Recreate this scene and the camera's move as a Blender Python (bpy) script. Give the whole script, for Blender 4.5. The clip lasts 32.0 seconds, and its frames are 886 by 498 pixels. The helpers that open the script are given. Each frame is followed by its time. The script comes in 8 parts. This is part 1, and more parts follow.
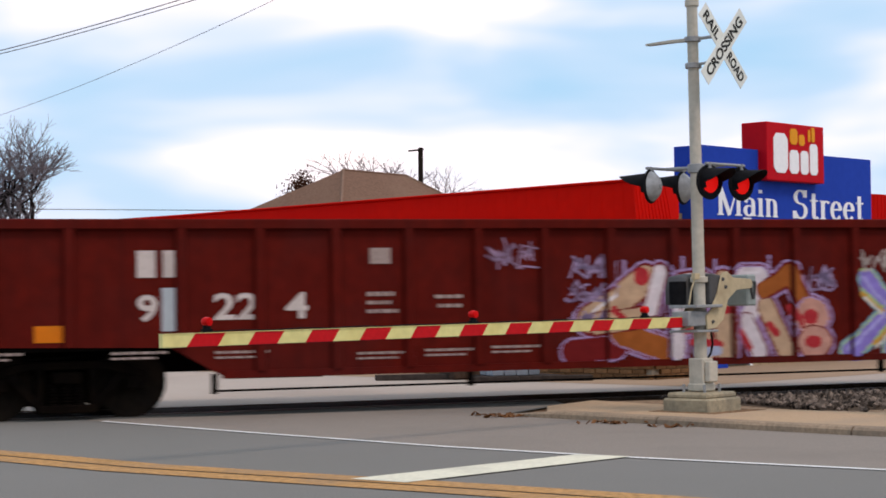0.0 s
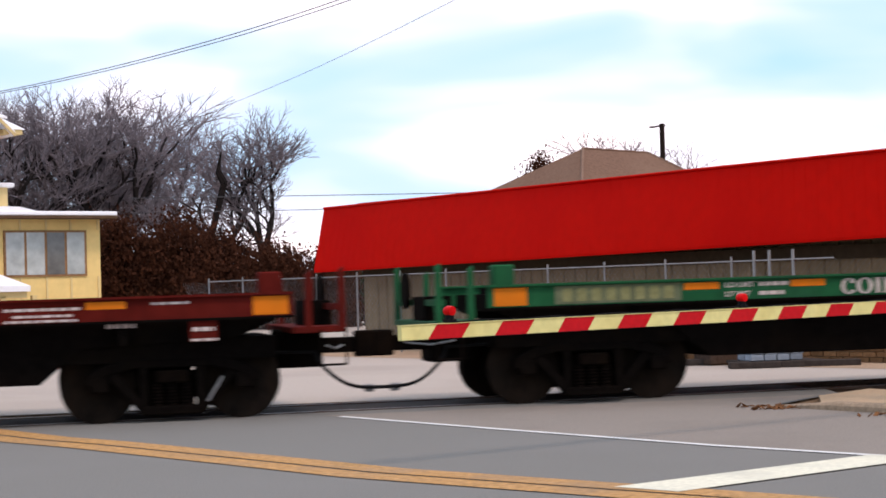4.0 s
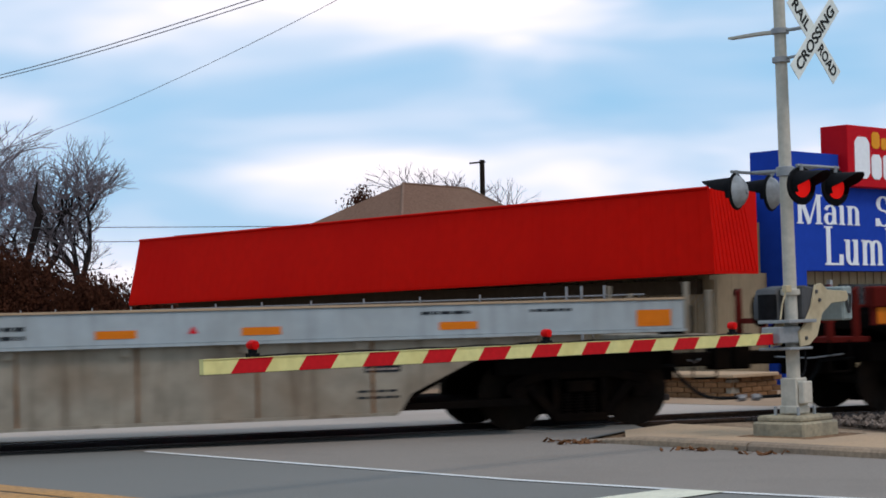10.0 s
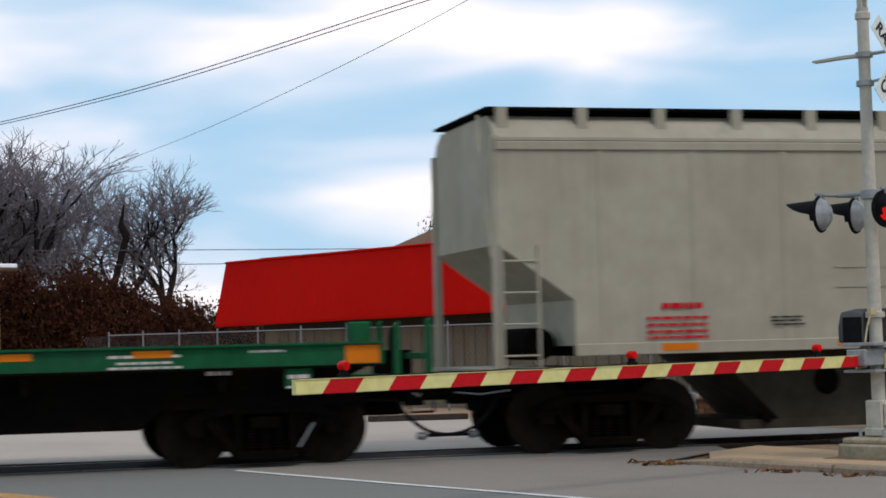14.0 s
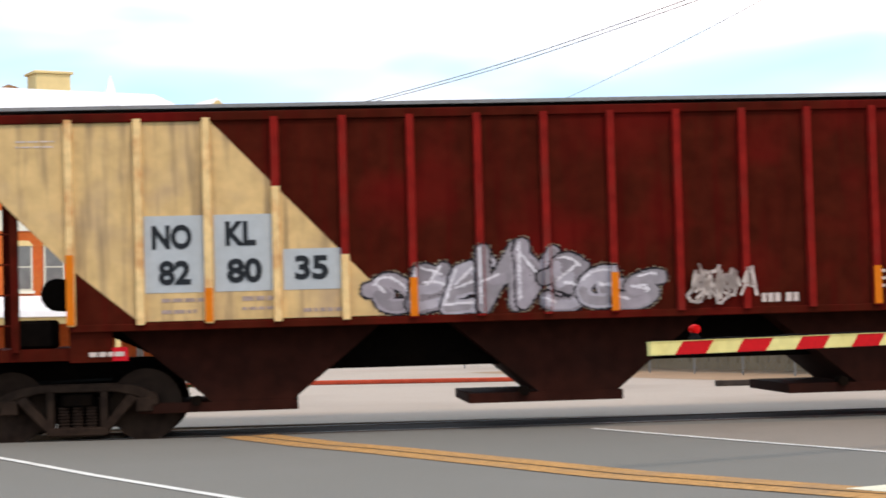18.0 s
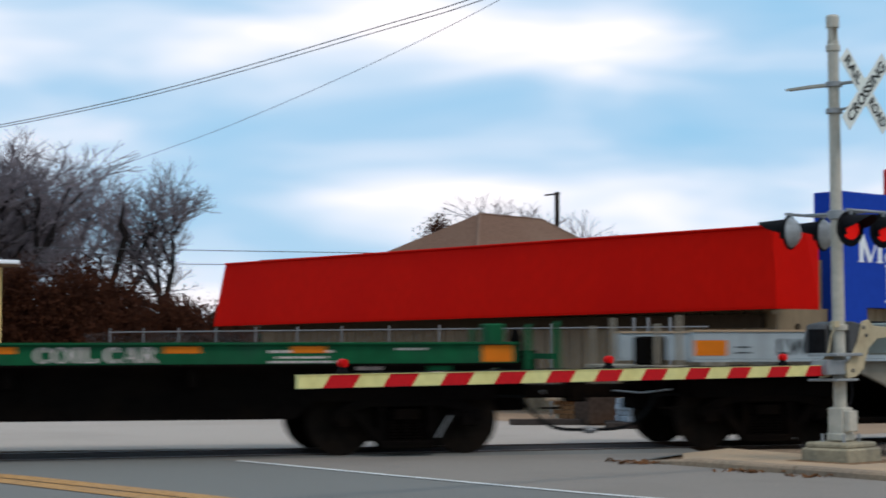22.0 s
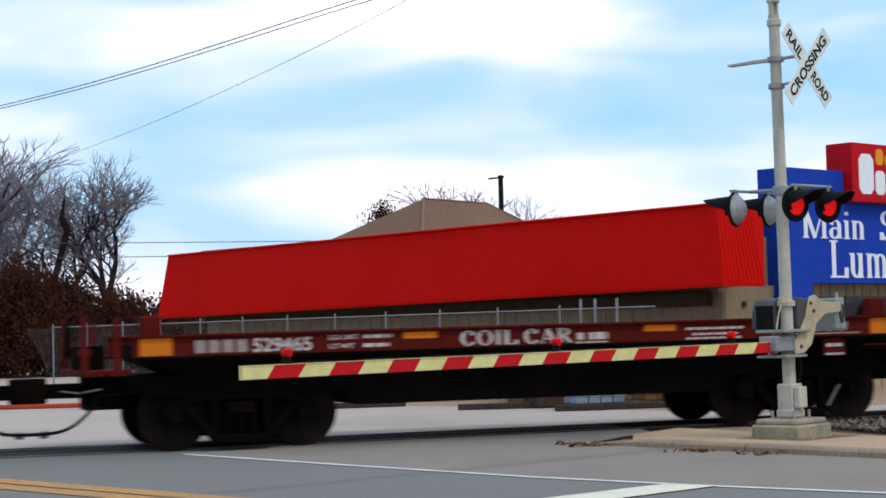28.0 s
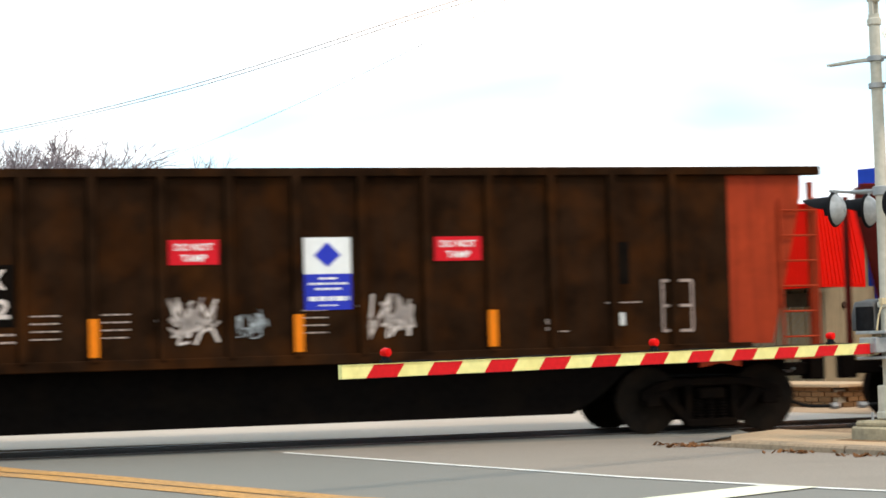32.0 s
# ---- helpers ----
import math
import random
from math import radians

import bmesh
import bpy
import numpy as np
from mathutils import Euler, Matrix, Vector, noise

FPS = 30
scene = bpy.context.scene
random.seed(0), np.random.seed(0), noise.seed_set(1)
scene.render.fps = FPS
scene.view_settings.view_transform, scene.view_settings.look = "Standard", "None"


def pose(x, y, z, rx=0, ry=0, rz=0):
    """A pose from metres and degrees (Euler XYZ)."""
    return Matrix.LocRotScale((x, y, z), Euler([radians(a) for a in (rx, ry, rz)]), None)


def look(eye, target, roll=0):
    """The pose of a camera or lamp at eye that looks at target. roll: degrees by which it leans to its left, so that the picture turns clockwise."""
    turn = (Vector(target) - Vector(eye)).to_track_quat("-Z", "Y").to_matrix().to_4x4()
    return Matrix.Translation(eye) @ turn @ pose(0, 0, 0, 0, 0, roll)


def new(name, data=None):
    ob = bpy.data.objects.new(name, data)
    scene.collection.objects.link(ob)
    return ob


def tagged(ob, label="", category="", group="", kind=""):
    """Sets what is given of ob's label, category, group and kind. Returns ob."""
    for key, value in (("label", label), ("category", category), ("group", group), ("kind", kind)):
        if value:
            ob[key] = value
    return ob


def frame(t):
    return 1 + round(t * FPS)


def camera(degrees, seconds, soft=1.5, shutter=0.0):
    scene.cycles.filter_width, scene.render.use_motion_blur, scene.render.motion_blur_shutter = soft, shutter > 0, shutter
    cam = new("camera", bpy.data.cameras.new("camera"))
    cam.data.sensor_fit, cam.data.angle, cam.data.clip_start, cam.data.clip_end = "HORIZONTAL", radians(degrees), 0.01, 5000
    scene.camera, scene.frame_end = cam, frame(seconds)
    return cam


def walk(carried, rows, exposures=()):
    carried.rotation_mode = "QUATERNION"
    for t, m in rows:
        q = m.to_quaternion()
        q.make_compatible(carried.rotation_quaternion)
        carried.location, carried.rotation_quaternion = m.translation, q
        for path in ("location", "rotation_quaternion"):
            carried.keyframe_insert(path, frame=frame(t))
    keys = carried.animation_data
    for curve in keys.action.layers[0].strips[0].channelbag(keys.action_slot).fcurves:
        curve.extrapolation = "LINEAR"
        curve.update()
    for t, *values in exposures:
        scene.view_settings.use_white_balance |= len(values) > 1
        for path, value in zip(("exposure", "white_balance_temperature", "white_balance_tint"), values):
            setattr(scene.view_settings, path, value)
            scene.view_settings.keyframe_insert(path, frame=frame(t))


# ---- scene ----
cam = camera(27.53, 32.0, soft=1.7, shutter=0.3)
# time, x, y, z, yaw, pitch, lean
PATH = [
    (0, 0, 0, 1.5, -0, 1.702, -0.626),
    (0.5, 0, 0, 1.5, -0.726, 1.538, -0.121),
    (1, 0, 0, 1.5, -0.684, 1.385, 0.045),
    (1.2, 0, 0, 1.5, -1.26, 1.87, 0.1),
    (1.35, 0, 0, 1.5, -1.06, 1.76, 0.14),
    (1.5, 0, 0, 1.5, -0.736, 1.311, 0.175),
    (2, 0, 0, 1.5, 1.046, 0.188, 0.325),
    (2.5, -0.104, 1.751, 1.537, 2.730, 0.053, -0.158),
    (3, -0.175, 1.746, 1.537, 5.040, -0.263, -0.655),
    (3.5, -0.192, 1.744, 1.537, 5.609, 0.905, -1.400),
    (4, -0.250, 1.736, 1.537, 7.528, 1.261, -1.566),
    (4.5, -0.255, 1.736, 1.537, 7.678, 1.358, -1.168),
    (6.5, -0.263, 1.735, 1.537, 7.941, 1.246, -0.888),
    (7, -0.181, 1.745, 1.537, 5.234, 0.667, -0.928),
    (7.5, -0.073, 1.753, 1.537, 1.697, 0.116, -0.834),
    (8, -0.017, 1.754, 1.537, -0.112, 0.920, -1.067),
    (8.5, -0.024, 1.754, 1.537, 0.113, 0.886, -1.071),
    (9, -0.059, 1.753, 1.537, 1.250, 1.787, -1.349),
    (9.5, -0.078, 1.753, 1.537, 1.885, 1.647, -1.155),
    (10, -0.080, 1.753, 1.537, 1.933, 2.206, -1.222),
    (10.5, -0.101, 1.751, 1.537, 2.618, 2.560, -1.125),
    (11, -0.099, 1.752, 1.537, 2.550, 2.778, -1.111),
    (11.5, -0.104, 1.751, 1.537, 2.727, 2.699, -1.603),
    (12, -0.105, 1.751, 1.537, 2.744, 2.627, -0.898),
    (12.5, -0.109, 1.751, 1.537, 2.901, 2.500, -1.687),
    (13, -0.118, 1.750, 1.537, 3.188, 2.506, -1.676),
    (13.5, -0.150, 1.748, 1.537, 4.235, 2.964, -1.211),
    (15.5, 0, 0, 1.5, 4.66, 2.9, -1.05),
    (16, 0, 0, 1.5, 4.144, 2.645, -1.045),
    (16.5, 0, 0, 1.5, 5.459, 2.461, -1.38),
    (17, 0, 0, 1.5, 7.443, 2.309, -1.196),
    (17.5, 0, 0, 1.5, 10.672, 2.138, -1.25),
    (18, 0, 0, 1.5, 15.31, 2.2, -1.3),
    (18.5, 0, 0, 1.5, 17.35, 2.08, -1.35),
    (19, 0, 0, 1.5, 14.881, 1.758, -1.378),
    (19.5, 0, 0, 1.5, 11.952, 1.737, -0.715),
    (20, 0, 0, 1.5, 10.952, 2.231, -0.759),
    (20.5, 0, 0, 1.5, 11.123, 2.365, -0.222),
    (21, 0, 0, 1.5, 12.844, 2.511, -0.123),
    (21.5, 0, 0, 1.5, 11.048, 2.955, -0.22),
    (22, 0, 0, 1.5, 4.295, 3.11, 0.133),
    (22.5, 0, 0, 1.5, 1.999, 3.391, 0.039),
    (23, 0, 0, 1.5, 0.404, 3.411, 0.166),
    (23.3, 0, 0, 1.5, -2.284, 2.485, 1.317),
    (23.5, 0, 0, 1.5, -6.872, 1.687, 2.565),
    (24, 0, 0, 1.5, -13.159, 1.994, 1.77),
    (24.5, 0, 0, 1.5, -10.361, 2.25, 0.231),
    (25, 0, 0, 1.5, -7.447, 2.052, -0.583),
    (25.5, 0, 0, 1.5, -4.149, 0.896, -1.083),
    (26, 0, 0, 1.5, -1.162, 1.224, -1.594),
    (26.3, 0, 0, 1.5, 0.223, 1.818, -0.942),
    (26.5, 0, 0, 1.5, 1.405, 2.007, -1.564),
    (28.5, 0, 0.3, 1.5, 2.598, 2.699, -1.35),
    (29, 0, 0.3, 1.5, 1.899, 2.236, -1.18),
    (29.5, 0, 0.3, 1.5, 1.771, 2.843, -0.74),
    (30, 0, 0.3, 1.5, 1.665, 3.168, -1.07),
    (30.5, 0, 0.3, 1.5, 1.585, 3.184, -1.04),
    (31, 0, 0.25, 1.5, 3.304, 3.018, -0.58),
    (31.5, 0, 0.2, 1.5, 5.80, 2.90, -0.86),
    (32, 0, 0.15, 1.5, 5.64, 2.72, -1.23),
]


def heading(x, y, z, yaw, pitch, lean):
    """A camera pose: yaw to the left of +y, pitch up, lean as in look()."""
    a, b = radians(yaw), radians(pitch)
    eye = Vector((x, y, z))
    return look(eye, eye + Vector((-math.sin(a) * math.cos(b), math.cos(a) * math.cos(b), math.sin(b))), lean)


EXPOSURES = [(0, -0.08, 7200, 27), (1, -0.1, 7050, 23), (2, -0.15, 6750, 22), (2.5, 0.25, 6980, 24), (3, 0.27, 6900, 28), (4, 0.22, 7150, 31), (7, 0.30, 7000, 27), (8, 0.27, 7000, 29), (8.5, 0.23, 7030, 28), (9, 0.12, 7030, 25), (10, -0.33, 6500, 20), (11, -0.45, 6600, 18), (12, -0.22, 6700, 21), (13, -0.23, 6800, 20), (13.5, -0.25, 6800, 20), (15.5, -0.35, 6680, 16), (16, -0.35, 6763, 17), (17, -0.09, 7100, 25), (17.5, 0.2, 7205, 21), (18, 0.4, 7450, 24), (19, 1.05, 7600, 28), (19.5, 0.9, 7480, 20), (20, 0.2, 6950, 20), (20.5, -0.3, 6500, 14), (21, -0.44, 6450, 13), (22, -0.34, 6450, 16), (23, -0.45, 6480, 15), (24, -0.34, 6440, 16), (24.5, -0.34, 6440, 17), (25, -0.32, 6400, 16), (26, 0.0, 6680, 28), (26.5, 0.0, 6600, 26), (28.5, -0.16, 6400, 20), (29, -0.28, 6520, 20), (30, -0.35, 6500, 20), (31, -0.22, 6930, 22), (31.5, 0.4, 7080, 16), (32, 0.8, 7580, 16)]
walk(cam, [(r[0], heading(*r[1:])) for r in PATH], EXPOSURES)

# ---- light: broken overcast, soft sun from behind on the right ----
SUN_FROM = Vector((0.55, -0.45, 1.05)).normalized()
world = bpy.data.worlds.new("sky")
scene.world = world
world.use_nodes = True
wn, wl = world.node_tree.nodes, world.node_tree.links
wn.clear()


def wnode(kind, **values):
    n = wn.new(kind)
    for k, v in values.items():
        n.inputs[k.replace("_", " ")].default_value = v
    return n


sky = wn.new("ShaderNodeTexSky")
sky.sky_type, sky.sun_disc = "NISHITA", False
sky.sun_elevation = math.asin(SUN_FROM.z)
sky.sun_rotation = math.atan2(SUN_FROM.x, SUN_FROM.y)
sky.air_density, sky.dust_density, sky.ozone_density = 1.0, 0.6, 2.0
coords = wn.new("ShaderNodeTexCoord")
spread = wn.new("ShaderNodeMapping")
spread.inputs["Scale"].default_value = (1.5, 1.5, 5.5)
spread.inputs["Location"].default_value = (3.1, 0.4, 0.25)
spread.inputs["Rotation"].default_value = (0, 0, 0.36)
wl.new(coords.outputs["Generated"], spread.inputs["Vector"])
banks = wnode("ShaderNodeTexNoise", Scale=3.6, Detail=3.0, Roughness=0.42, Distortion=0.2)
wl.new(spread.outputs["Vector"], banks.inputs["Vector"])
cover = wn.new("ShaderNodeValToRGB")
cover.color_ramp.elements[0].position, cover.color_ramp.elements[1].position = 0.30, 0.68
wl.new(banks.outputs["Fac"], cover.inputs["Fac"])
tops = wn.new("ShaderNodeValToRGB")
tops.color_ramp.elements[0].position, tops.color_ramp.elements[0].color = 0.44, (0.77, 0.98, 1.16, 1)
tops.color_ramp.elements[1].position, tops.color_ramp.elements[1].color = 0.68, (1.38, 1.37, 1.38, 1)
wl.new(banks.outputs["Fac"], tops.inputs["Fac"])
clear = wnode("ShaderNodeBackground", Strength=0.08)
haze = wn.new("ShaderNodeMix")
haze.data_type = "RGBA"
haze.inputs["Factor"].default_value = 0.8
tints = [i for i in haze.inputs if i.type == "RGBA"]
tints[1].default_value = (5.3, 11.0, 15.2, 1)
wl.new(sky.outputs["Color"], tints[0])
wl.new([o for o in haze.outputs if o.type == "RGBA"][0], clear.inputs["Color"])
cloud = wnode("ShaderNodeBackground", Strength=1.0)
wl.new(tops.outputs["Color"], cloud.inputs["Color"])
mixed = wn.new("ShaderNodeMixShader")
wl.new(cover.outputs["Color"], mixed.inputs["Fac"])
wl.new(clear.outputs["Background"], mixed.inputs[1])
wl.new(cloud.outputs["Background"], mixed.inputs[2])
sky_out = wn.new("ShaderNodeOutputWorld")
wl.new(mixed.outputs["Shader"], sky_out.inputs["Surface"])

sun = new("sun", bpy.data.lights.new("sun", "SUN"))
sun.data.energy, sun.data.angle, sun.data.color = 1.5, radians(14), (1.0, 0.92, 0.80)
sun.matrix_world = look(SUN_FROM * 60, (0, 0, 0))

# ---- helpers for materials and meshes ----


def mat(name, color, rough=0.75, metal=0.0, vary=0.18, grain=9.0, blotch=0.9, bump=0.15, other=None, spec=0.06, streak=0.0, per_piece=0.0, per_island=0.0):
    """A surface with grain and stains at two scales; other: the colour of its stains; streak: runs down from above."""
    m = bpy.data.materials.new(name)
    m.use_nodes = True
    nt = m.node_tree
    b = nt.nodes["Principled BSDF"]
    b.inputs["Roughness"].default_value, b.inputs["Metallic"].default_value = rough, metal
    b.inputs["Specular IOR Level"].default_value = spec
    co = nt.nodes.new("ShaderNodeTexCoord")

    def tex(scale, detail, stretch=None):
        n = nt.nodes.new("ShaderNodeTexNoise")
        n.inputs["Scale"].default_value, n.inputs["Detail"].default_value = scale, detail
        if stretch:
            mp = nt.nodes.new("ShaderNodeMapping")
            mp.inputs["Scale"].default_value = stretch
            nt.links.new(co.outputs["Object"], mp.inputs["Vector"])
            nt.links.new(mp.outputs["Vector"], n.inputs["Vector"])
        else:
            nt.links.new(co.outputs["Object"], n.inputs["Vector"])
        return n.outputs["Fac"]

    def ramp(fac, lo, hi):
        r = nt.nodes.new("ShaderNodeMapRange")
        r.inputs["From Min"].default_value, r.inputs["From Max"].default_value = lo, hi
        nt.links.new(fac, r.inputs["Value"])
        return r.outputs["Result"]

    def mix(fac, a, c):
        n = nt.nodes.new("ShaderNodeMix")
        n.data_type = "RGBA"
        nt.links.new(fac, n.inputs["Factor"])
        for socket, value in (("A", a), ("B", c)):
            s = [i for i in n.inputs if i.name == socket and i.type == "RGBA"][0]
            if isinstance(value, tuple):
                s.default_value = (*value, 1)
            else:
                nt.links.new(value, s)
        return [o for o in n.outputs if o.type == "RGBA"][0]

    dark = tuple(c * (1 - vary) for c in color)
    light = tuple(min(1, c * (1 + vary)) for c in color)
    fine = tex(grain, 4)
    col = mix(ramp(fine, 0.3, 0.7), dark, light)
    stain = other or tuple(c * (1 - 1.6 * vary) for c in color)
    wide = ramp(tex(blotch, 3), 0.48, 0.72)
    half = nt.nodes.new("ShaderNodeMath")
    half.operation = "MULTIPLY"
    half.inputs[1].default_value = 0.6 if other else 0.5
    nt.links.new(wide, half.inputs[0])
    col = mix(half.outputs[0], col, stain)
    if streak:
        run = ramp(tex(2.2, 3, (3.0, 3.0, 0.22)), 0.5, 0.75)
        k = nt.nodes.new("ShaderNodeMath")
        k.operation = "MULTIPLY"
        k.inputs[1].default_value = streak
        nt.links.new(run, k.inputs[0])
        col = mix(k.outputs[0], col, tuple(c * 0.45 for c in stain))
    if per_piece or per_island:
        info = nt.nodes.new("ShaderNodeObjectInfo") if per_piece else nt.nodes.new("ShaderNodeNewGeometry")
        per_piece = per_piece or per_island
        hsv = nt.nodes.new("ShaderNodeHueSaturation")
        rr = nt.nodes.new("ShaderNodeMapRange")
        rr.inputs["To Min"].default_value, rr.inputs["To Max"].default_value = 1 - per_piece, 1 + per_piece
        nt.links.new(info.outputs["Random" if "Random" in info.outputs else "Random Per Island"], rr.inputs["Value"])
        nt.links.new(rr.outputs["Result"], hsv.inputs["Value"])
        nt.links.new(col, hsv.inputs["Color"])
        col = hsv.outputs["Color"]
    nt.links.new(col, b.inputs["Base Color"])
    if bump:
        bp = nt.nodes.new("ShaderNodeBump")
        bp.inputs["Strength"].default_value, bp.inputs["Distance"].default_value = bump, 0.02
        nt.links.new(fine, bp.inputs["Height"])
        nt.links.new(bp.outputs["Normal"], b.inputs["Normal"])
    return m


def glow(name, color, strength):
    m = mat(name, color, 0.4, bump=0)
    b = m.node_tree.nodes["Principled BSDF"]
    b.inputs["Emission Color"].default_value, b.inputs["Emission Strength"].default_value = (*color, 1), strength
    return m


class Shape:
    """Vertices and faces of one mesh."""

    def __init__(self):
        self.v, self.f = [], []

    def add(self, verts, faces):
        n = len(self.v)
        self.v += [tuple(p) for p in verts]
        self.f += [tuple(i + n for i in q) for q in faces]
        return self

    def box(self, x0, x1, y0, y1, z0, z1, m=None):
        p = [Vector((x, y, z)) for z in (z0, z1) for x, y in ((x0, y0), (x1, y0), (x1, y1), (x0, y1))]
        if m is not None:
            p = [m @ q for q in p]
        return self.add(p, [(3, 2, 1, 0), (4, 5, 6, 7), (0, 1, 5, 4), (1, 2, 6, 5), (2, 3, 7, 6), (3, 0, 4, 7)])

    def prism(self, poly, a, b, axis="y", m=None):
        """A polygon (counter-clockwise seen against the axis) drawn out from a to b along an axis. y: polygon in x, z; x: in y, z; z: in x, y."""
        def at(p, k):
            q = {"y": (p[0], k, p[1]), "x": (k, p[0], p[1]), "z": (p[0], p[1], k)}[axis]
            return m @ Vector(q) if m is not None else q
        n = len(poly)
        v = [at(p, a) for p in poly] + [at(p, b) for p in poly]
        f = [tuple(range(n)), tuple(range(2 * n - 1, n - 1, -1))] + [(i, i + n, (i + 1) % n + n, (i + 1) % n) for i in range(n)]
        return self.add(v, f)

    def tube(self, a, b, r0, r1=None, n=10, cap=True):
        a, b = Vector(a), Vector(b)
        r1 = r0 if r1 is None else r1
        w = (b - a).normalized()
        s = w.orthogonal().normalized()
        t = w.cross(s)
        ring = [(math.cos(2 * math.pi * i / n), math.sin(2 * math.pi * i / n)) for i in range(n)]
        v = [a + (s * c + t * d) * r0 for c, d in ring] + [b + (s * c + t * d) * r1 for c, d in ring]
        f = [(i, (i + 1) % n, (i + 1) % n + n, i + n) for i in range(n)]
        if cap:
            f += [tuple(range(n - 1, -1, -1)), tuple(range(n, 2 * n))]
        return self.add(v, f)

    def path(self, pts, r, n=7):
        for p, q in zip(pts, pts[1:]):
            self.tube(p, q, r, n=n)
        return self

    def lathe(self, prof, m=None, n=24):
        """Radius and height pairs turned about z."""
        v = []
        for r, h in prof:
            for i in range(n):
                q = Vector((r * math.cos(2 * math.pi * i / n), r * math.sin(2 * math.pi * i / n), h))
                v.append(m @ q if m is not None else q)
        f = [(k * n + i, k * n + (i + 1) % n, (k + 1) * n + (i + 1) % n, (k + 1) * n + i) for k in range(len(prof) - 1) for i in range(n)]
        f += [tuple(range(n - 1, -1, -1)), tuple(range((len(prof) - 1) * n, len(prof) * n))]
        return self.add(v, f)

    def mesh(self, name, material, bevel=0.0, smooth=True):
        me = bpy.data.meshes.new(name)
        me.from_pydata(self.v, [], self.f)
        bm = bmesh.new()
        bm.from_mesh(me)
        bmesh.ops.recalc_face_normals(bm, faces=bm.faces)
        if bevel:
            sharp = [e for e in bm.edges if len(e.link_faces) == 2 and e.calc_face_angle(0) > 0.6]
            bmesh.ops.bevel(bm, geom=sharp, offset=bevel, segments=1, affect="EDGES", clamp_overlap=True)
        bm.to_mesh(me)
        bm.free()
        if smooth:
            me.shade_smooth()
            me.set_sharp_from_angle(angle=radians(32))
        me.materials.append(material)
        return me


def part(name, shape, material, parent=None, label="", at=None, bevel=0.0, smooth=True):
    me = shape if isinstance(shape, bpy.types.Mesh) else shape.mesh(name, material, bevel, smooth)
    ob = new(name, me)
    if parent is not None:
        ob.parent = parent
    if at is not None:
        ob.matrix_basis = at
    if label:
        tagged(ob, label)
    return ob


def thing(name, label, category, at=None, group="", kind=""):
    ob = new(name)
    if at is not None:
        ob.matrix_basis = at
    return tagged(ob, label, category, group, kind)


def lettering(name, words, width, height, material, parent, at, depth=0.006, bold=0.022):
    """Words in the built-in font, drawn out to a width and height, in the x, z plane facing -y."""
    cu = bpy.data.curves.new(name, "FONT")
    cu.body, cu.extrude, cu.offset = words, depth, bold
    tmp = new(name + "_curve", cu)
    me = bpy.data.meshes.new_from_object(tmp)
    bpy.data.objects.remove(tmp)
    xs, ys = [v.co.x for v in me.vertices], [v.co.y for v in me.vertices]
    sx, sy = width / (max(xs) - min(xs)), height / (max(ys) - min(ys))
    x0, y0 = min(xs), min(ys)
    for v in me.vertices:
        v.co = ((v.co.x - x0) * sx, -v.co.z, (v.co.y - y0) * sy)
    me.materials.clear()
    me.materials.append(material)
    return part(name, me, material, parent, at=at)


# axes: the track, the road and the store that is square to it
TRACK = pose(0, 26.29, 0.04, 0, -0.292, 19.95)
STORE = pose(3.91, 36.29, 0, 0, 0, 45.4)

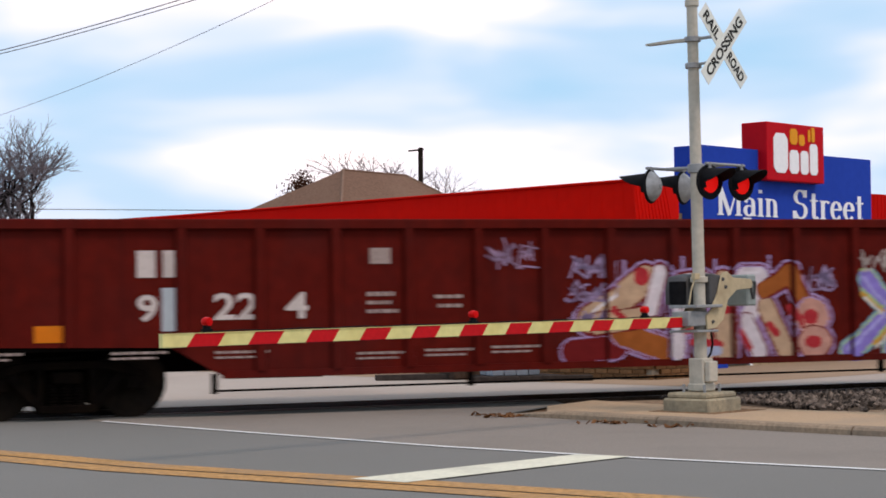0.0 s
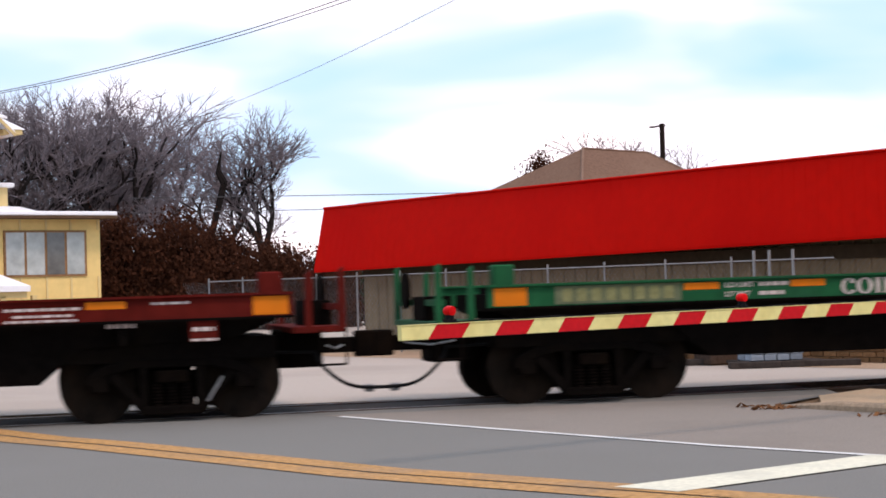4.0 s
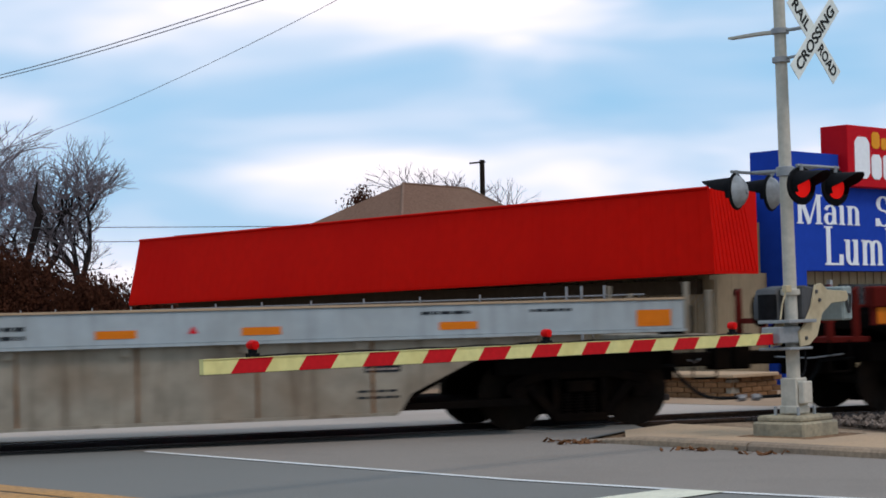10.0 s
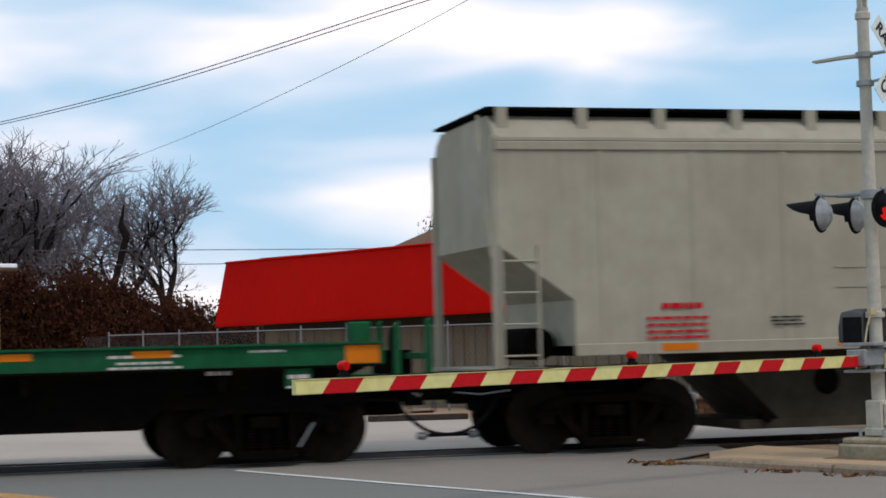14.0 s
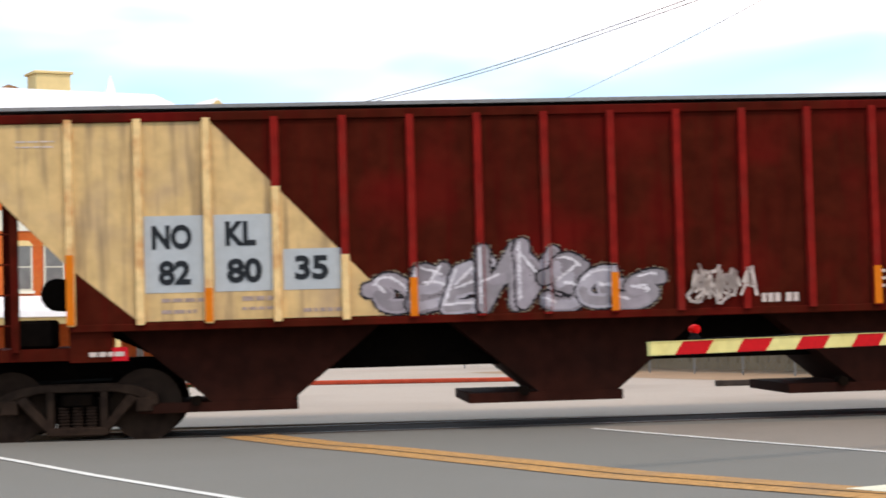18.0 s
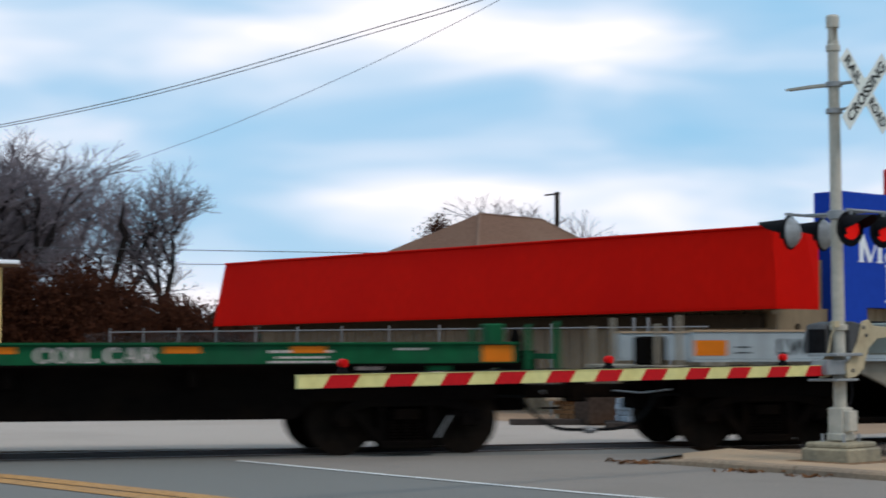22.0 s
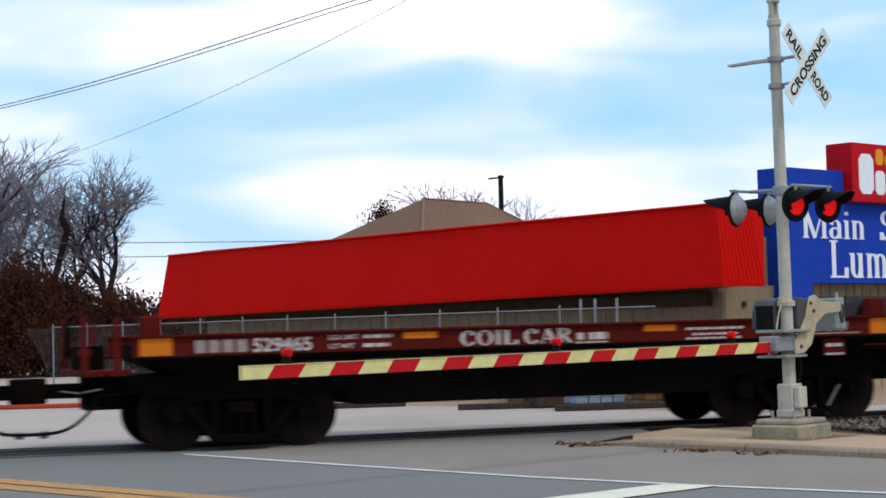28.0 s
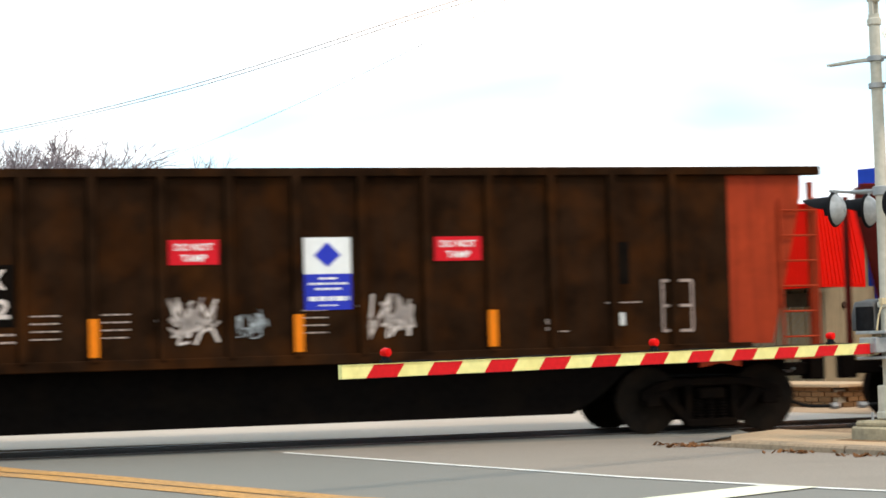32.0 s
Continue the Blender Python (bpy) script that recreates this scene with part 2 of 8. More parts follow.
# ---- materials ----
M = dict(
    asphalt=mat("asphalt", (0.174, 0.171, 0.155), 0.85, vary=0.16, grain=60, blotch=0.35, bump=0.25, other=(0.188, 0.184, 0.17)),
    # dark tone is the train's shadow between the rails, put into the surface colour
    crossing=mat("crossing_in_train_shade", (0.040, 0.037, 0.036), 0.85, vary=0.2, grain=14, blotch=0.6, bump=0.2, other=(0.07, 0.062, 0.055)),
    shoulder=mat("worn_asphalt", (0.235, 0.205, 0.175), 0.88, vary=0.15, grain=55, blotch=0.5, bump=0.25),
    lot=mat("pale_concrete", (0.40, 0.345, 0.295), 0.9, vary=0.10, grain=30, blotch=0.22, bump=0.1, other=(0.30, 0.255, 0.215)),
    apron=mat("tan_brown_concrete", (0.34, 0.235, 0.155), 0.9, vary=0.14, grain=20, blotch=0.4, bump=0.1, other=(0.24, 0.17, 0.115)),
    dirt=mat("dirt", (0.21, 0.125, 0.07), 0.95, vary=0.45, grain=14, blotch=2.2, bump=0.6, other=(0.11, 0.07, 0.045)),
    verge=mat("pale_gritty_dirt", (0.25, 0.175, 0.115), 0.95, vary=0.35, grain=16, blotch=1.8, bump=0.5, other=(0.15, 0.105, 0.07)),
    walk=mat("tan_concrete", (0.43, 0.30, 0.19), 0.9, vary=0.12, grain=30, blotch=0.6, bump=0.15, other=(0.30, 0.24, 0.18)),
    kerb=mat("kerb_concrete", (0.30, 0.22, 0.15), 0.9, vary=0.2, grain=20, blotch=0.9, bump=0.3, other=(0.13, 0.115, 0.10)),
    base=mat("old_concrete", (0.33, 0.28, 0.19), 0.9, vary=0.2, grain=18, blotch=2.0, bump=0.3, other=(0.15, 0.14, 0.11)),
    white_line=mat("white_road_paint", (0.66, 0.66, 0.63), 0.7, vary=0.12, grain=18, blotch=1.5, bump=0.1, other=(0.45, 0.45, 0.43)),
    cream_line=mat("cream_road_paint", (0.66, 0.64, 0.50), 0.7, vary=0.12, grain=18, blotch=1.5, bump=0.1, other=(0.45, 0.44, 0.36)),
    yellow_line=mat("yellow_road_paint", (0.42, 0.23, 0.09), 0.75, vary=0.3, grain=14, blotch=1.2, bump=0.1, other=(0.26, 0.18, 0.115)),
    steel=mat("worn_rail_steel", (0.20, 0.19, 0.19), 0.35, 0.9, vary=0.15, grain=20),
    rust=mat("rusty_steel", (0.06, 0.04, 0.03), 0.8, 0.2, vary=0.3, grain=15, other=(0.09, 0.05, 0.03)),
    dark_stone=mat("near_black_ballast", (0.035, 0.031, 0.029), 0.95, vary=0.4, grain=6, blotch=1.5, other=(0.07, 0.06, 0.05), spec=0.05),
    stone=mat("ballast_stone", (0.125, 0.095, 0.075), 0.9, vary=0.35, grain=6, blotch=3, bump=0.3, other=(0.08, 0.068, 0.06), per_island=0.85),
    grit=mat("dark_brown_grit", (0.085, 0.062, 0.045), 0.95, vary=0.4, grain=22, blotch=2.2, bump=0.5, other=(0.15, 0.11, 0.075)),
    tie=mat("creosoted_wood", (0.05, 0.04, 0.035), 0.9, vary=0.3, grain=12),
    pole_wood=mat("weathered_pole_wood", (0.019, 0.013, 0.010), 0.9, vary=0.3, grain=20, bump=0.4, streak=0.4),
    silver=mat("silver_paint", (0.50, 0.46, 0.38), 0.55, 0.0, vary=0.1, grain=14, blotch=3, other=(0.33, 0.32, 0.27), streak=0.25),
    lamp_back=mat("weathered_aluminium_paint", (0.34, 0.35, 0.35), 0.5, 0.1, vary=0.2, grain=10, blotch=4, other=(0.18, 0.18, 0.18), streak=0.3),
    silver2=mat("grey_cast_metal", (0.30, 0.31, 0.31), 0.55, 0.3, vary=0.12, grain=14, blotch=3),
    tan_steel=mat("tan_painted_steel", (0.50, 0.41, 0.26), 0.6, vary=0.1, grain=12, blotch=4, other=(0.36, 0.28, 0.17)),
    box_grey=mat("grey_green_paint", (0.27, 0.31, 0.29), 0.6, vary=0.1, grain=12, blotch=4),
    machine_grey=mat("dark_grey_machine_paint", (0.085, 0.085, 0.085), 0.6, vary=0.15, grain=10, blotch=3),
    black=mat("black_paint", (0.008, 0.008, 0.009), 0.7, vary=0.3, grain=12, bump=0.05, spec=0.06),
    sign_white=mat("reflective_white_sheeting", (0.72, 0.76, 0.70), 0.45, vary=0.04, grain=8, bump=0),
    sign_black=mat("black_sign_letters", (0.02, 0.022, 0.02), 0.6, vary=0.1, bump=0),
    arm_red=mat("red_arm_sheeting", (0.52, 0.012, 0.015), 0.45, vary=0.08, grain=20, bump=0),
    arm_pale=mat("pale_yellow_arm_sheeting", (0.66, 0.60, 0.25), 0.45, vary=0.08, grain=10, blotch=1.2, bump=0, other=(0.60, 0.48, 0.16)),
    lamp_red=glow("lit_red_lens", (0.8, 0.012, 0.008), 0.55),
    arm_lamp_red=glow("lit_small_red_lens", (0.55, 0.006, 0.005), 0.06),
    lens_red=mat("red_lens", (0.55, 0.01, 0.01), 0.2, vary=0.05, bump=0),
)

# ---- ground, road, pavement, track ----


def strip(pts, half, z, side=0.0):
    """A flat band along a line of points, at a height."""
    s = Shape()
    v = []
    for i, p in enumerate(pts):
        a, b = Vector(pts[max(0, i - 1)]), Vector(pts[min(len(pts) - 1, i + 1)])
        d = (b - a).normalized()
        n = Vector((-d.y, d.x))
        c = Vector(p) + n * side
        v += [(*(c + n * half), z), (*(c - n * half), z)]
    s.add(v, [(2 * i, 2 * i + 1, 2 * i + 3, 2 * i + 2) for i in range(len(pts) - 1)])
    return s


def sheet(poly, z):
    return Shape().add([(x, y, z) for x, y in poly], [tuple(range(len(poly)))])


def tp(s, d, z=0.0):
    """A place by metres along the track, across it (away from the viewer) and above the rail."""
    return TRACK @ Vector((s, d, z))


ground_ob = part("ground", sheet([(-2500, -2500), (2500, -2500), (2500, 2500), (-2500, 2500)], -0.03), M["dirt"])
tagged(ground_ob, "bare brown winter dirt and gravel reaching to the horizon", "ground", kind="structure")

KERB = [(0.72, 24.0), (0.95, 23.72), (1.6, 22.95), (2.5, 21.92), (3.4, 20.9), (4.4, 19.85), (5.4, 18.9), (5.9, 18.48), (6.4, 18.2), (7.2, 17.98), (8.1, 17.88), (9.1, 17.8), (12, 17.7), (20, 17.4), (45, 16.0)]
road_poly = [(-70, -30), (45, -30)] + [tuple(p) for p in reversed(KERB)] + [tuple(tp(1.6, -0.55)[:2]), tuple(tp(-60, -0.55)[:2])]
road = part("road", sheet(road_poly, 0.0), M["asphalt"])
tagged(road, "worn grey asphalt road leading over the level crossing", "road", kind="structure")
lot = part("parking_lot", sheet([tuple(tp(-75, 2.05)[:2]), tuple(tp(60, 2.05)[:2]), (60, 110), (-75, 110)], -0.005), M["lot"])
tagged(lot, "pale stained concrete yard beyond the railway track", "pavement", kind="structure")
apron = part("store_apron", sheet([tuple(STORE @ Vector(q))[:2] for q in ((-3.2, -3.6, 0), (46, -3.6, 0), (46, 2, 0), (1.5, 2, 0), (1.5, 20, 0), (-3.2, 20, 0))], 0.0), M["apron"])
tagged(apron, "stained tan-brown concrete apron before the store", "pavement", kind="structure")
FOG = [(-4.46, 23.6), (-2.2, 21.15), (0, 18.85), (1.6, 17.45), (4.06, 15.6), (6.0, 14.45), (10, 12.4), (18, 8.5)]
kerb_side = [p for p in KERB if p[0] < 19]
shoulder_poly = FOG + list(reversed(kerb_side)) + [tuple(tp(1.4, -0.64)[:2]), tuple(tp(-5.3, -0.64)[:2])]
shoulder = part("road_shoulder", sheet(shoulder_poly, 0.004), M["shoulder"])
tagged(shoulder, "paler gritty asphalt shoulder between edge line and kerb", "road", kind="structure")

# painted lines
line = part("edge_line", strip(FOG, 0.055, 0.008), M["white_line"])
tagged(line, "thin white edge line painted on asphalt", "road marking", kind="structure")
line = part("edge_line", strip([(-16, 24.2), (-13.2, 21.4), (-10, 18.36), (-8.24, 16.65), (-6.59, 15.15), (-5.05, 13.75), (-2, 11), (3, 6.2)], 0.055, 0.008), M["white_line"])
tagged(line, "thin white edge line painted on asphalt", "road marking", kind="structure")
YELLOW = [(-8.9, 22.5), (-8.4, 21.95), (-7.27, 20.8), (-6.4, 20.1), (-4.42, 18.25), (-2.9, 16.8), (0, 14.7), (2.66, 12.7), (6, 10.2), (12, 6)]
for off in (-0.205, 0.205):
    line = part("centre_line", strip(YELLOW, 0.175, 0.008, off), M["yellow_line"])
    tagged(line, "faded orange-yellow double centre line on asphalt", "road marking", group="double centre line", kind="structure")
stop = part("stop_line", sheet([(1.77, 17.35), (1.31, 17.68), (-0.81, 15.45), (-0.33, 15.08)], 0.012), M["cream_line"])
tagged(stop, "broad cream-white stop line painted before the crossing", "road marking", kind="structure")

# kerb, in cast lengths with joints
kerb = thing("kerb", "weathered grey concrete kerb with dark joints", "kerb", kind="structure")


def along(pts, step):
    """Points at even steps along a line."""
    out, rest = [Vector(pts[0])], step
    for a, b in zip(pts, pts[1:]):
        a, b = Vector(a), Vector(b)
        length, pos = (b - a).length, 0.0
        while length - pos >= rest:
            pos += rest
            out.append(a + (b - a) * pos / length)
            rest = step
        rest -= length - pos
    return out


stations = along(KERB, 0.35)
rise = [min(0.098, 0.015 + 0.028 * i) for i in range(len(stations))]
for k in range(0, len(stations) - 8, 8):
    s = Shape()
    run = list(range(k, k + 9))
    prof = []
    for i in run:
        p, q = stations[max(0, i - 1)], stations[min(len(stations) - 1, i + 1)]
        d = (q - p).normalized()
        n = Vector((-d.y, d.x))
        c = stations[i] + (d * 0.012 if i == run[0] else -d * 0.012 if i == run[-1] else d * 0)
        h = rise[i]
        prof.append([(*(c + n * o), z) for o, z in ((0, -0.05), (0.01, h * 0.62), (0.035, h * 0.9), (0.075, h), (0.22, h), (0.22, -0.05))])
    for a, b in zip(prof, prof[1:]):
        s.add(a + b, [(j, j + 1, j + 7, j + 6) for j in range(5)])
    s.add(prof[0], [(0, 1, 2, 3, 4, 5)]).add(prof[-1], [(5, 4, 3, 2, 1, 0)])
    part("kerb_stone", s, M["kerb"], kerb)
inner = []
for i in range(2, len(stations) - 2):
    d = (stations[i + 1] - stations[i - 1]).normalized()
    inner.append(stations[i] + Vector((-d.y, d.x)) * 0.215)
island = [tuple(p) for p in inner if p.x < 9.0] + [(9.0, 18.35), (8.75, 18.9), (8.45, 19.6), (7.9, 20.6), (7.3, 21.25), (6.1, 21.85), (4.9, 22.7), (4.1, 23.35), (3.2, 24.2), tuple(tp(1.9, -1.0)[:2]), tuple(tp(1.1, -1.2)[:2])]
pave = part("pavement", Shape().add([(x, y, 0.012 + 0.078 * min(1.0, max(0.0, (x - y * 0.25 + 5.15) / 0.9))) for x, y in island] + [(x, y, -0.05) for x, y in island], [tuple(range(len(island)))] + [(i, (i + 1) % len(island), (i + 1) % len(island) + len(island), i + len(island)) for i in range(len(island))]), M["walk"])
tagged(pave, "tan concrete pavement island behind the kerb", "pavement", kind="structure")
verge = [tuple(p) for p in inner if p.x > 3.0] + [tuple(tp(48, -0.9)[:2]), tuple(tp(2.2, -0.9)[:2])]
verge_ob = part("verge", sheet(verge, 0.048), M["verge"])
tagged(verge_ob, "bare brown dirt verge between kerb and ballast", "ground", kind="structure")

gap = part("soil_gap", Shape().box(-0.52, 0.62, -0.56, 0.46, 0.085, 0.094), M["dirt"], at=pose(3.28, 23.1, 0, 0, 0, 46.2))
tagged(gap, "thin dark brown patch round the signal footing", "ground", kind="structure")

# rails, crossing surface, ties and ballast
for side in (0.0, 1.435):
    s = Shape()
    s.prism([(-0.068, -0.16), (0.068, -0.16), (0.068, -0.145), (0.012, -0.12), (0.012, -0.045), (0.036, -0.035), (0.036, -0.004), (0.028, 0), (-0.028, 0), (-0.036, -0.004), (-0.036, -0.035), (-0.012, -0.045), (-0.012, -0.12), (-0.068, -0.145)], -260, 260, "x")
    r = part("rail", s, M["rust"], at=TRACK @ pose(0, side, 0), smooth=False)
    tagged(r, "rusty steel running rail with a worn head", "rail", group="railway track")
    part("rail_head", Shape().box(-260, 260, -0.026, 0.026, -0.002, 0.003), M["steel"], r, "bright worn running surface")
crossing = thing("crossing_panel", "grey asphalt crossing surface set flush with the rails", "level crossing", TRACK, kind="structure")
part("approach_panel", Shape().prism([(-0.62, -0.055), (-0.62, -0.09), (-0.045, -0.06), (-0.045, -0.012)], -60, 1.7, "x"), M["asphalt"], crossing)
# middle panel coloured dark for the shade under the passing cars
part("middle_panel", Shape().box(-60, 1.7, 0.10, 1.335, -0.06, -0.012), M["crossing"], crossing, bevel=0.01)
part("far_panel", Shape().prism([(1.48, -0.012), (1.48, -0.06), (2.10, -0.09), (2.10, -0.05)], -60, 4.5, "x"), M["asphalt"], crossing)
track_bed = part("track_bed", Shape().prism([(-1.5, -0.03), (-0.7, -0.10), (2.2, -0.13), (4.2, -0.35), (-1.5, -0.35)], 1.4, 150, "x"), M["dark_stone"], at=TRACK)
tagged(track_bed, "dark gravelly bed under the exposed track", "ground", kind="structure")
tie_mesh = Shape().box(-0.115, 0.115, -0.5, 1.95, -0.24, -0.13).mesh("tie", M["tie"], 0.01)
ties = thing("sleepers", "dark creosoted wooden sleepers in the ballast", "sleepers", TRACK, kind="structure")
for i in range(70):
    part("tie", tie_mesh, M["tie"], ties, at=pose(2.0 + i * 0.53, 0, 0))



def stones(count, s0, s1, d0, d1, size, seed, flat=0.7):
    """Broken stones strewn over a stretch of the track."""
    r = random.Random(seed)
    sh = Shape()
    for _ in range(count):
        s = s0 + (s1 - s0) * r.random() ** 1.6
        d = r.uniform(d0, d1)
        k = size * r.uniform(0.5, 1.4)
        edge = -4.5 + 0.4 * noise.noise((s * 0.9, 0, 3))
        if count > 1 and d < edge and r.random() < 0.93:
            continue
        c = Vector((s, d, (0.025 if d < -0.9 else -0.11) + 0.15 * k))
        m = Matrix.Translation(c) @ Euler((r.uniform(0, 6), r.uniform(0, 6), r.uniform(0, 6))).to_matrix().to_4x4()
        v = [m @ Vector((x * k * r.uniform(0.7, 1.2), y * k * r.uniform(0.7, 1.2), z * k * flat * r.uniform(0.7, 1.2))) for x, y, z in ((0.5, 0, 0), (-0.5, 0, 0), (0, 0.5, 0), (0, -0.5, 0), (0, 0, 0.5), (0, 0, -0.5))]
        sh.add(v, [(0, 2, 4), (2, 1, 4), (1, 3, 4), (3, 0, 4), (2, 0, 5), (1, 2, 5), (3, 1, 5), (0, 3, 5)])
    return sh


bed = part("track_ballast", stones(8000, 3.0, 34, -1.75, 1.9, 0.08, 2), M["dark_stone"], at=TRACK, smooth=False)
tagged(bed, "near-black ballast between and beside the rails", "ballast", kind="stuff")
grit = [tuple(tp(s_, d_ + 0.25 * math.sin(s_ * 1.7))[:2]) for s_, d_ in [(3.5 + i * 1.0, -4.7) for i in range(32)]] + [tuple(tp(34, -0.95)[:2]), tuple(tp(3.1, -0.95)[:2])]
grit_ob = part("grit", sheet(grit, 0.054), M["grit"])
tagged(grit_ob, "dark brown grit under the ballast stones", "ground", kind="structure")
gravel = part("ballast", stones(8000, 3.5, 34, -5.4, -1.7, 0.095, 1), M["stone"], at=TRACK, smooth=False)
tagged(gravel, "grey and brown broken ballast stones beside the rails", "ballast", kind="stuff")
big = [(4.9, -3.0, 0.34), (5.5, -3.3, 0.42), (3.9, -2.8, 0.22), (6.4, -3.1, 0.2), (4.4, -3.3, 0.18)]
for s, d, k in big:
    sh = stones(1, s - 0.01, s + 0.01, d - 0.01, d + 0.01, k, int(s * 10), 0.8)
    rock = part("rock", sh, M["stone"], at=TRACK @ pose(0, 0, 0.05), bevel=0.02)
    tagged(rock, "dark broken lump of rock at the ballast edge", "rock", group="loose rocks")

# ---- crossing signal with its gate ----
# local axes: x to the road's right, y down the road away from the traffic that it warns, z up
SIGNAL = pose(3.28, 23.1, 0.14) @ pose(0, 0, 0, 0, -0.6, 0) @ pose(0, 0, 0, 0, 0, 46.2)
signal = thing("crossing_signal", "silver-painted crossing signal mast with lit red lamps", "crossing signal", SIGNAL)
part("footing", Shape().prism([(-0.36, -0.36), (0.36, -0.36), (0.36, 0.36), (-0.36, 0.36)], -0.08, 0.12, "z").prism([(-0.32, -0.32), (0.32, -0.32), (0.32, 0.32), (-0.32, 0.32)], 0.11, 0.19, "z"), M["base"], signal, "square stained concrete footing", bevel=0.025)
part("junction_base", Shape().box(-0.13, 0.13, -0.13, 0.13, 0.2, 0.30).prism([(-0.115, -0.115), (0.115, -0.115), (0.115, 0.115), (-0.115, 0.115)], 0.28, 0.62, "z"), M["silver"], signal, "cast junction base with bolted cover", bevel=0.015)
part("cover_plate", Shape().box(-0.09, 0.09, -0.20, -0.118, 0.32, 0.58), M["silver"], signal, bevel=0.012)
part("cover_plate", Shape().box(0.118, 0.19, -0.08, 0.08, 0.34, 0.56), M["silver"], signal, bevel=0.012)
for sx in (-1, 1):
    for sy in (-1, 1):
        part("anchor_bolt", Shape().tube((sx * 0.16, sy * 0.16, 0.19), (sx * 0.16, sy * 0.16, 0.29), 0.02, n=6), M["silver2"], signal)
part("mast", Shape().tube((0, 0, 0.6), (0, 0, 5.15), 0.082, 0.07, n=16), M["silver"], signal)
part("bell_housing", Shape().lathe([(0.078, 5.12), (0.09, 5.13), (0.09, 5.20), (0.072, 5.21), (0.072, 5.26)]).box(-0.066, -0.04, -0.03, 0.03, 5.25, 5.45).box(0.04, 0.066, -0.03, 0.03, 5.25, 5.45).lathe([(0.072, 5.42), (0.082, 5.43), (0.085, 5.56), (0.07, 5.585), (0.0, 5.59)]), M["silver"], signal, "slotted bell housing on the mast top")

# crossbuck, held in front of the mast
part("sign_bracket", Shape().tube((0, 0.05, 4.36), (0, -0.46, 4.40), 0.018), M["silver2"], signal)
buck = part("crossbuck", Shape().tube((0, 0.05, 4.70), (0, -0.46, 4.70), 0.022), M["silver2"], signal, "white crossed blades with black letters")
for ang, words, n in ((45, "CROSSING", 0), (-45, "RAIL ROAD", 1)):
    m = pose(0, -0.47 - 0.012 * (1 - n), 4.56, 0, -ang, 0)
    blade = part("blade", Shape().box(-0.62, 0.62, -0.004, 0.004, -0.115, 0.115), M["sign_white"], buck, at=m, bevel=0.002)
    if n == 0:
        lettering("letters", "CROSSING", 1.06, 0.135, M["sign_black"], buck, m @ pose(-0.53, -0.0075, -0.067), 0.002)
    else:
        lettering("letters", "RAIL", 0.40, 0.135, M["sign_black"], buck, m @ pose(-0.55, -0.0075, -0.067), 0.002)
        lettering("letters", "ROAD", 0.42, 0.135, M["sign_black"], buck, m @ pose(0.14, -0.0075, -0.067), 0.002)
for z in (4.70, 4.36):
    part("clamp", Shape().lathe([(0.09, z - 0.035), (0.105, z - 0.03), (0.105, z + 0.03), (0.09, z + 0.035)]), M["silver2"], signal)
part("rear_blade_bracket", Shape().prism([(0.0, 4.675), (0.0, 4.715), (0.30, 4.725), (0.72, 4.72), (0.72, 4.695), (0.3, 4.69)], -0.05, 0.05, "x"), M["silver"], signal, "flat white bracket plate seen edge-on")

# flashing lamps: a pair for each way
part("bar_clamp", Shape().lathe([(0.085, 2.98), (0.11, 2.99), (0.11, 3.09), (0.085, 3.10)]), M["silver2"], signal)


def lamp_pair(facing, reach, lit):
    """Two hooded lamps on a cross bar; facing -1 looks at the near traffic."""
    y = facing * reach
    part("lamp_arm", Shape().tube((0, 0, 3.05), (0, y, 3.06), 0.024).tube((-0.42, y, 3.06), (0.42, y, 3.06), 0.02), M["silver2"], signal)
    for x in (-0.345, 0.345):
        unit = part("lamp", Shape().tube((x, y, 3.08), (x, y, 2.96), 0.03).tube((x, y, 2.96), (x, y - facing * 0.01, 2.92), 0.045), M["silver2"], signal)
        m = pose(x, y, 2.83, 0, 0, -10 if facing < 0 else 14) @ pose(0, 0, 0, 90 * -facing, 0, 0)
        # m's z points the way the lamp looks
        part("background_disc", Shape().lathe([(0.0, -0.02), (0.215, -0.02), (0.222, 0.0), (0.215, 0.012), (0.0, 0.012)], m), M["black"], unit, "round black target disc")
        part("housing", Shape().lathe([(0.0, -0.15), (0.03, -0.15), (0.035, -0.135), (0.11, -0.115), (0.165, -0.07), (0.195, -0.022)], m), M["lamp_back"], unit, "domed silver lamp back")
        hood = Shape()
        n = 18
        ring = [(math.cos(math.radians(a)), math.sin(math.radians(a))) for a in [(-30 + i * 240 / (n - 1)) for i in range(n)]]
        v = []
        for c, s_ in ring:
            for rr, zz in ((0.175, 0.01), (0.15, 0.08 + 0.34 * max(0, s_) ** 0.6), (0.143, 0.08 + 0.34 * max(0, s_) ** 0.6), (0.165, 0.01)):
                v.append(m @ Vector((c * rr, s_ * rr * -facing, zz)))
        f = []
        for i in range(n - 1):
            for j in range(3):
                f.append((4 * i + j, 4 * i + j + 1, 4 * i + j + 5, 4 * i + j + 4))
        hood.add(v, f)
        part("hood", hood, M["black"], unit, "long black visor")
        part("lens", Shape().lathe([(0.0, 0.03), (0.08, 0.028), (0.12, 0.02), (0.148, 0.006)], m), M["lamp_red"] if lit else M["lens_red"], unit, "glowing red lens" if lit else "red lens")


lamp_pair(-1, 0.45, True)
lamp_pair(1, 0.47, False)

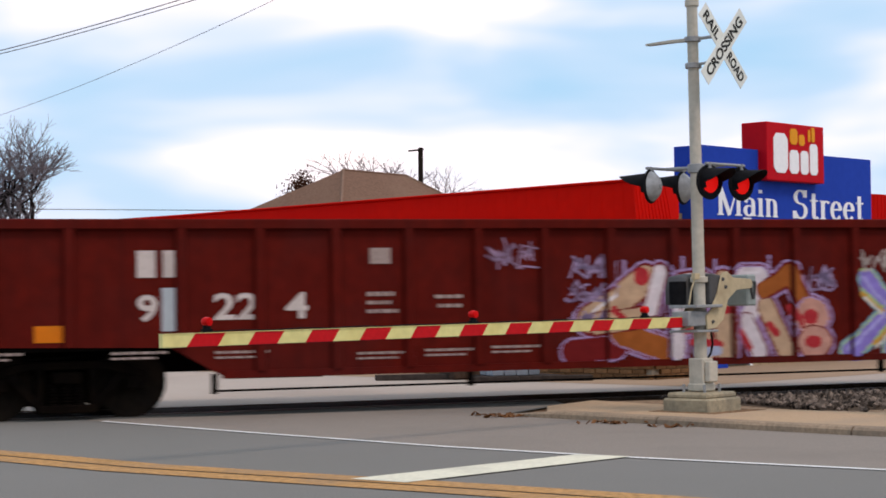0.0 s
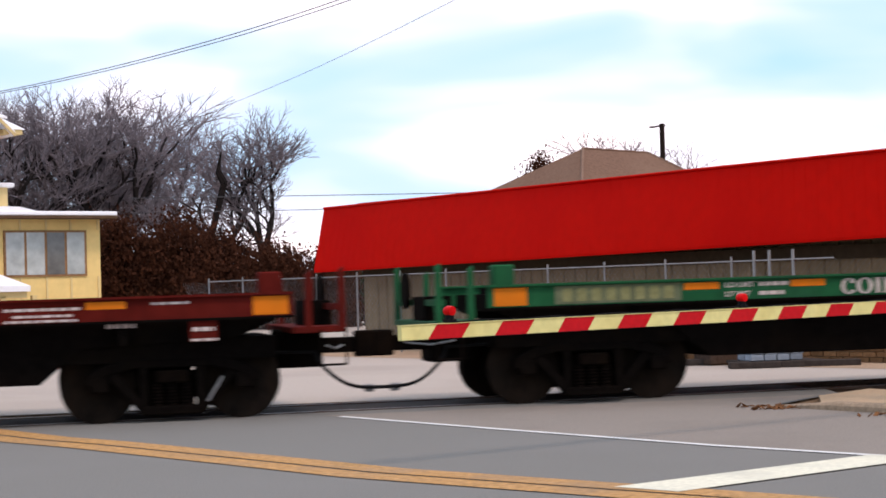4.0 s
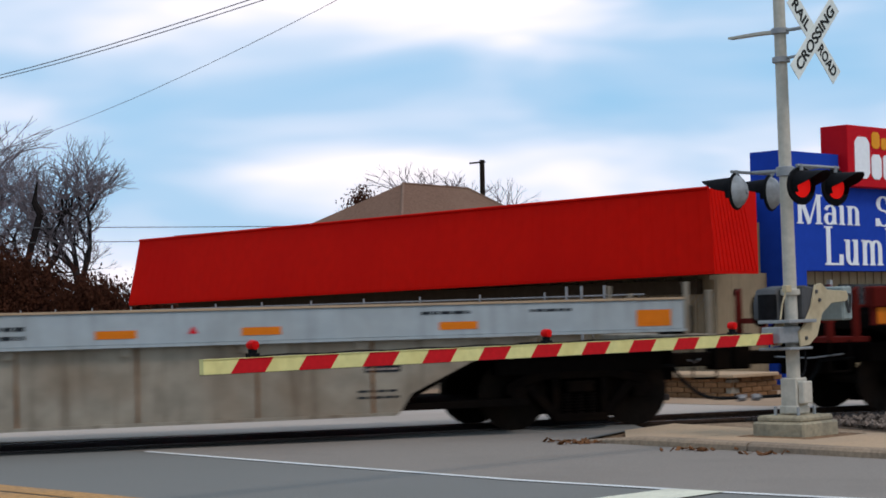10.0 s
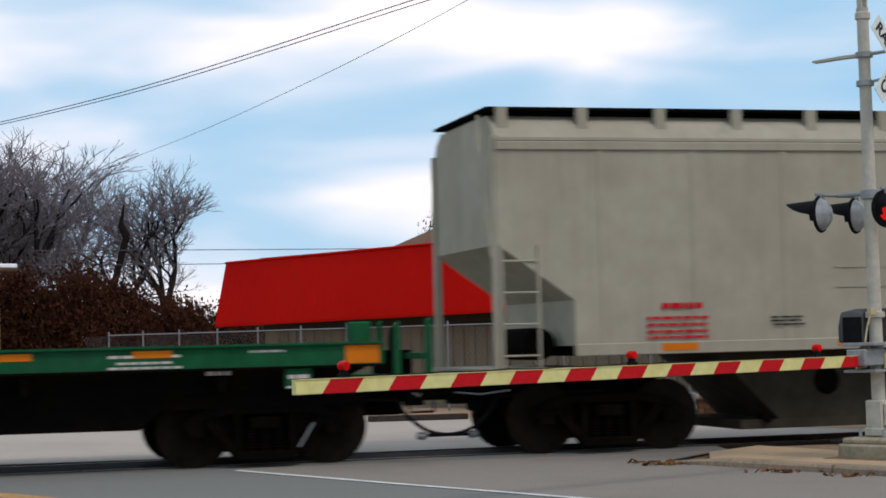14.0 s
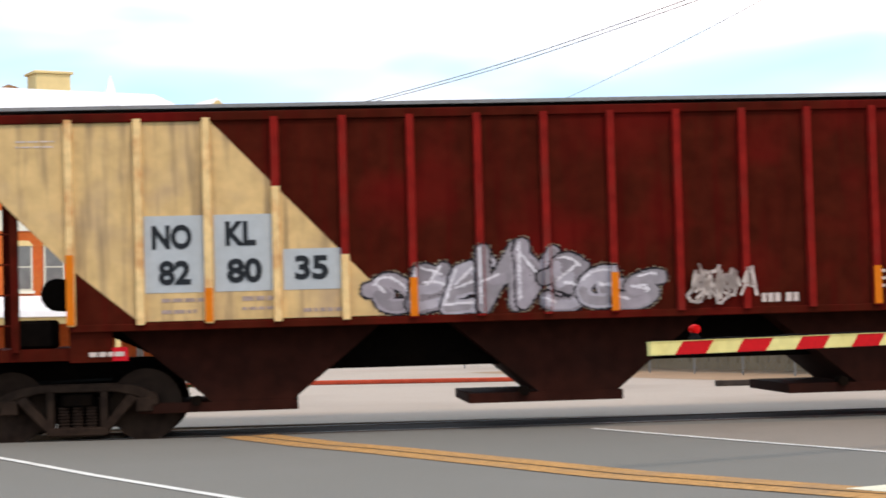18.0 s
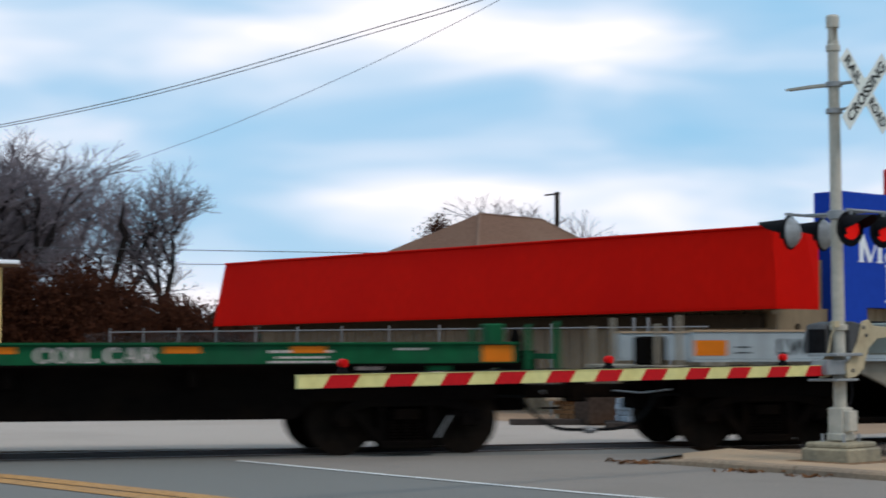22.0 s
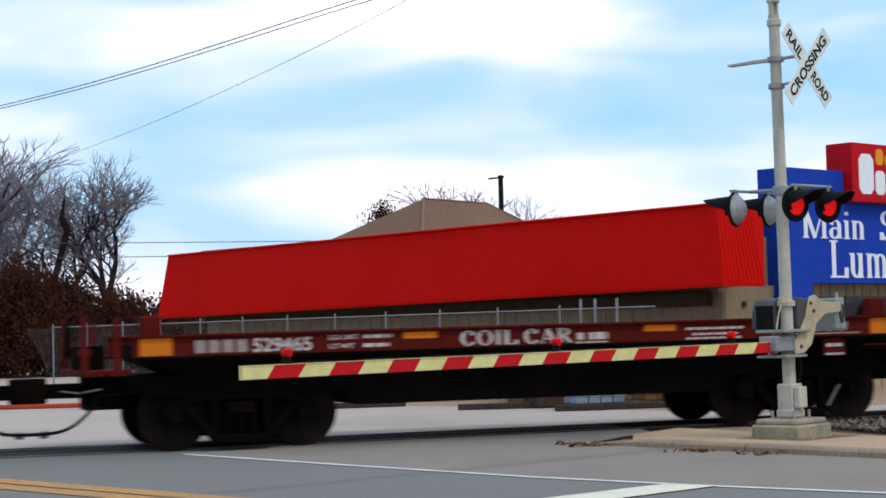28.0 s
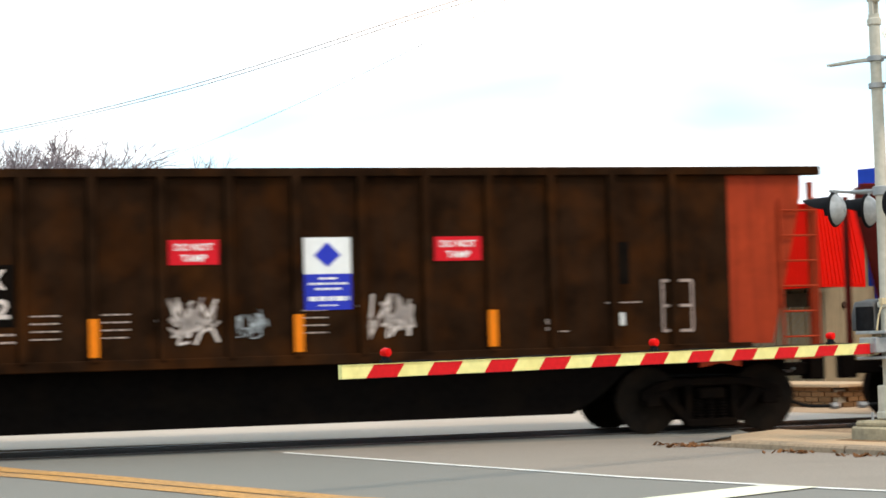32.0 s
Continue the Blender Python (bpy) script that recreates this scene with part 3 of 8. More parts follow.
# gate machine, counterweight and arm
part("machine_plate", Shape().box(-0.36, 0.20, -0.22, 0.22, 1.26, 1.30).box(-0.36, 0.10, -0.22, 0.22, 0.95, 0.98), M["silver2"], signal, "flat galvanised plates", bevel=0.006)
part("gate_machine", Shape().prism([(-0.20, 1.30), (0.30, 1.30), (0.36, 1.42), (0.36, 1.64), (0.16, 1.70), (-0.14, 1.66), (-0.20, 1.5)], 0.09, 0.40, "y"), M["machine_grey"], signal, "dark grey gate machine case", bevel=0.02)
part("guard_strap", Shape().path([(-0.36, -0.10, 1.30), (-0.31, -0.10, 1.48), (-0.21, -0.10, 1.67)], 0.012).box(-0.26, -0.15, -0.13, -0.07, 1.62, 1.70), M["tan_steel"], signal, "bent tan strap", bevel=0.006)
part("gate_motor", Shape().tube((-0.24, 0.16, 1.30), (-0.24, 0.16, 1.60), 0.11, n=14), M["black"], signal)
part("machine_cover", Shape().prism([(0.085, 1.30), (0.36, 1.30), (0.42, 1.44), (0.40, 1.66), (0.12, 1.70), (0.085, 1.6)], -0.12, 0.085, "y"), M["machine_grey"], signal, "dark grey machine cover", bevel=0.02)
part("mast_clamp", Shape().lathe([(0.085, 1.58), (0.115, 1.59), (0.115, 1.65), (0.085, 1.66)]), M["silver"], signal)
part("conduit", Shape().path([(0.12, -0.08, 0.98), (0.14, -0.09, 0.80), (0.11, -0.08, 0.68), (0.06, -0.07, 0.62)], 0.014), M["black"], signal)
for y in (-0.14, 0.26):
    part("counterweight_arm", Shape().prism([(-0.05, 0.98), (0.14, 1.0), (0.30, 1.10), (0.42, 1.36), (0.62, 1.48), (0.95, 1.50), (0.98, 1.56), (0.95, 1.62), (0.55, 1.64), (0.42, 1.72), (0.30, 1.70), (0.20, 1.45), (0.05, 1.24), (-0.06, 1.16)], y - 0.015, y + 0.015, "y"), M["tan_steel"], signal, "curved tan counterweight arm", bevel=0.006)
part("counterweight", Shape().box(0.92, 1.13, -0.11, 0.23, 1.27, 1.68), M["box_grey"], signal, "grey-green counterweight block", bevel=0.02)
part("counterweight_lug", Shape().path([(0.97, -0.125, 1.58), (1.08, -0.125, 1.58), (1.06, -0.125, 1.44), (1.03, -0.125, 1.36), (1.0, -0.125, 1.44), (0.97, -0.125, 1.58)], 0.016, 5), M["machine_grey"], signal, "dark cast lug")
for bx, bz in ((0.30, 1.62), (0.36, 1.52), (0.06, 1.08)):
    part("bolt", Shape().lathe([(0.0, 0.02), (0.022, 0.018), (0.026, 0.0)], pose(bx, -0.155, bz, 90, 0, 0), n=6), M["machine_grey"], signal)
part("arm_socket", Shape().box(-0.42, 0.0, -0.13, 0.13, 1.03, 1.22), M["silver2"], signal, "arm bracket", bevel=0.01)

arm = part("gate_arm", Shape().box(-8.55, -0.34, -0.035, 0.035, -0.004, 0.0), M["black"], signal, "lowered gate arm striped red and pale yellow", at=pose(0, 0, 1.02, 0, 0.05, 0))


def arm_stripes():
    """Slanted blocks from the mast to the tip, red and pale in turn, in two slightly different depths of tube."""
    lean = 0.10
    cuts = [-0.34]
    w = 0.375
    while cuts[-1] - w > -8.42:
        cuts.append(cuts[-1] - w)
    cuts.append(-8.55)
    for i, (a, b) in enumerate(zip(cuts, cuts[1:])):
        la = 0 if i == 0 else lean
        lb = 0 if i == len(cuts) - 2 else lean
        z0, z1 = 0.0, 0.125
        d = 0.033 if a > -4.2 else 0.028
        poly = [(b - lb / 2, z0), (a - la / 2, z0), (a + la / 2, z1), (b + lb / 2, z1)]
        part("stripe", Shape().prism(poly, -d, d, "y"), M["arm_red"] if i % 2 == 0 and i < len(cuts) - 2 else M["arm_pale"], arm, smooth=False)


arm_stripes()
part("top_edge", Shape().box(-8.55, -0.34, -0.036, 0.036, 0.1255, 0.131), M["arm_pale"], arm)
for x in (-8.0, -4.25, -1.15):
    lamp = part("arm_lamp", Shape().box(x - 0.055, x + 0.055, -0.03, 0.03, 0.131, 0.165), M["black"], arm, "small red arm lamp")
    part("lens", Shape().lathe([(0.0, -0.05), (0.036, -0.045), (0.046, -0.01), (0.040, 0.045), (0.0, 0.05)], pose(x, 0, 0.235, 90, 0, 0), n=14), M["arm_lamp_red"], lamp)
    part("lamp_neck", Shape().tube((x, 0, 0.15), (x, 0, 0.20), 0.04, n=8), M["black"], lamp)
cable = Shape()
pts = [(-8.0 + i * 0.4, -0.01, 0.135 + (0.012 if i % 2 else 0.0)) for i in range(19)]
tagged(part("cable", cable.path(pts, 0.007, 5), M["black"], arm), kind="stuff")

# wooden utility pole near the track
pole = thing("utility_pole", "dark weathered wooden utility pole leaning slightly", "utility pole", pose(5.78, 21.85, 0.1, 0, 1.0, 0))
part("shaft", Shape().tube((0, 0, -0.2), (0, 0, 11.0), 0.155, 0.11, n=14), M["pole_wood"], pole)
part("ground_wire", Shape().tube((0.10, -0.115, 0.0), (0.08, -0.085, 10), 0.006, n=5), M["silver2"], pole)
part("marker_plate", Shape().box(0.05, 0.12, -0.17, -0.145, 1.25, 1.55), M["sign_white"], pole, "small pale marker plate")

# litter against the kerb end
rust_leaf = mat("dead_leaf", (0.16, 0.07, 0.03), 0.9, vary=0.4, grain=8)
r = random.Random(8)
for n, (cx, cy, k) in enumerate([(0.78, 23.55, 34), (2.0, 22.1, 22), (2.7, 21.4, 14), (0.55, 23.95, 18)]):
    s = Shape()
    for _ in range(k):
        x, y = cx + r.gauss(0, 0.14), cy + r.gauss(0, 0.09)
        m = pose(x, y, 0.012 + r.uniform(0, 0.02), r.uniform(-40, 40), r.uniform(-40, 40), r.uniform(0, 360))
        q = r.uniform(0.02, 0.05)
        s.box(-q, q, -q * 0.6, q * 0.6, -0.003, 0.003, m)
    pile = part("leaf_litter", s, rust_leaf, smooth=False)
    tagged(pile, "small heap of rust-brown dead leaves by the kerb", "leaf litter", kind="stuff")

# ---- lumber store ----
M.update(
    store_red=mat("red_painted_metal", (0.50, 0.005, 0.001), 0.6, vary=0.05, grain=4, blotch=0.35, bump=0.02, other=(0.44, 0.003, 0.001), spec=0.03),
    store_blue=mat("blue_painted_metal", (0.012, 0.052, 0.36), 0.6, vary=0.06, grain=5, blotch=0.4, bump=0.02, spec=0.04),
    best_red=mat("sign_red", (0.50, 0.006, 0.012), 0.55, vary=0.05, bump=0),
    paint_white=mat("white_letters", (0.80, 0.82, 0.82), 0.5, vary=0.04, bump=0),
    paint_orange=mat("orange_letters", (0.75, 0.30, 0.02), 0.5, vary=0.05, bump=0),
    # tan taken down: the overhang's shade is mixed into the wall colour
    tan_wall=mat("shaded_tan_siding", (0.25, 0.19, 0.12), 0.75, vary=0.08, grain=4, blotch=0.5, other=(0.22, 0.17, 0.11), streak=0.3),
    pale_wall=mat("cream_corrugated_siding", (0.62, 0.58, 0.47), 0.65, vary=0.06, grain=4, blotch=0.6, streak=0.2),
    teal=mat("teal_plastic", (0.02, 0.16, 0.13), 0.6, vary=0.1, bump=0),
    joint=mat("grimy_panel_joint", (0.30, 0.27, 0.21), 0.8, vary=0.12, grain=5),
    arch_tan=mat("tan_entrance_wall", (0.40, 0.31, 0.19), 0.75, vary=0.08, grain=4, blotch=0.6, streak=0.3),
    # brown made darker to hold the shade under the canopy
    soffit=mat("shaded_soffit", (0.055, 0.040, 0.027), 0.8, vary=0.15, grain=6),
    # brick colour lowered to include the shadow over the planter
    brick=mat("shaded_tan_brick", (0.20, 0.105, 0.05), 0.85, vary=0.2, grain=10, blotch=2, bump=0.2, per_piece=0.25),
    mortar=mat("mortar", (0.33, 0.29, 0.23), 0.95, vary=0.1),
    roof_gravel=mat("flat_roof", (0.25, 0.24, 0.23), 0.95),
    galv=mat("galvanised_pipe", (0.24, 0.24, 0.24), 0.5, 0.3, vary=0.1),
    glass=mat("dark_window_glass", (0.03, 0.035, 0.04), 0.08, vary=0.2, blotch=1.0, bump=0, spec=0.6),
    curtain_glass=mat("curtained_window_glass", (0.15, 0.15, 0.14), 0.12, vary=0.25, grain=2, blotch=1.4, bump=0, spec=0.6),
    paver=mat("blue_grey_pavers", (0.24, 0.28, 0.32), 0.85, vary=0.12, per_piece=0.2),
)
store = thing("lumber_store", "long low lumber store with red mansard and blue sign front", "store", STORE)
S_LEN = 19.85
# walls
part("wall", Shape().box(1.35, 9.9, 1.35, 19.4, 0.0, 3.4), M["tan_wall"], store, "tan metal-clad wall")
part("wall", Shape().box(9.9, 46.0, 1.30, 18.0, 0.0, 3.9), M["pale_wall"], store, "cream corrugated wall")
part("roof", Shape().box(1.2, 46.0, 1.5, 19.4, 3.9, 3.96), M["roof_gravel"], store)
# vertical ribs of the cream cladding
ribs = Shape()
for i in range(16):
    x = 10.3 + i * 0.20
    ribs.prism([(x, 1.30), (x + 0.09, 1.30), (x + 0.07, 1.272), (x + 0.02, 1.272)], 0.1, 2.36, "z")
part("cladding_ribs", ribs, M["pale_wall"], store, smooth=False)
for i in range(13):
    x = 13.8 + i * 2.6
    part("wall_joint", Shape().box(x, x + 0.06, 1.285, 1.31, 0.05, 2.36), M["joint"], store, "shadowed upright joint between wall panels")
part("wall_base", Shape().box(9.95, 45.9, 1.24, 1.31, 0.0, 0.34), M["arch_tan"], store, "tan plinth along the wall foot", bevel=0.01)
ribs = Shape()
for i in range(44):
    y = 1.5 + i * 0.40
    ribs.prism([(1.35, y), (1.31, y + 0.03), (1.31, y + 0.08), (1.35, y + 0.11)], 0.2, 2.3, "z")
part("cladding_ribs", ribs, M["tan_wall"], store, smooth=False)

# mansard: sloping panels over a deep soffit; a touch lower at its far end
zb0, zb1, zt0, zt1 = 2.34, 2.13, 3.95, 3.82
lean = 0.36
far = S_LEN
man = Shape()
man.add([(0, 0, zb0), (0, far, zb1), (lean, far - 0.04, zt1), (lean, lean, zt0), (0, 0, zb0 - 0.06), (0, far, zb1 - 0.06)], [(0, 1, 2, 3), (0, 4, 5, 1)])
man.add([(0, 0, zb0), (lean, lean, zt0), (1.85, lean, zt0), (1.38, 0, zb0), (0, 0, zb0 - 0.06), (1.38, 0, zb0 - 0.06)], [(0, 1, 2, 3), (0, 3, 5, 4)])
man.add([(0, far, zb1), (lean, far - 0.04, zt1), (1.8, far - 0.04, zt1), (1.8, far, zb1)], [(0, 3, 2, 1)])
man.add([(lean, lean, zt0), (lean, far - 0.04, zt1), (1.6, far - 0.04, zt1), (1.85, lean, zt0)], [(0, 1, 2, 3)])
mansard = part("mansard", man, M["store_red"], store, "bright red sloping metal mansard", smooth=False)
seam = Shape()
n = 66
for i in range(n + 1):
    k = i / n
    a = Vector((0, far * k, zb0 + (zb1 - zb0) * k))
    b = Vector((lean, lean + (far - lean - 0.04) * k, zt0 + (zt1 - zt0) * k))
    o = Vector((-0.003, 0, 0.001))
    w = Vector((0, 0.006, 0))
    seam.add([a - w, a + w, b + w, b - w, a - w + o, a + w + o, b + w + o, b - w + o], [(4, 5, 6, 7), (0, 4, 7, 3), (1, 2, 6, 5), (0, 1, 5, 4)])
for i in range(11):
    x = 0.08 + i * 0.125
    a, b = Vector((x, 0, zb0)), Vector((x + lean * (1 - i / 11) * 0.6, lean, zt0))
    o, w = Vector((0, -0.010, 0.002)), Vector((0.008, 0, 0))
    seam.add([a - w, a + w, b + w, b - w, a - w + o, a + w + o, b + w + o, b - w + o], [(4, 7, 6, 5), (0, 3, 7, 4), (1, 5, 6, 2), (0, 4, 5, 1)])
part("standing_seam", seam, M["store_red"], mansard, smooth=False)
part("top_flashing", Shape().tube((lean - 0.02, lean, zt0 + 0.01), (lean - 0.02, far - 0.04, zt1 + 0.01), 0.03, n=6), M["store_red"], mansard)
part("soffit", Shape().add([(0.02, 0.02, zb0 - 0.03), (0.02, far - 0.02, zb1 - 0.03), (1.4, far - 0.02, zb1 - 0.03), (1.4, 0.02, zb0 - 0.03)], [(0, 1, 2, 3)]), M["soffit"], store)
# added dark strip: stands for deep shade on the wall top, not a beam
part("canopy_beam", Shape().box(1.16, 1.34, 1.36, 19.2, 1.92, 2.2), M["soffit"], store, "dark brown band standing for shade under the canopy")
part("canopy_end", Shape().box(1.36, 3.265, 1.2, 1.34, 0.0, 2.34), M["tan_wall"], store, "tan end wall under the canopy")
part("wall_vent", Shape().tube((2.2, 1.16, 1.95), (2.2, 1.21, 1.95), 0.07, n=12), M["soffit"], store)
part("trim_post", Shape().box(1.25, 1.35, 1.0, 1.12, 0.0, 2.2), M["tan_wall"], store)

# blue sign front: an arch over the entrance
bx0, bx1, by, bb = 3.27, 10.14, 0.80, 1.55
part("sign_front", Shape().prism([(bx0, 0.0), (4.12, 0.0), (4.12, 2.38), (9.28, 2.38), (9.28, 0.0), (bx1, 0.0), (bx1, 4.87), (bx0, 4.87)], by, bb, "y"), M["store_blue"], store, "royal blue sign front with an arch", smooth=False)
part("arch_step", Shape().box(9.0, 9.28, by + 0.25, bb, 0.0, 2.38), M["store_blue"], store)
best = part("sign_box", Shape().box(5.39, 7.71, by - 0.24, by + 0.45, 4.18, 5.50), M["best_red"], store, "red raised sign box", bevel=0.015)
# the brand on the box: plain shapes in its colours
def brand_block(x, z, w, h, material, holes):
    """A rounded block with counters cut as darker insets."""
    k = 0.22 * min(w, h)
    b = part("brand_shape", Shape().prism([(x + k, z), (x + w - k, z), (x + w, z + k), (x + w, z + h - k), (x + w - k, z + h), (x + k, z + h), (x, z + h - k), (x, z + k)], by - 0.256, by - 0.238, "y"), material, best, smooth=False)
    for hx, hz, hw, hh in holes:
        part("brand_inset", Shape().box(x + hx * w, x + (hx + hw) * w, by - 0.260, by - 0.255, z + hz * h, z + (hz + hh) * h), M["best_red"], b, smooth=False)


brand_block(5.64, 4.36, 0.56, 0.90, M["paint_white"], [])
brand_block(6.27, 4.36, 0.38, 0.54, M["paint_white"], [])
brand_block(6.72, 4.36, 0.32, 0.54, M["paint_white"], [])
brand_block(7.10, 4.36, 0.32, 0.72, M["paint_white"], [])
brand_block(6.30, 5.03, 0.30, 0.36, M["paint_orange"], [])
brand_block(6.66, 5.02, 0.23, 0.25, M["paint_orange"], [])
brand_block(7.04, 5.12, 0.09, 0.28, M["paint_orange"], [])
brand_block(7.18, 5.12, 0.13, 0.34, M["paint_orange"], [])
sx = 3.80


def bow(cx, cz, rx, rz, a0, a1, n=13):
    return [(cx + rx * math.cos(radians(a0 + (a1 - a0) * i / (n - 1))), cz + rz * math.sin(radians(a0 + (a1 - a0) * i / (n - 1)))) for i in range(n)]


# seriffed letters: advance, strokes, serifs (x, z, half width); x-height 1, capitals 1.5
GLYPHS = {
    "M": (1.95, [[(0.28, 0), (0.28, 1.5)], [(0.28, 1.5), (0.92, 0.02)], [(0.92, 0.02), (1.52, 1.5)], [(1.58, 0), (1.58, 1.5)]], [(0.28, 0, 0.22), (0.22, 1.5, 0.2), (1.58, 0, 0.24), (1.62, 1.5, 0.2)]),
    "a": (1.0, [bow(0.44, 0.72, 0.28, 0.25, 170, 0), [(0.72, 0.74), (0.72, 0.02)], bow(0.40, 0.30, 0.28, 0.27, 60, 330)], [(0.80, 0.02, 0.12)]),
    "i": (0.58, [[(0.28, 0), (0.28, 1.0)], [(0.28, 1.28), (0.28, 1.46)]], [(0.28, 0, 0.22), (0.20, 1.0, 0.14)]),
    "n": (1.12, [[(0.28, 0), (0.28, 1.0)], bow(0.54, 0.66, 0.27, 0.30, 170, 0), [(0.81, 0.68), (0.81, 0)]], [(0.28, 0, 0.2), (0.2, 1.0, 0.14), (0.81, 0, 0.2)]),
    "S": (1.25, [bow(0.58, 1.13, 0.34, 0.34, 30, 255), bow(0.60, 0.40, 0.38, 0.38, 80, -150), [(0.50, 0.80), (0.70, 0.76)], [(0.93, 1.5), (0.93, 1.12)], [(0.17, 0.4), (0.17, 0.0)]], []),
    "t": (0.72, [[(0.32, 1.36), (0.32, 0.2)], bow(0.48, 0.22, 0.16, 0.19, 180, 320), [(0.05, 0.97), (0.62, 0.97)]], []),
    "r": (0.82, [[(0.28, 0), (0.28, 1.0)], bow(0.54, 0.70, 0.26, 0.27, 170, 45)], [(0.28, 0, 0.22), (0.2, 1.0, 0.14)]),
    "e": (0.98, [bow(0.48, 0.5, 0.33, 0.47, 5, 320), [(0.15, 0.56), (0.80, 0.56)]], []),
    "L": (1.30, [[(0.34, 0), (0.34, 1.5)], [(0.1, 0.04), (1.12, 0.04)], [(1.14, 0.0), (1.16, 0.42)]], [(0.34, 1.5, 0.26), (0.30, 0, 0.2)]),
    "u": (1.12, [[(0.28, 1.0), (0.28, 0.34)], bow(0.53, 0.34, 0.25, 0.30, 180, 350), [(0.80, 1.0), (0.80, 0.0)]], [(0.2, 1.0, 0.14), (0.72, 1.0, 0.14), (0.88, 0.0, 0.12)]),
    "m": (1.66, [[(0.28, 0), (0.28, 1.0)], bow(0.53, 0.66, 0.26, 0.30, 170, 0), [(0.79, 0.68), (0.79, 0)], bow(1.05, 0.66, 0.26, 0.30, 170, 0), [(1.31, 0.68), (1.31, 0)]], [(0.28, 0, 0.18), (0.2, 1.0, 0.14), (0.79, 0, 0.18), (1.31, 0, 0.2)]),
    "C": (1.36, [bow(0.68, 0.75, 0.50, 0.74, 48, 312, 17), [(1.02, 1.44), (1.02, 1.04)], [(1.02, 0.36), (1.02, 0.12)]], []),
    "O": (1.52, [bow(0.74, 0.75, 0.56, 0.74, 0, 360, 19)], []),
    "I": (0.78, [[(0.38, 0), (0.38, 1.5)]], [(0.38, 0, 0.27), (0.38, 1.5, 0.27)]),
    "A": (1.50, [[(0.22, 0), (0.70, 1.5)], [(0.74, 1.5), (1.26, 0)], [(0.38, 0.46), (1.04, 0.46)]], [(0.22, 0, 0.20), (1.26, 0, 0.24)]),
    "R": (1.48, [[(0.32, 0), (0.32, 1.5)], bow(0.60, 1.12, 0.42, 0.37, 95, -95), [(0.32, 1.47), (0.60, 1.47)], [(0.32, 0.76), (0.62, 0.76)], [(0.62, 0.76), (1.22, 0.02)]], [(0.30, 0, 0.24), (0.22, 1.5, 0.16), (1.28, 0, 0.16)]),
    " ": (0.55, [], []),
    "b": (1.10, [[(0.26, 0.02), (0.26, 1.5)], bow(0.54, 0.48, 0.34, 0.46, 150, -150)], [(0.18, 1.5, 0.14)]),
}


def sign_word(words, x, z, width, height, owner=None, face=None, material=None, name="sign_letter", heavy=1.0):
    """Raised letters with thick stems, thin joins and serifs, fitted to a width and to the height of a capital."""
    total = sum(GLYPHS[c][0] for c in words)
    k, h = width / total, height / 1.5
    pen = 0.0
    owner, face, material = owner or store, by if face is None else face, material or M["paint_white"]
    for c in words:
        adv, strokes, serifs = GLYPHS[c]
        if not strokes:
            pen += adv
            continue
        s = Shape()
        step = 0

        def quad(pts):
            nonlocal step
            y = face - 0.012 - 0.0006 * (step % 7)
            step += 1
            P = [(x + (pen + a) * k, z + b * h) for a, b in pts]
            s.add([(a, y, b) for a, b in P] + [(a, face + 0.002, b) for a, b in P], [(0, 1, 2, 3), (0, 4, 5, 1), (1, 5, 6, 2), (2, 6, 7, 3), (3, 7, 4, 0)])

        for line_ in strokes:
            for (ax, az), (bx, bz) in zip(line_, line_[1:]):
                ln = math.hypot(bx - ax, bz - az)
                u, v = (bx - ax) / ln, (bz - az) / ln
                w = 0.042 * heavy + 0.088 * heavy * (max(0.0, v * v + (0.4 * u * -v if len(line_) == 2 else 0))) ** 1.2
                if len(line_) == 2 and u > 0.2 and v > 0.2:
                    w = 0.05
                e = 0.02 if len(line_) > 2 else 0.0
                quad([(ax - v * w - u * e, az + u * w - v * e), (ax + v * w - u * e, az - u * w - v * e), (bx + v * w + u * e, bz - u * w + v * e), (bx - v * w + u * e, bz + u * w + v * e)])
        for sx_, sz, sw in serifs:
            lo = sz - 0.06 if sz > 0.5 else sz
            quad([(sx_ - sw, lo), (sx_ + sw, lo), (sx_ + sw, lo + 0.07), (sx_ - sw, lo + 0.07)])
        part(name, s, material, owner, "raised white letter " + c if owner is store else "", smooth=False)
        pen += adv


sign_word("Main", 3.78, 3.36, 2.40, 0.62)
sign_word("Street", 6.71, 3.36, 3.10, 0.66)
sign_word("Lumber", 4.73, 2.50, 4.0, 0.82)

# entrance under the arch
part("door", Shape().box(4.4, 5.6, 1.285, 1.33, 0.02, 2.1), M["glass"], store, "dark glass entrance door")
part("display_window", Shape().box(6.0, 8.7, 1.27, 1.32, 0.7, 2.1), M["glass"], store)
for x, h in ((4.3, 2.2), (5.6, 2.2), (8.7, 2.35)):
    part("door_frame", Shape().box(x, x + 0.1, 1.25, 1.34, 0.0, h), M["paint_white"], store)
part("arch_wall", Shape().box(4.12, 9.0, 1.34, 1.4, 0.0, 2.4), M["arch_tan"], store)
inner_ribs = Shape()
for i in range(15):
    inner_ribs.box(4.2 + i * 0.32, 4.28 + i * 0.32, 1.31, 1.345, 0.0, 2.38)
part("cladding_ribs", inner_ribs, M["arch_tan"], store, smooth=False)

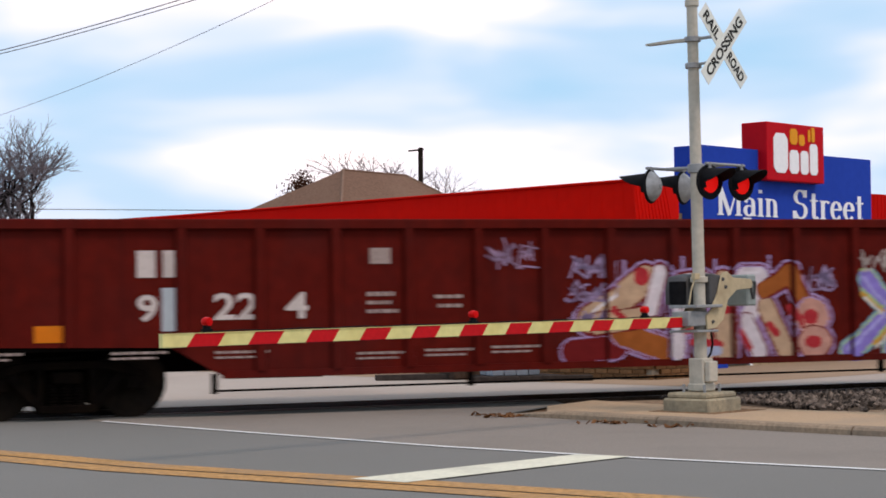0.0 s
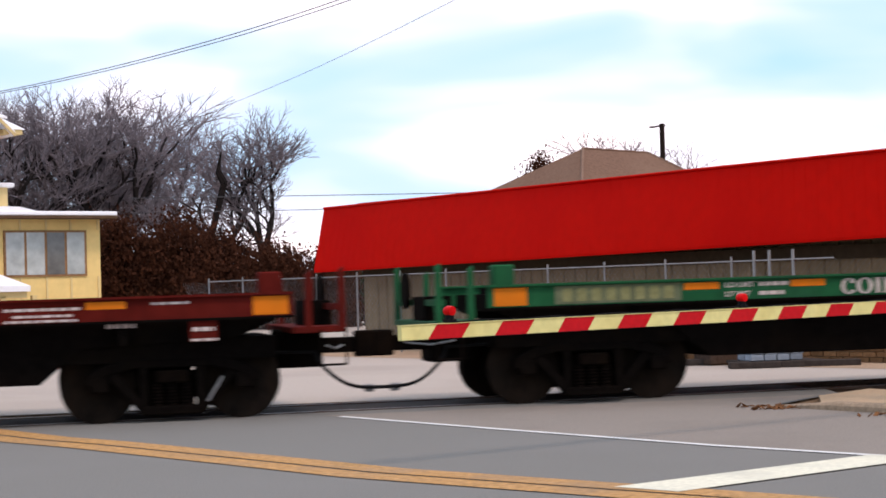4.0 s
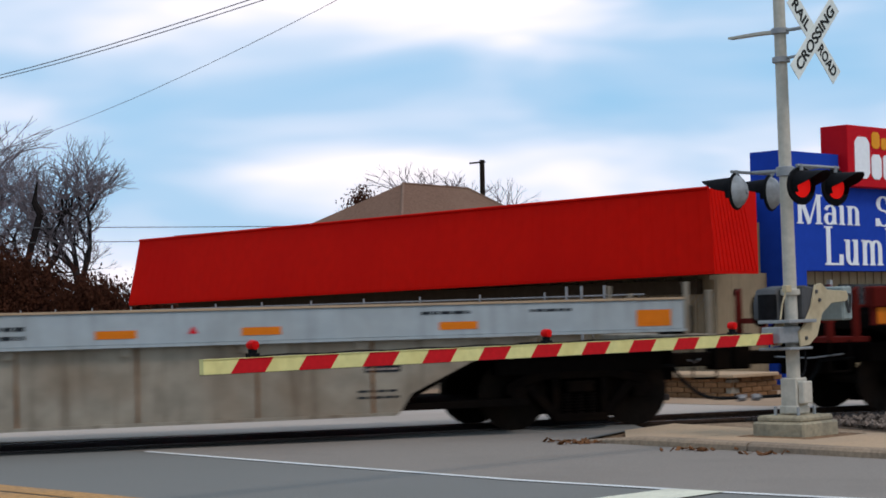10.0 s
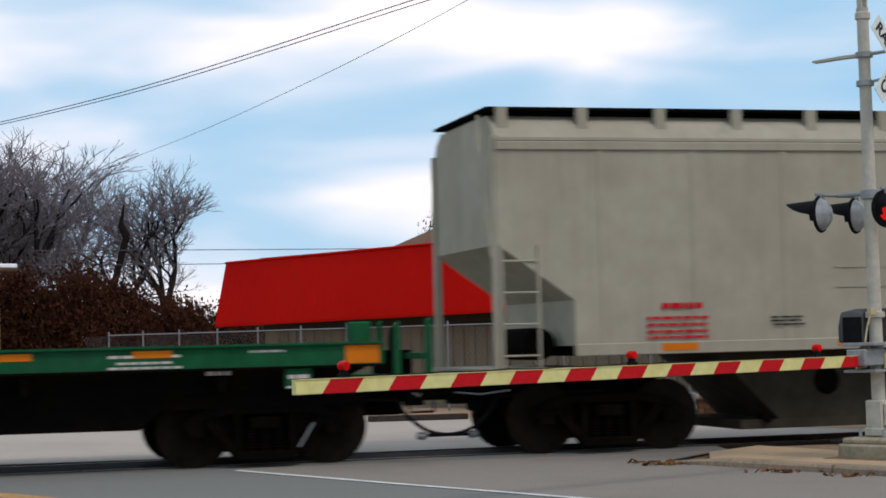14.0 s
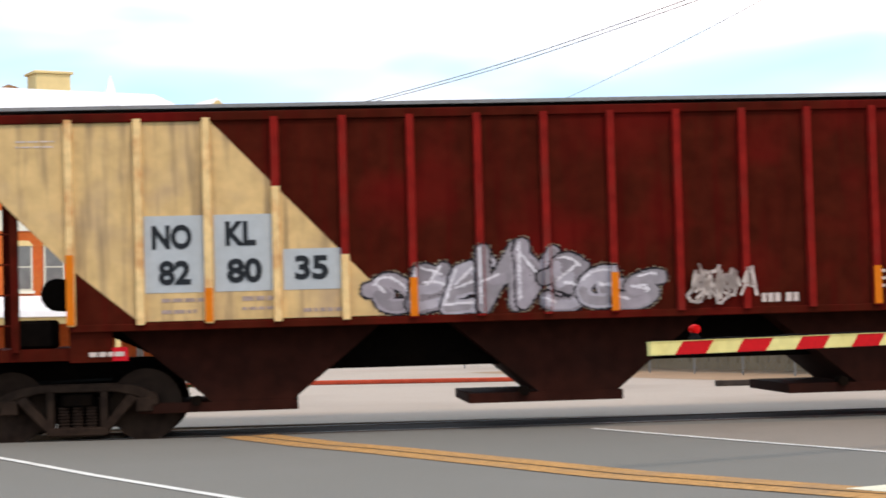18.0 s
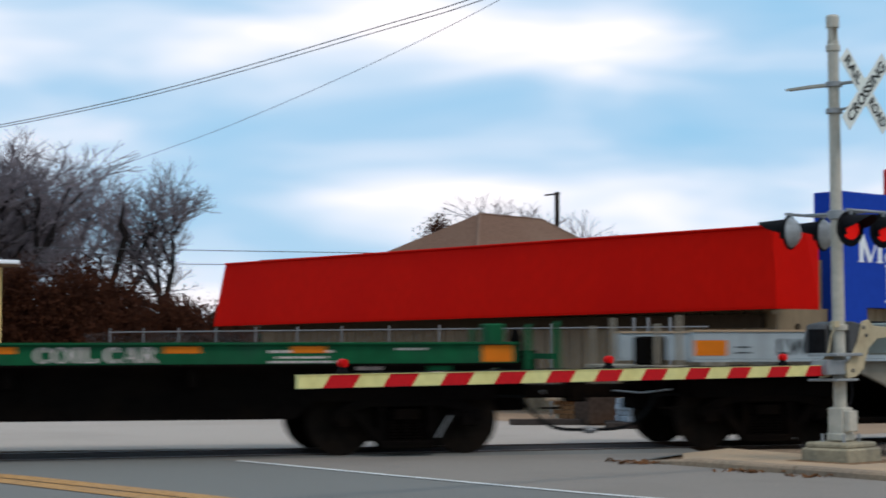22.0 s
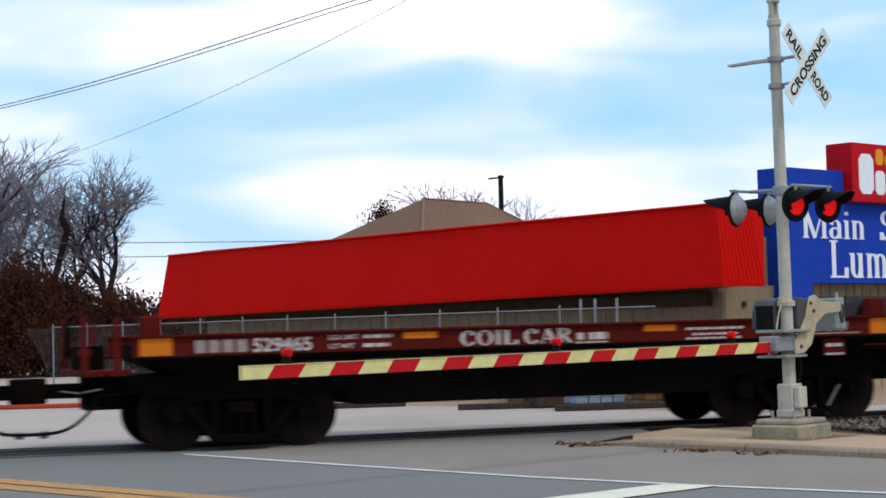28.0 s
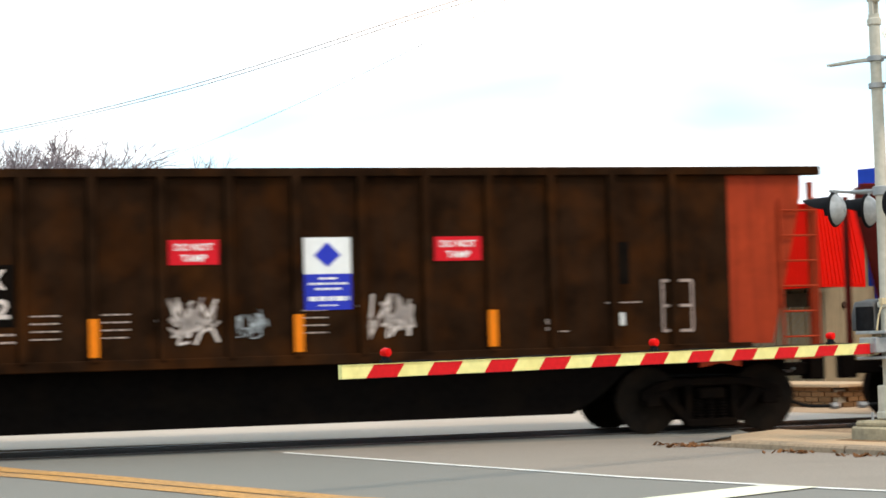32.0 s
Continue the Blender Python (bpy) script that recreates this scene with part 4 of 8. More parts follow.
# red fascia of the long wing
part("fascia", Shape().box(10.141, 45.4, 1.12, 1.5, 2.35, 4.08), M["store_red"], store, "long red metal fascia", smooth=False)
seam = Shape()
for i in range(200):
    x = 10.25 + i * 0.176
    seam.box(x, x + 0.014, 1.114, 1.125, 2.36, 4.07)
part("fascia_ribs", seam, M["store_red"], store, smooth=False)
part("fascia_end_trim", Shape().box(45.4, 45.5, 1.08, 1.5, 2.33, 4.1), M["tan_wall"], store)
for x in (19.7, 38.7):
    wl_ = part("wall_light", Shape().box(x - 0.06, x + 0.06, 1.0, 1.1, 3.5, 3.7), M["galv"], store)
    part("globe", Shape().lathe([(0, -0.16), (0.10, -0.12), (0.13, 0.0), (0.10, 0.06), (0.0, 0.08)], pose(x, 0.92, 3.55), n=12), M["paint_white"], wl_)
part("roof_vent", Shape().tube((15.3, 3.0, 3.9), (15.3, 3.0, 4.91), 0.06, n=8), M["soffit"], store)
for x in (21.5, 35.0):
    part("side_door", Shape().box(x, x + 1.1, 1.25, 1.31, 0.0, 2.05), M["soffit"], store)

# wheel stops and tubs on the yard before the long wing
for x, y in ((13.6, 43.4), (15.4, 45.2), (17.2, 46.6)):
    w_ = part("wheel_stop", Shape().prism([(-0.10, 0), (0.10, 0), (0.06, 0.13), (-0.06, 0.13)], -0.9, 0.9, "x"), M["soffit"], at=pose(x, y, 0, 0, 0, 45.4))
    tagged(w_, "dark low wheel stop lying on the concrete yard", "wheel stop", group="wheel stops")
for x, y in ((18.2, 44.1), (18.95, 44.5)):
    w_ = part("tub", Shape().lathe([(0.22, 0.0), (0.25, 0.02), (0.29, 0.36), (0.31, 0.37), (0.31, 0.42), (0.27, 0.42), (0.25, 0.34), (0.0, 0.33)], n=14), M["teal"], at=pose(x, y, 0))
    tagged(w_, "round teal plastic tub on the concrete yard", "tub", group="teal tubs")

# chain-link fence by the long wall
fence = thing("chain_link_fence", "galvanised chain-link fence with pipe posts and top rail", "fence", STORE)
fy = [3.6 + i * 1.85 for i in range(12)]
for y in fy:
    part("post", Shape().tube((-0.9, y, 0), (-0.9, y, 2.02), 0.024, n=8), M["galv"], fence)
for y in (2.0, 2.6, 3.0):
    part("gate_post", Shape().tube((-0.9, y, 0), (-0.9, y, 2.12), 0.032, n=8), M["galv"], fence)
part("top_rail", Shape().tube((-0.9, 1.0, 1.92), (-0.9, 24, 1.92), 0.016, n=8), M["galv"], fence)
wire = Shape()
for i in range(150):
    y = 1.2 + i * 0.15
    for sgn in (1, -1):
        a, b = (y, y + sgn * 1.9)
        wire.tube((-0.9, a, 0.02), (-0.9, b, 1.9), 0.0022, n=3, cap=False)
part("wire_mesh", wire, M["galv"], fence, smooth=False)

# brick planter with a flat coping
planter = thing("brick_planter", "low tan brick planter with concrete coping", "planter", STORE)
part("core", Shape().box(-1.42, -0.3, -1.42, 4.8, 0.0, 0.33), M["mortar"], planter)
part("coping", Shape().box(-1.58, -0.2, -1.58, 4.95, 0.37, 0.44), M["walk"], planter, bevel=0.015)
brick_mesh = Shape().box(-0.145, 0.145, -0.05, 0.05, -0.045, 0.045).mesh("brick", M["brick"], 0.008)
for row in range(4):
    z = 0.045 + row * 0.098
    for i in range(20):
        y = -1.30 + (i + 0.5 * (row % 2)) * 0.305
        if y < 4.75:
            part("brick", brick_mesh, M["brick"], planter, at=pose(-1.43, y, z, 0, 0, 90))
    for i in range(4):
        part("brick", brick_mesh, M["brick"], planter, at=pose(-1.2 + (i + 0.5 * (row % 2)) * 0.305, -1.43, z))

# stack of pavers and timbers on the yard
stack = thing("paver_stack", "stack of blue-grey concrete pavers on a pallet", "paver stack", pose(1.36, 34.6, 0, 0, 0, 20))
part("pallet", Shape().box(-0.75, 0.75, -0.5, 0.5, 0.06, 0.11).box(-0.7, -0.55, -0.5, 0.5, 0, 0.06).box(0.55, 0.7, -0.5, 0.5, 0, 0.06).box(-0.07, 0.07, -0.5, 0.5, 0, 0.06), M["tie"], stack)
pv = Shape().box(-0.115, 0.115, -0.16, 0.16, -0.052, 0.052).mesh("paver", M["paver"], 0.01)
for k in range(4):
    for i in range(4):
        for j in range(2):
            part("paver", pv, M["paver"], stack, at=pose(-0.5 + i * 0.245 + 0.02 * (k % 2), -0.2 + j * 0.34, 0.165 + k * 0.108))
for x, y, ln, rot in ((2.1, 34.2, 1.4, 8), (-0.55, 35.4, 1.6, 8), (-3.5, 37.4, 2.0, 18), (0.95, 33.9, 0.9, 8)):
    t = part("timber", Shape().box(-ln / 2, ln / 2, -0.12, 0.12, 0, 0.11), M["tie"], at=pose(x, y, 0, 0, 0, rot), bevel=0.01)
    tagged(t, "dark timber baulk lying on the concrete yard", "timber", group="timbers on the yard")
crate = part("bin", Shape().box(-0.35, 0.35, -0.3, 0.3, 0, 0.62), M["rust"], at=pose(0.35, 35.6, 0, 0, 0, 30), bevel=0.03)
tagged(crate, "dark rusty bin standing beside the pavers", "bin")

# ---- the train ----


def rolled(t):
    """Metres that the train has rolled towards -x of the track: it gathers a little speed."""
    return 8.165 * t + 0.00575 * t * t


M.update(
    oxide=mat("oxide_red_car_paint", (0.098, 0.0065, 0.0035), 0.7, vary=0.16, grain=5, blotch=0.8, bump=0.08, other=(0.075, 0.011, 0.009), streak=0.35),
    boxcar=mat("brown_red_flat_paint", (0.095, 0.010, 0.007), 0.7, vary=0.14, grain=5, blotch=0.8, bump=0.08, other=(0.085, 0.012, 0.009), streak=0.3, spec=0.02),
    green_car=mat("green_car_paint", (0.006, 0.085, 0.032), 0.7, vary=0.16, grain=5, blotch=0.9, bump=0.08, other=(0.02, 0.065, 0.04), streak=0.3),
    green_dull=mat("dirty_green_paint", (0.11, 0.13, 0.075), 0.75, vary=0.2, grain=6, blotch=1.2),
    grey_chord=mat("pale_grey_car_paint", (0.34, 0.38, 0.39), 0.6, vary=0.08, grain=4, blotch=0.7, bump=0.05, other=(0.28, 0.29, 0.27), streak=0.3),
    grey_well=mat("dirty_grey_car_paint", (0.275, 0.24, 0.185), 0.75, vary=0.16, grain=4, blotch=0.9, bump=0.06, other=(0.18, 0.115, 0.068), streak=0.6),
    rusty_weld=mat("rust_stained_weld", (0.17, 0.085, 0.04), 0.85, vary=0.3, grain=6, blotch=1.5, other=(0.24, 0.20, 0.15)),
    # bay paints: the shade under the hopper sides is put into the colour
    bay_grey=mat("shaded_grey_bay_paint", (0.052, 0.043, 0.030), 0.8, vary=0.25, grain=5, blotch=0.8, other=(0.026, 0.020, 0.014), spec=0.05),
    bay_brown=mat("shaded_brown_bay_paint", (0.030, 0.008, 0.005), 0.8, vary=0.25, grain=5, blotch=0.8, other=(0.016, 0.007, 0.005), spec=0.05),
    hopper_grey=mat("warm_grey_hopper_paint", (0.37, 0.335, 0.26), 0.65, vary=0.07, grain=3, blotch=0.5, bump=0.05, other=(0.30, 0.25, 0.18), streak=0.14),
    hopper_brown=mat("brown_red_hopper_paint", (0.054, 0.008, 0.004), 0.8, vary=0.25, grain=4, blotch=0.8, bump=0.06, other=(0.15, 0.006, 0.006), streak=0.6, spec=0.015),
    hopper_rib=mat("bright_red_rib_paint", (0.21, 0.010, 0.007), 0.65, vary=0.25, grain=5, blotch=2.5, bump=0.06, other=(0.12, 0.018, 0.012)),
    hopper_cream=mat("faded_cream_paint", (0.60, 0.41, 0.19), 0.7, vary=0.12, grain=5, blotch=1.3, bump=0.06, other=(0.36, 0.26, 0.18), streak=0.85),
    rib_cream=mat("rust_flecked_cream_paint", (0.74, 0.52, 0.25), 0.7, vary=0.15, grain=7, blotch=3.2, bump=0.06, other=(0.46, 0.13, 0.03)),
    tub_brown=mat("dark_brown_tub_paint", (0.016, 0.0072, 0.0035), 0.85, vary=0.4, grain=3, blotch=1.3, bump=0.05, other=(0.055, 0.017, 0.004), spec=0.015, streak=0.5),
    tub_orange=mat("orange_red_end_paint", (0.30, 0.035, 0.012), 0.65, vary=0.15, grain=4, blotch=1.0, other=(0.18, 0.02, 0.01), streak=0.4),
    # grime black pushed lower, so the colour carries the shade below the cars
    under=mat("grimy_shaded_underframe", (0.0045, 0.0035, 0.003), 0.85, vary=0.3, grain=10, blotch=2, bump=0.1, other=(0.009, 0.006, 0.004), spec=0.01),
    # iron blacker than its grime: the dark beneath the cars is in the colour
    truck_iron=mat("grimy_shaded_cast_iron", (0.005, 0.0035, 0.0028), 0.8, 0.0, vary=0.3, grain=9, blotch=3, bump=0.12, other=(0.012, 0.007, 0.004), spec=0.012),
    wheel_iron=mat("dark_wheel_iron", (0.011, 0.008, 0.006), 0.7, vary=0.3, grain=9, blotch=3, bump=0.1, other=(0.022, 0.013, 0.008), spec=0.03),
    hub_rust=mat("rusty_axle_cap", (0.06, 0.036, 0.022), 0.75, vary=0.3, grain=9, spec=0.06),
    truck_rust=mat("dusty_rusted_iron", (0.024, 0.015, 0.011), 0.8, vary=0.35, grain=9, blotch=3, bump=0.12, other=(0.042, 0.027, 0.019), spec=0.05),
    rim_bright=mat("worn_bright_wheel_rim", (0.22, 0.20, 0.19), 0.45, 0.5, vary=0.25, grain=12),
    rim_steel=mat("worn_wheel_steel", (0.15, 0.13, 0.12), 0.5, 0.5, vary=0.25, grain=12),
    reflector=mat("orange_yellow_reflector", (0.66, 0.165, 0.010), 0.5, vary=0.06, grain=10, blotch=5, bump=0, other=(0.52, 0.15, 0.012)),
    stencil=mat("white_stencil_paint", (0.56, 0.48, 0.44), 0.7, vary=0.12, grain=12, blotch=3, bump=0, other=(0.40, 0.34, 0.31)),
    stencil_dim=mat("worn_pale_stencil_paint", (0.34, 0.26, 0.23), 0.7, vary=0.2, grain=20, bump=0),
    stencil_olive=mat("worn_olive_stencil_paint", (0.20, 0.20, 0.09), 0.75, vary=0.2, grain=14, bump=0),
    stencil_black=mat("black_stencil_paint", (0.02, 0.024, 0.028), 0.7, vary=0.15, bump=0),
    red_tag=mat("red_placard", (0.55, 0.012, 0.02), 0.5, vary=0.05, bump=0),
    blue_tag=mat("blue_placard", (0.02, 0.035, 0.36), 0.5, vary=0.05, bump=0),
    white_tag=mat("white_placard", (0.66, 0.67, 0.66), 0.5, vary=0.05, bump=0),
    pale_patch=mat("pale_blue_grey_patch_paint", (0.40, 0.44, 0.46), 0.6, vary=0.06, bump=0),
    hose=mat("black_rubber", (0.010, 0.010, 0.010), 0.7, vary=0.1, bump=0, spec=0.04),
)
NEAR = -1.5  # the car side that faces the viewer, from the middle of the track
R_WHEEL = 0.457


def wheelset_mesh():
    s = Shape()
    s.tube((0, -0.98, 0), (0, 0.98, 0), 0.075, n=10)
    for y in (-1, 1):
        prof = [(0.10, 0.0), (0.11, 0.045), (0.30, 0.03), (0.395, 0.05), (0.455, 0.045), (0.457, -0.045), (0.482, -0.055), (0.482, -0.08), (0.40, -0.085), (0.12, -0.05)]
        s.lathe(prof, pose(0, y * 0.78, 0, 90 * y, 0, 0) @ pose(0, 0, 0), n=28)
    return s.mesh("wheelset", M["wheel_iron"])


WHEELSET = wheelset_mesh()
RING = Shape()
for rr, w in ((0.445, 0.012), (0.40, 0.006)):
    n = 28
    v = []
    for i in range(n):
        c, q = math.cos(2 * math.pi * i / n), math.sin(2 * math.pi * i / n)
        v += [(c * rr, -0.832, q * rr), (c * (rr - w * 2), -0.834, q * (rr - w * 2))]
    RING.add(v, [(2 * i, 2 * i + 1, (2 * i + 3) % (2 * n), (2 * i + 2) % (2 * n)) for i in range(n)])
RING = RING.mesh("rim", M["rim_steel"], smooth=False)
CAP = Shape().lathe([(0.0, 0.0), (0.10, 0.0), (0.10, 0.05), (0.085, 0.10), (0.0, 0.11)], pose(0, -0.93, 0, 90, 0, 0), n=14)
for i in range(3):
    a = 2 * math.pi * i / 3
    CAP.tube((0.055 * math.cos(a), -1.03, 0.055 * math.sin(a)), (0.055 * math.cos(a), -1.055, 0.055 * math.sin(a)), 0.018, n=6)
CAP = CAP.mesh("axle_cap", M["hub_rust"])


def side_frame_mesh():
    s = Shape()
    # cast bars round the spring opening, arched over the journals
    s.prism([(-1.07, 0.46), (-1.05, 0.60), (-0.80, 0.72), (-0.50, 0.76), (0.50, 0.76), (0.80, 0.72), (1.05, 0.60), (1.07, 0.46), (0.98, 0.44), (0.78, 0.58), (0.48, 0.65), (-0.48, 0.65), (-0.78, 0.58), (-0.98, 0.44)], -0.085, 0.085, "y")
    for k in (-1, 1):
        s.prism([(k * 0.40, 0.68), (k * 0.30, 0.68), (k * 0.30, 0.16), (k * 0.40, 0.14)], -0.08, 0.08, "y")
        s.prism([(k * 0.80, 0.55), (k * 0.68, 0.62), (k * 0.34, 0.22), (k * 0.40, 0.11)], -0.08, 0.08, "y")
        s.box(k * 0.89 - 0.11, k * 0.89 + 0.11, -0.10, 0.10, 0.37, 0.56)
    s.prism([(-0.42, 0.11), (-0.36, 0.07), (0.36, 0.07), (0.42, 0.11), (0.36, 0.18), (-0.36, 0.18)], -0.10, 0.10, "y")
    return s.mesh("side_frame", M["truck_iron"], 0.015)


SIDE_FRAME = side_frame_mesh()


def recoloured(mesh, *materials):
    """The same mesh in other paint."""
    out = mesh.copy()
    out.materials.clear()
    for m in materials:
        out.materials.append(m)
    return out


# black copy: coil car side frames coloured as if lost in deep shade
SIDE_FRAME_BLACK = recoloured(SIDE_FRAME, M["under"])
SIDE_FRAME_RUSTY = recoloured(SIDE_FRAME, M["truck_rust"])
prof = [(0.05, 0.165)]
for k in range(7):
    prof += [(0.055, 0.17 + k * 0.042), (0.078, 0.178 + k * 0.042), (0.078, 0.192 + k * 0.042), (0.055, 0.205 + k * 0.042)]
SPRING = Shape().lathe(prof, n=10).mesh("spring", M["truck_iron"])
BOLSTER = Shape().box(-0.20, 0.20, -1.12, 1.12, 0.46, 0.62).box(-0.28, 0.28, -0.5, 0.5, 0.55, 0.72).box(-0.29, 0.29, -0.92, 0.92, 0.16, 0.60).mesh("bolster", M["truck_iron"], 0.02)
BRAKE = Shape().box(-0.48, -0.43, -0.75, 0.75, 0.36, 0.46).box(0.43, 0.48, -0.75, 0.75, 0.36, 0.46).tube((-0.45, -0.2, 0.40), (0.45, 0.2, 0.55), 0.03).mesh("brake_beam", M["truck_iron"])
ROD = Shape().tube((0.43, -1.12, 0.22), (0.62, -1.12, 0.52), 0.017, n=6).mesh("lever", M["galv"])
SPRING_RUSTY = recoloured(SPRING, M["truck_rust"])
SPINNING = []


def truck(car, x, lever=0, shaded=False, rusty=False):
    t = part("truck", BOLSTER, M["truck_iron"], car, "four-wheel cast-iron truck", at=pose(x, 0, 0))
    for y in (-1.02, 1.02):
        part("side_frame", SIDE_FRAME_RUSTY if rusty else SIDE_FRAME_BLACK if shaded else SIDE_FRAME, M["truck_iron"], t, at=pose(0, y, 0))
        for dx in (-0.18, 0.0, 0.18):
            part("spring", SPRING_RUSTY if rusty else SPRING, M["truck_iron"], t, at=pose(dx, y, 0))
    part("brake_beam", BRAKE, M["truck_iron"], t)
    if lever:
        part("lever", ROD, M["galv"], t, at=pose(0, 0, 0, 0, 0, 0) if lever > 0 else pose(-1.05, 0, 0))
    for dx in (-0.89, 0.89):
        # wheelset with its rims and caps joined to one turning mesh
        w = part("wheelset", WHEEL_RUSTY if rusty else WHEEL_ALL, M["truck_iron"], t, at=pose(dx, 0, R_WHEEL))
        SPINNING.append((w, dx, car))


def joined(name, meshes):
    bm = bmesh.new()
    mats = []
    for me in meshes:
        off = len(mats)
        mats += list(me.materials)
        n0 = len(bm.faces)
        bm.from_mesh(me)
        bm.faces.ensure_lookup_table()
        for f in bm.faces[n0:]:
            f.material_index = off
    out = bpy.data.meshes.new(name)
    bm.to_mesh(out)
    bm.free()
    for m in mats:
        out.materials.append(m)
    return out


WHEEL_ALL = joined("wheelset", [WHEELSET, RING, CAP])
WHEEL_RUSTY = joined("wheelset", [recoloured(WHEELSET, M["truck_rust"]), recoloured(RING, M["rim_bright"]), CAP])


def coupler(car, x, way, hang=True):
    """Coupler, its pocket and the air hose at one end of a car."""
    c = part("coupler", Shape().box(min(x, x + way * 0.75), max(x, x + way * 0.75), -0.10, 0.10, 0.72, 0.92).prism([(x + way * 0.72, -0.19), (x + way * 0.98, -0.17), (x + way * 0.98, 0.04), (x + way * 0.85, 0.16), (x + way * 0.72, 0.16)], 0.66, 1.0, "z"), M["truck_iron"], car, "knuckle coupler", bevel=0.02)
    part("draft_pocket", Shape().box(min(x - way * 0.6, x), max(x - way * 0.6, x), -0.32, 0.32, 0.55, 1.05), M["under"], car, bevel=0.02)
    if hang:
        e, a0 = x + way * 0.93, x - way * 0.15
        pts = []
        for i in range(13):
            k = i / 12
            drop = 0.50 * math.sin(min(1.0, k * 1.15) * math.pi / 2) ** 0.8
            pts.append((a0 + (e - a0) * (k ** 1.5 * 0.85 + 0.15 * k), -0.62 - 0.06 * math.sin(k * 3), 0.76 - drop + 0.015 * math.sin(k * 9)))
        part("air_hose", Shape().tube((x - way * 1.7, -0.62, 0.80), pts[0], 0.022, n=6).path(pts, 0.025, 6), M["hose"], c)
        part("hose_coupling", Shape().tube((e - way * 0.10, -0.62, 0.265), (e + way * 0.02, -0.62, 0.27), 0.05, n=8), M["galv"], c)
    part("uncoupling_rod", Shape().path([(x - way * 0.1, -1.35, 0.86), (x + way * 0.1, -0.8, 0.80), (x + way * 0.3, -0.15, 0.82)], 0.014, 5), M["galv"], car)


def plate(name, car, x0, x1, z0, z1, material, y=NEAR, out=0.006, label=""):
    return part(name, Shape().box(x0, x1, y - out, y + 0.004, z0, z1), material, car, label, smooth=False)


def small_print(car, rows, material, y=NEAR, out=0.005, seed=1):
    """Lines of writing too small to read, as short bars: x0, x1, z of the middle, height."""
    r = random.Random(seed)
    s = Shape()
    for x0, x1, z, h in rows:
        x = x0
        while x < x1 - 0.02:
            w = min(r.uniform(0.05, 0.16), x1 - x)
            s.box(x, x + w, y - out, y + 0.002, z - h / 2, z + h / 2)
            x += w + 0.025
    ob = part("small_print", s, material, car, smooth=False)
    return tagged(ob, kind="stuff")


def grab_irons(car, x, z0, z1, n, material, wide=0.4, y=NEAR):
    lad = part("ladder", Shape().tube((x - wide / 2, y - 0.03, z0), (x - wide / 2, y - 0.03, z1), 0.02, n=6).tube((x + wide / 2, y - 0.03, z0), (x + wide / 2, y - 0.03, z1), 0.02, n=6), material, car, "side ladder")
    for i in range(n):
        z = z0 + (z1 - z0) * (i + 0.5) / n
        part("rung", Shape().tube((x - wide / 2, y - 0.03, z), (x + wide / 2, y - 0.03, z), 0.014, n=6), material, lad)


PAINTS = {}


def paint(color):
    key = tuple(round(c, 3) for c in color)
    if key not in PAINTS:
        PAINTS[key] = mat("spray_paint", color, 0.55, vary=0.14, grain=7, blotch=3, bump=0)
    return PAINTS[key]


def paintwork(car, x0, x1, z0, z1, layers, depth, cell=0.016, fuzz=0.5, seed=1, label="graffiti sprayed on the car side"):
    """Sprayed paint as a thin skin that follows the panels and ribs. layers: colour and strokes (points and half width), later ones on top."""
    nx, nz = int((x1 - x0) / cell), int((z1 - z0) / cell)
    rs = np.random.RandomState(seed)
    gx, gz = np.meshgrid(x0 + (np.arange(nx) + 0.5) * cell, z0 + (np.arange(nz) + 0.5) * cell)
    wob = rs.uniform(-1, 1, gx.shape) * cell * fuzz
    colour = np.full(gx.shape, -1)
    paints = []
    for col, strokes, soft in layers:
        paints.append(paint(col))
        for pts, w in strokes:
            for (ax, az), (bx, bz) in zip(pts, pts[1:]):
                dx, dz = bx - ax, bz - az
                k = np.clip(((gx - ax) * dx + (gz - az) * dz) / max(1e-9, dx * dx + dz * dz), 0, 1)
                dist = np.hypot(gx - ax - k * dx, gz - az - k * dz)
                edge = wob + (rs.uniform(-1, 1, gx.shape) * w * 0.22 if soft else 0)
                colour[dist + edge < w] = len(paints) - 1
    xs, zs = x0 + np.arange(nx + 1) * cell, z0 + np.arange(nz + 1) * cell
    ys = [depth(x) for x in xs]
    verts = [(xs[i], ys[i], zs[j]) for j in range(nz + 1) for i in range(nx + 1)]
    faces, index = [], []
    for j in range(nz):
        for i in range(nx):
            if colour[j, i] >= 0:
                a = j * (nx + 1) + i
                faces.append((a, a + 1, a + nx + 2, a + nx + 1))
                index.append(int(colour[j, i]))
    used = sorted({v for f in faces for v in f})
    number = {v: n for n, v in enumerate(used)}
    me = bpy.data.meshes.new("spray_paint")
    me.from_pydata([verts[v] for v in used], [], [tuple(number[v] for v in f) for f in faces])
    for m in paints:
        me.materials.append(m)
    me.polygons.foreach_set("material_index", index)
    return part("spray_paint", me, None, car, label)


def arc(cx, cz, rx, rz, a0, a1, n=9):
    return [(cx + rx * math.cos(radians(a0 + (a1 - a0) * i / (n - 1))), cz + rz * math.sin(radians(a0 + (a1 - a0) * i / (n - 1)))) for i in range(n)]


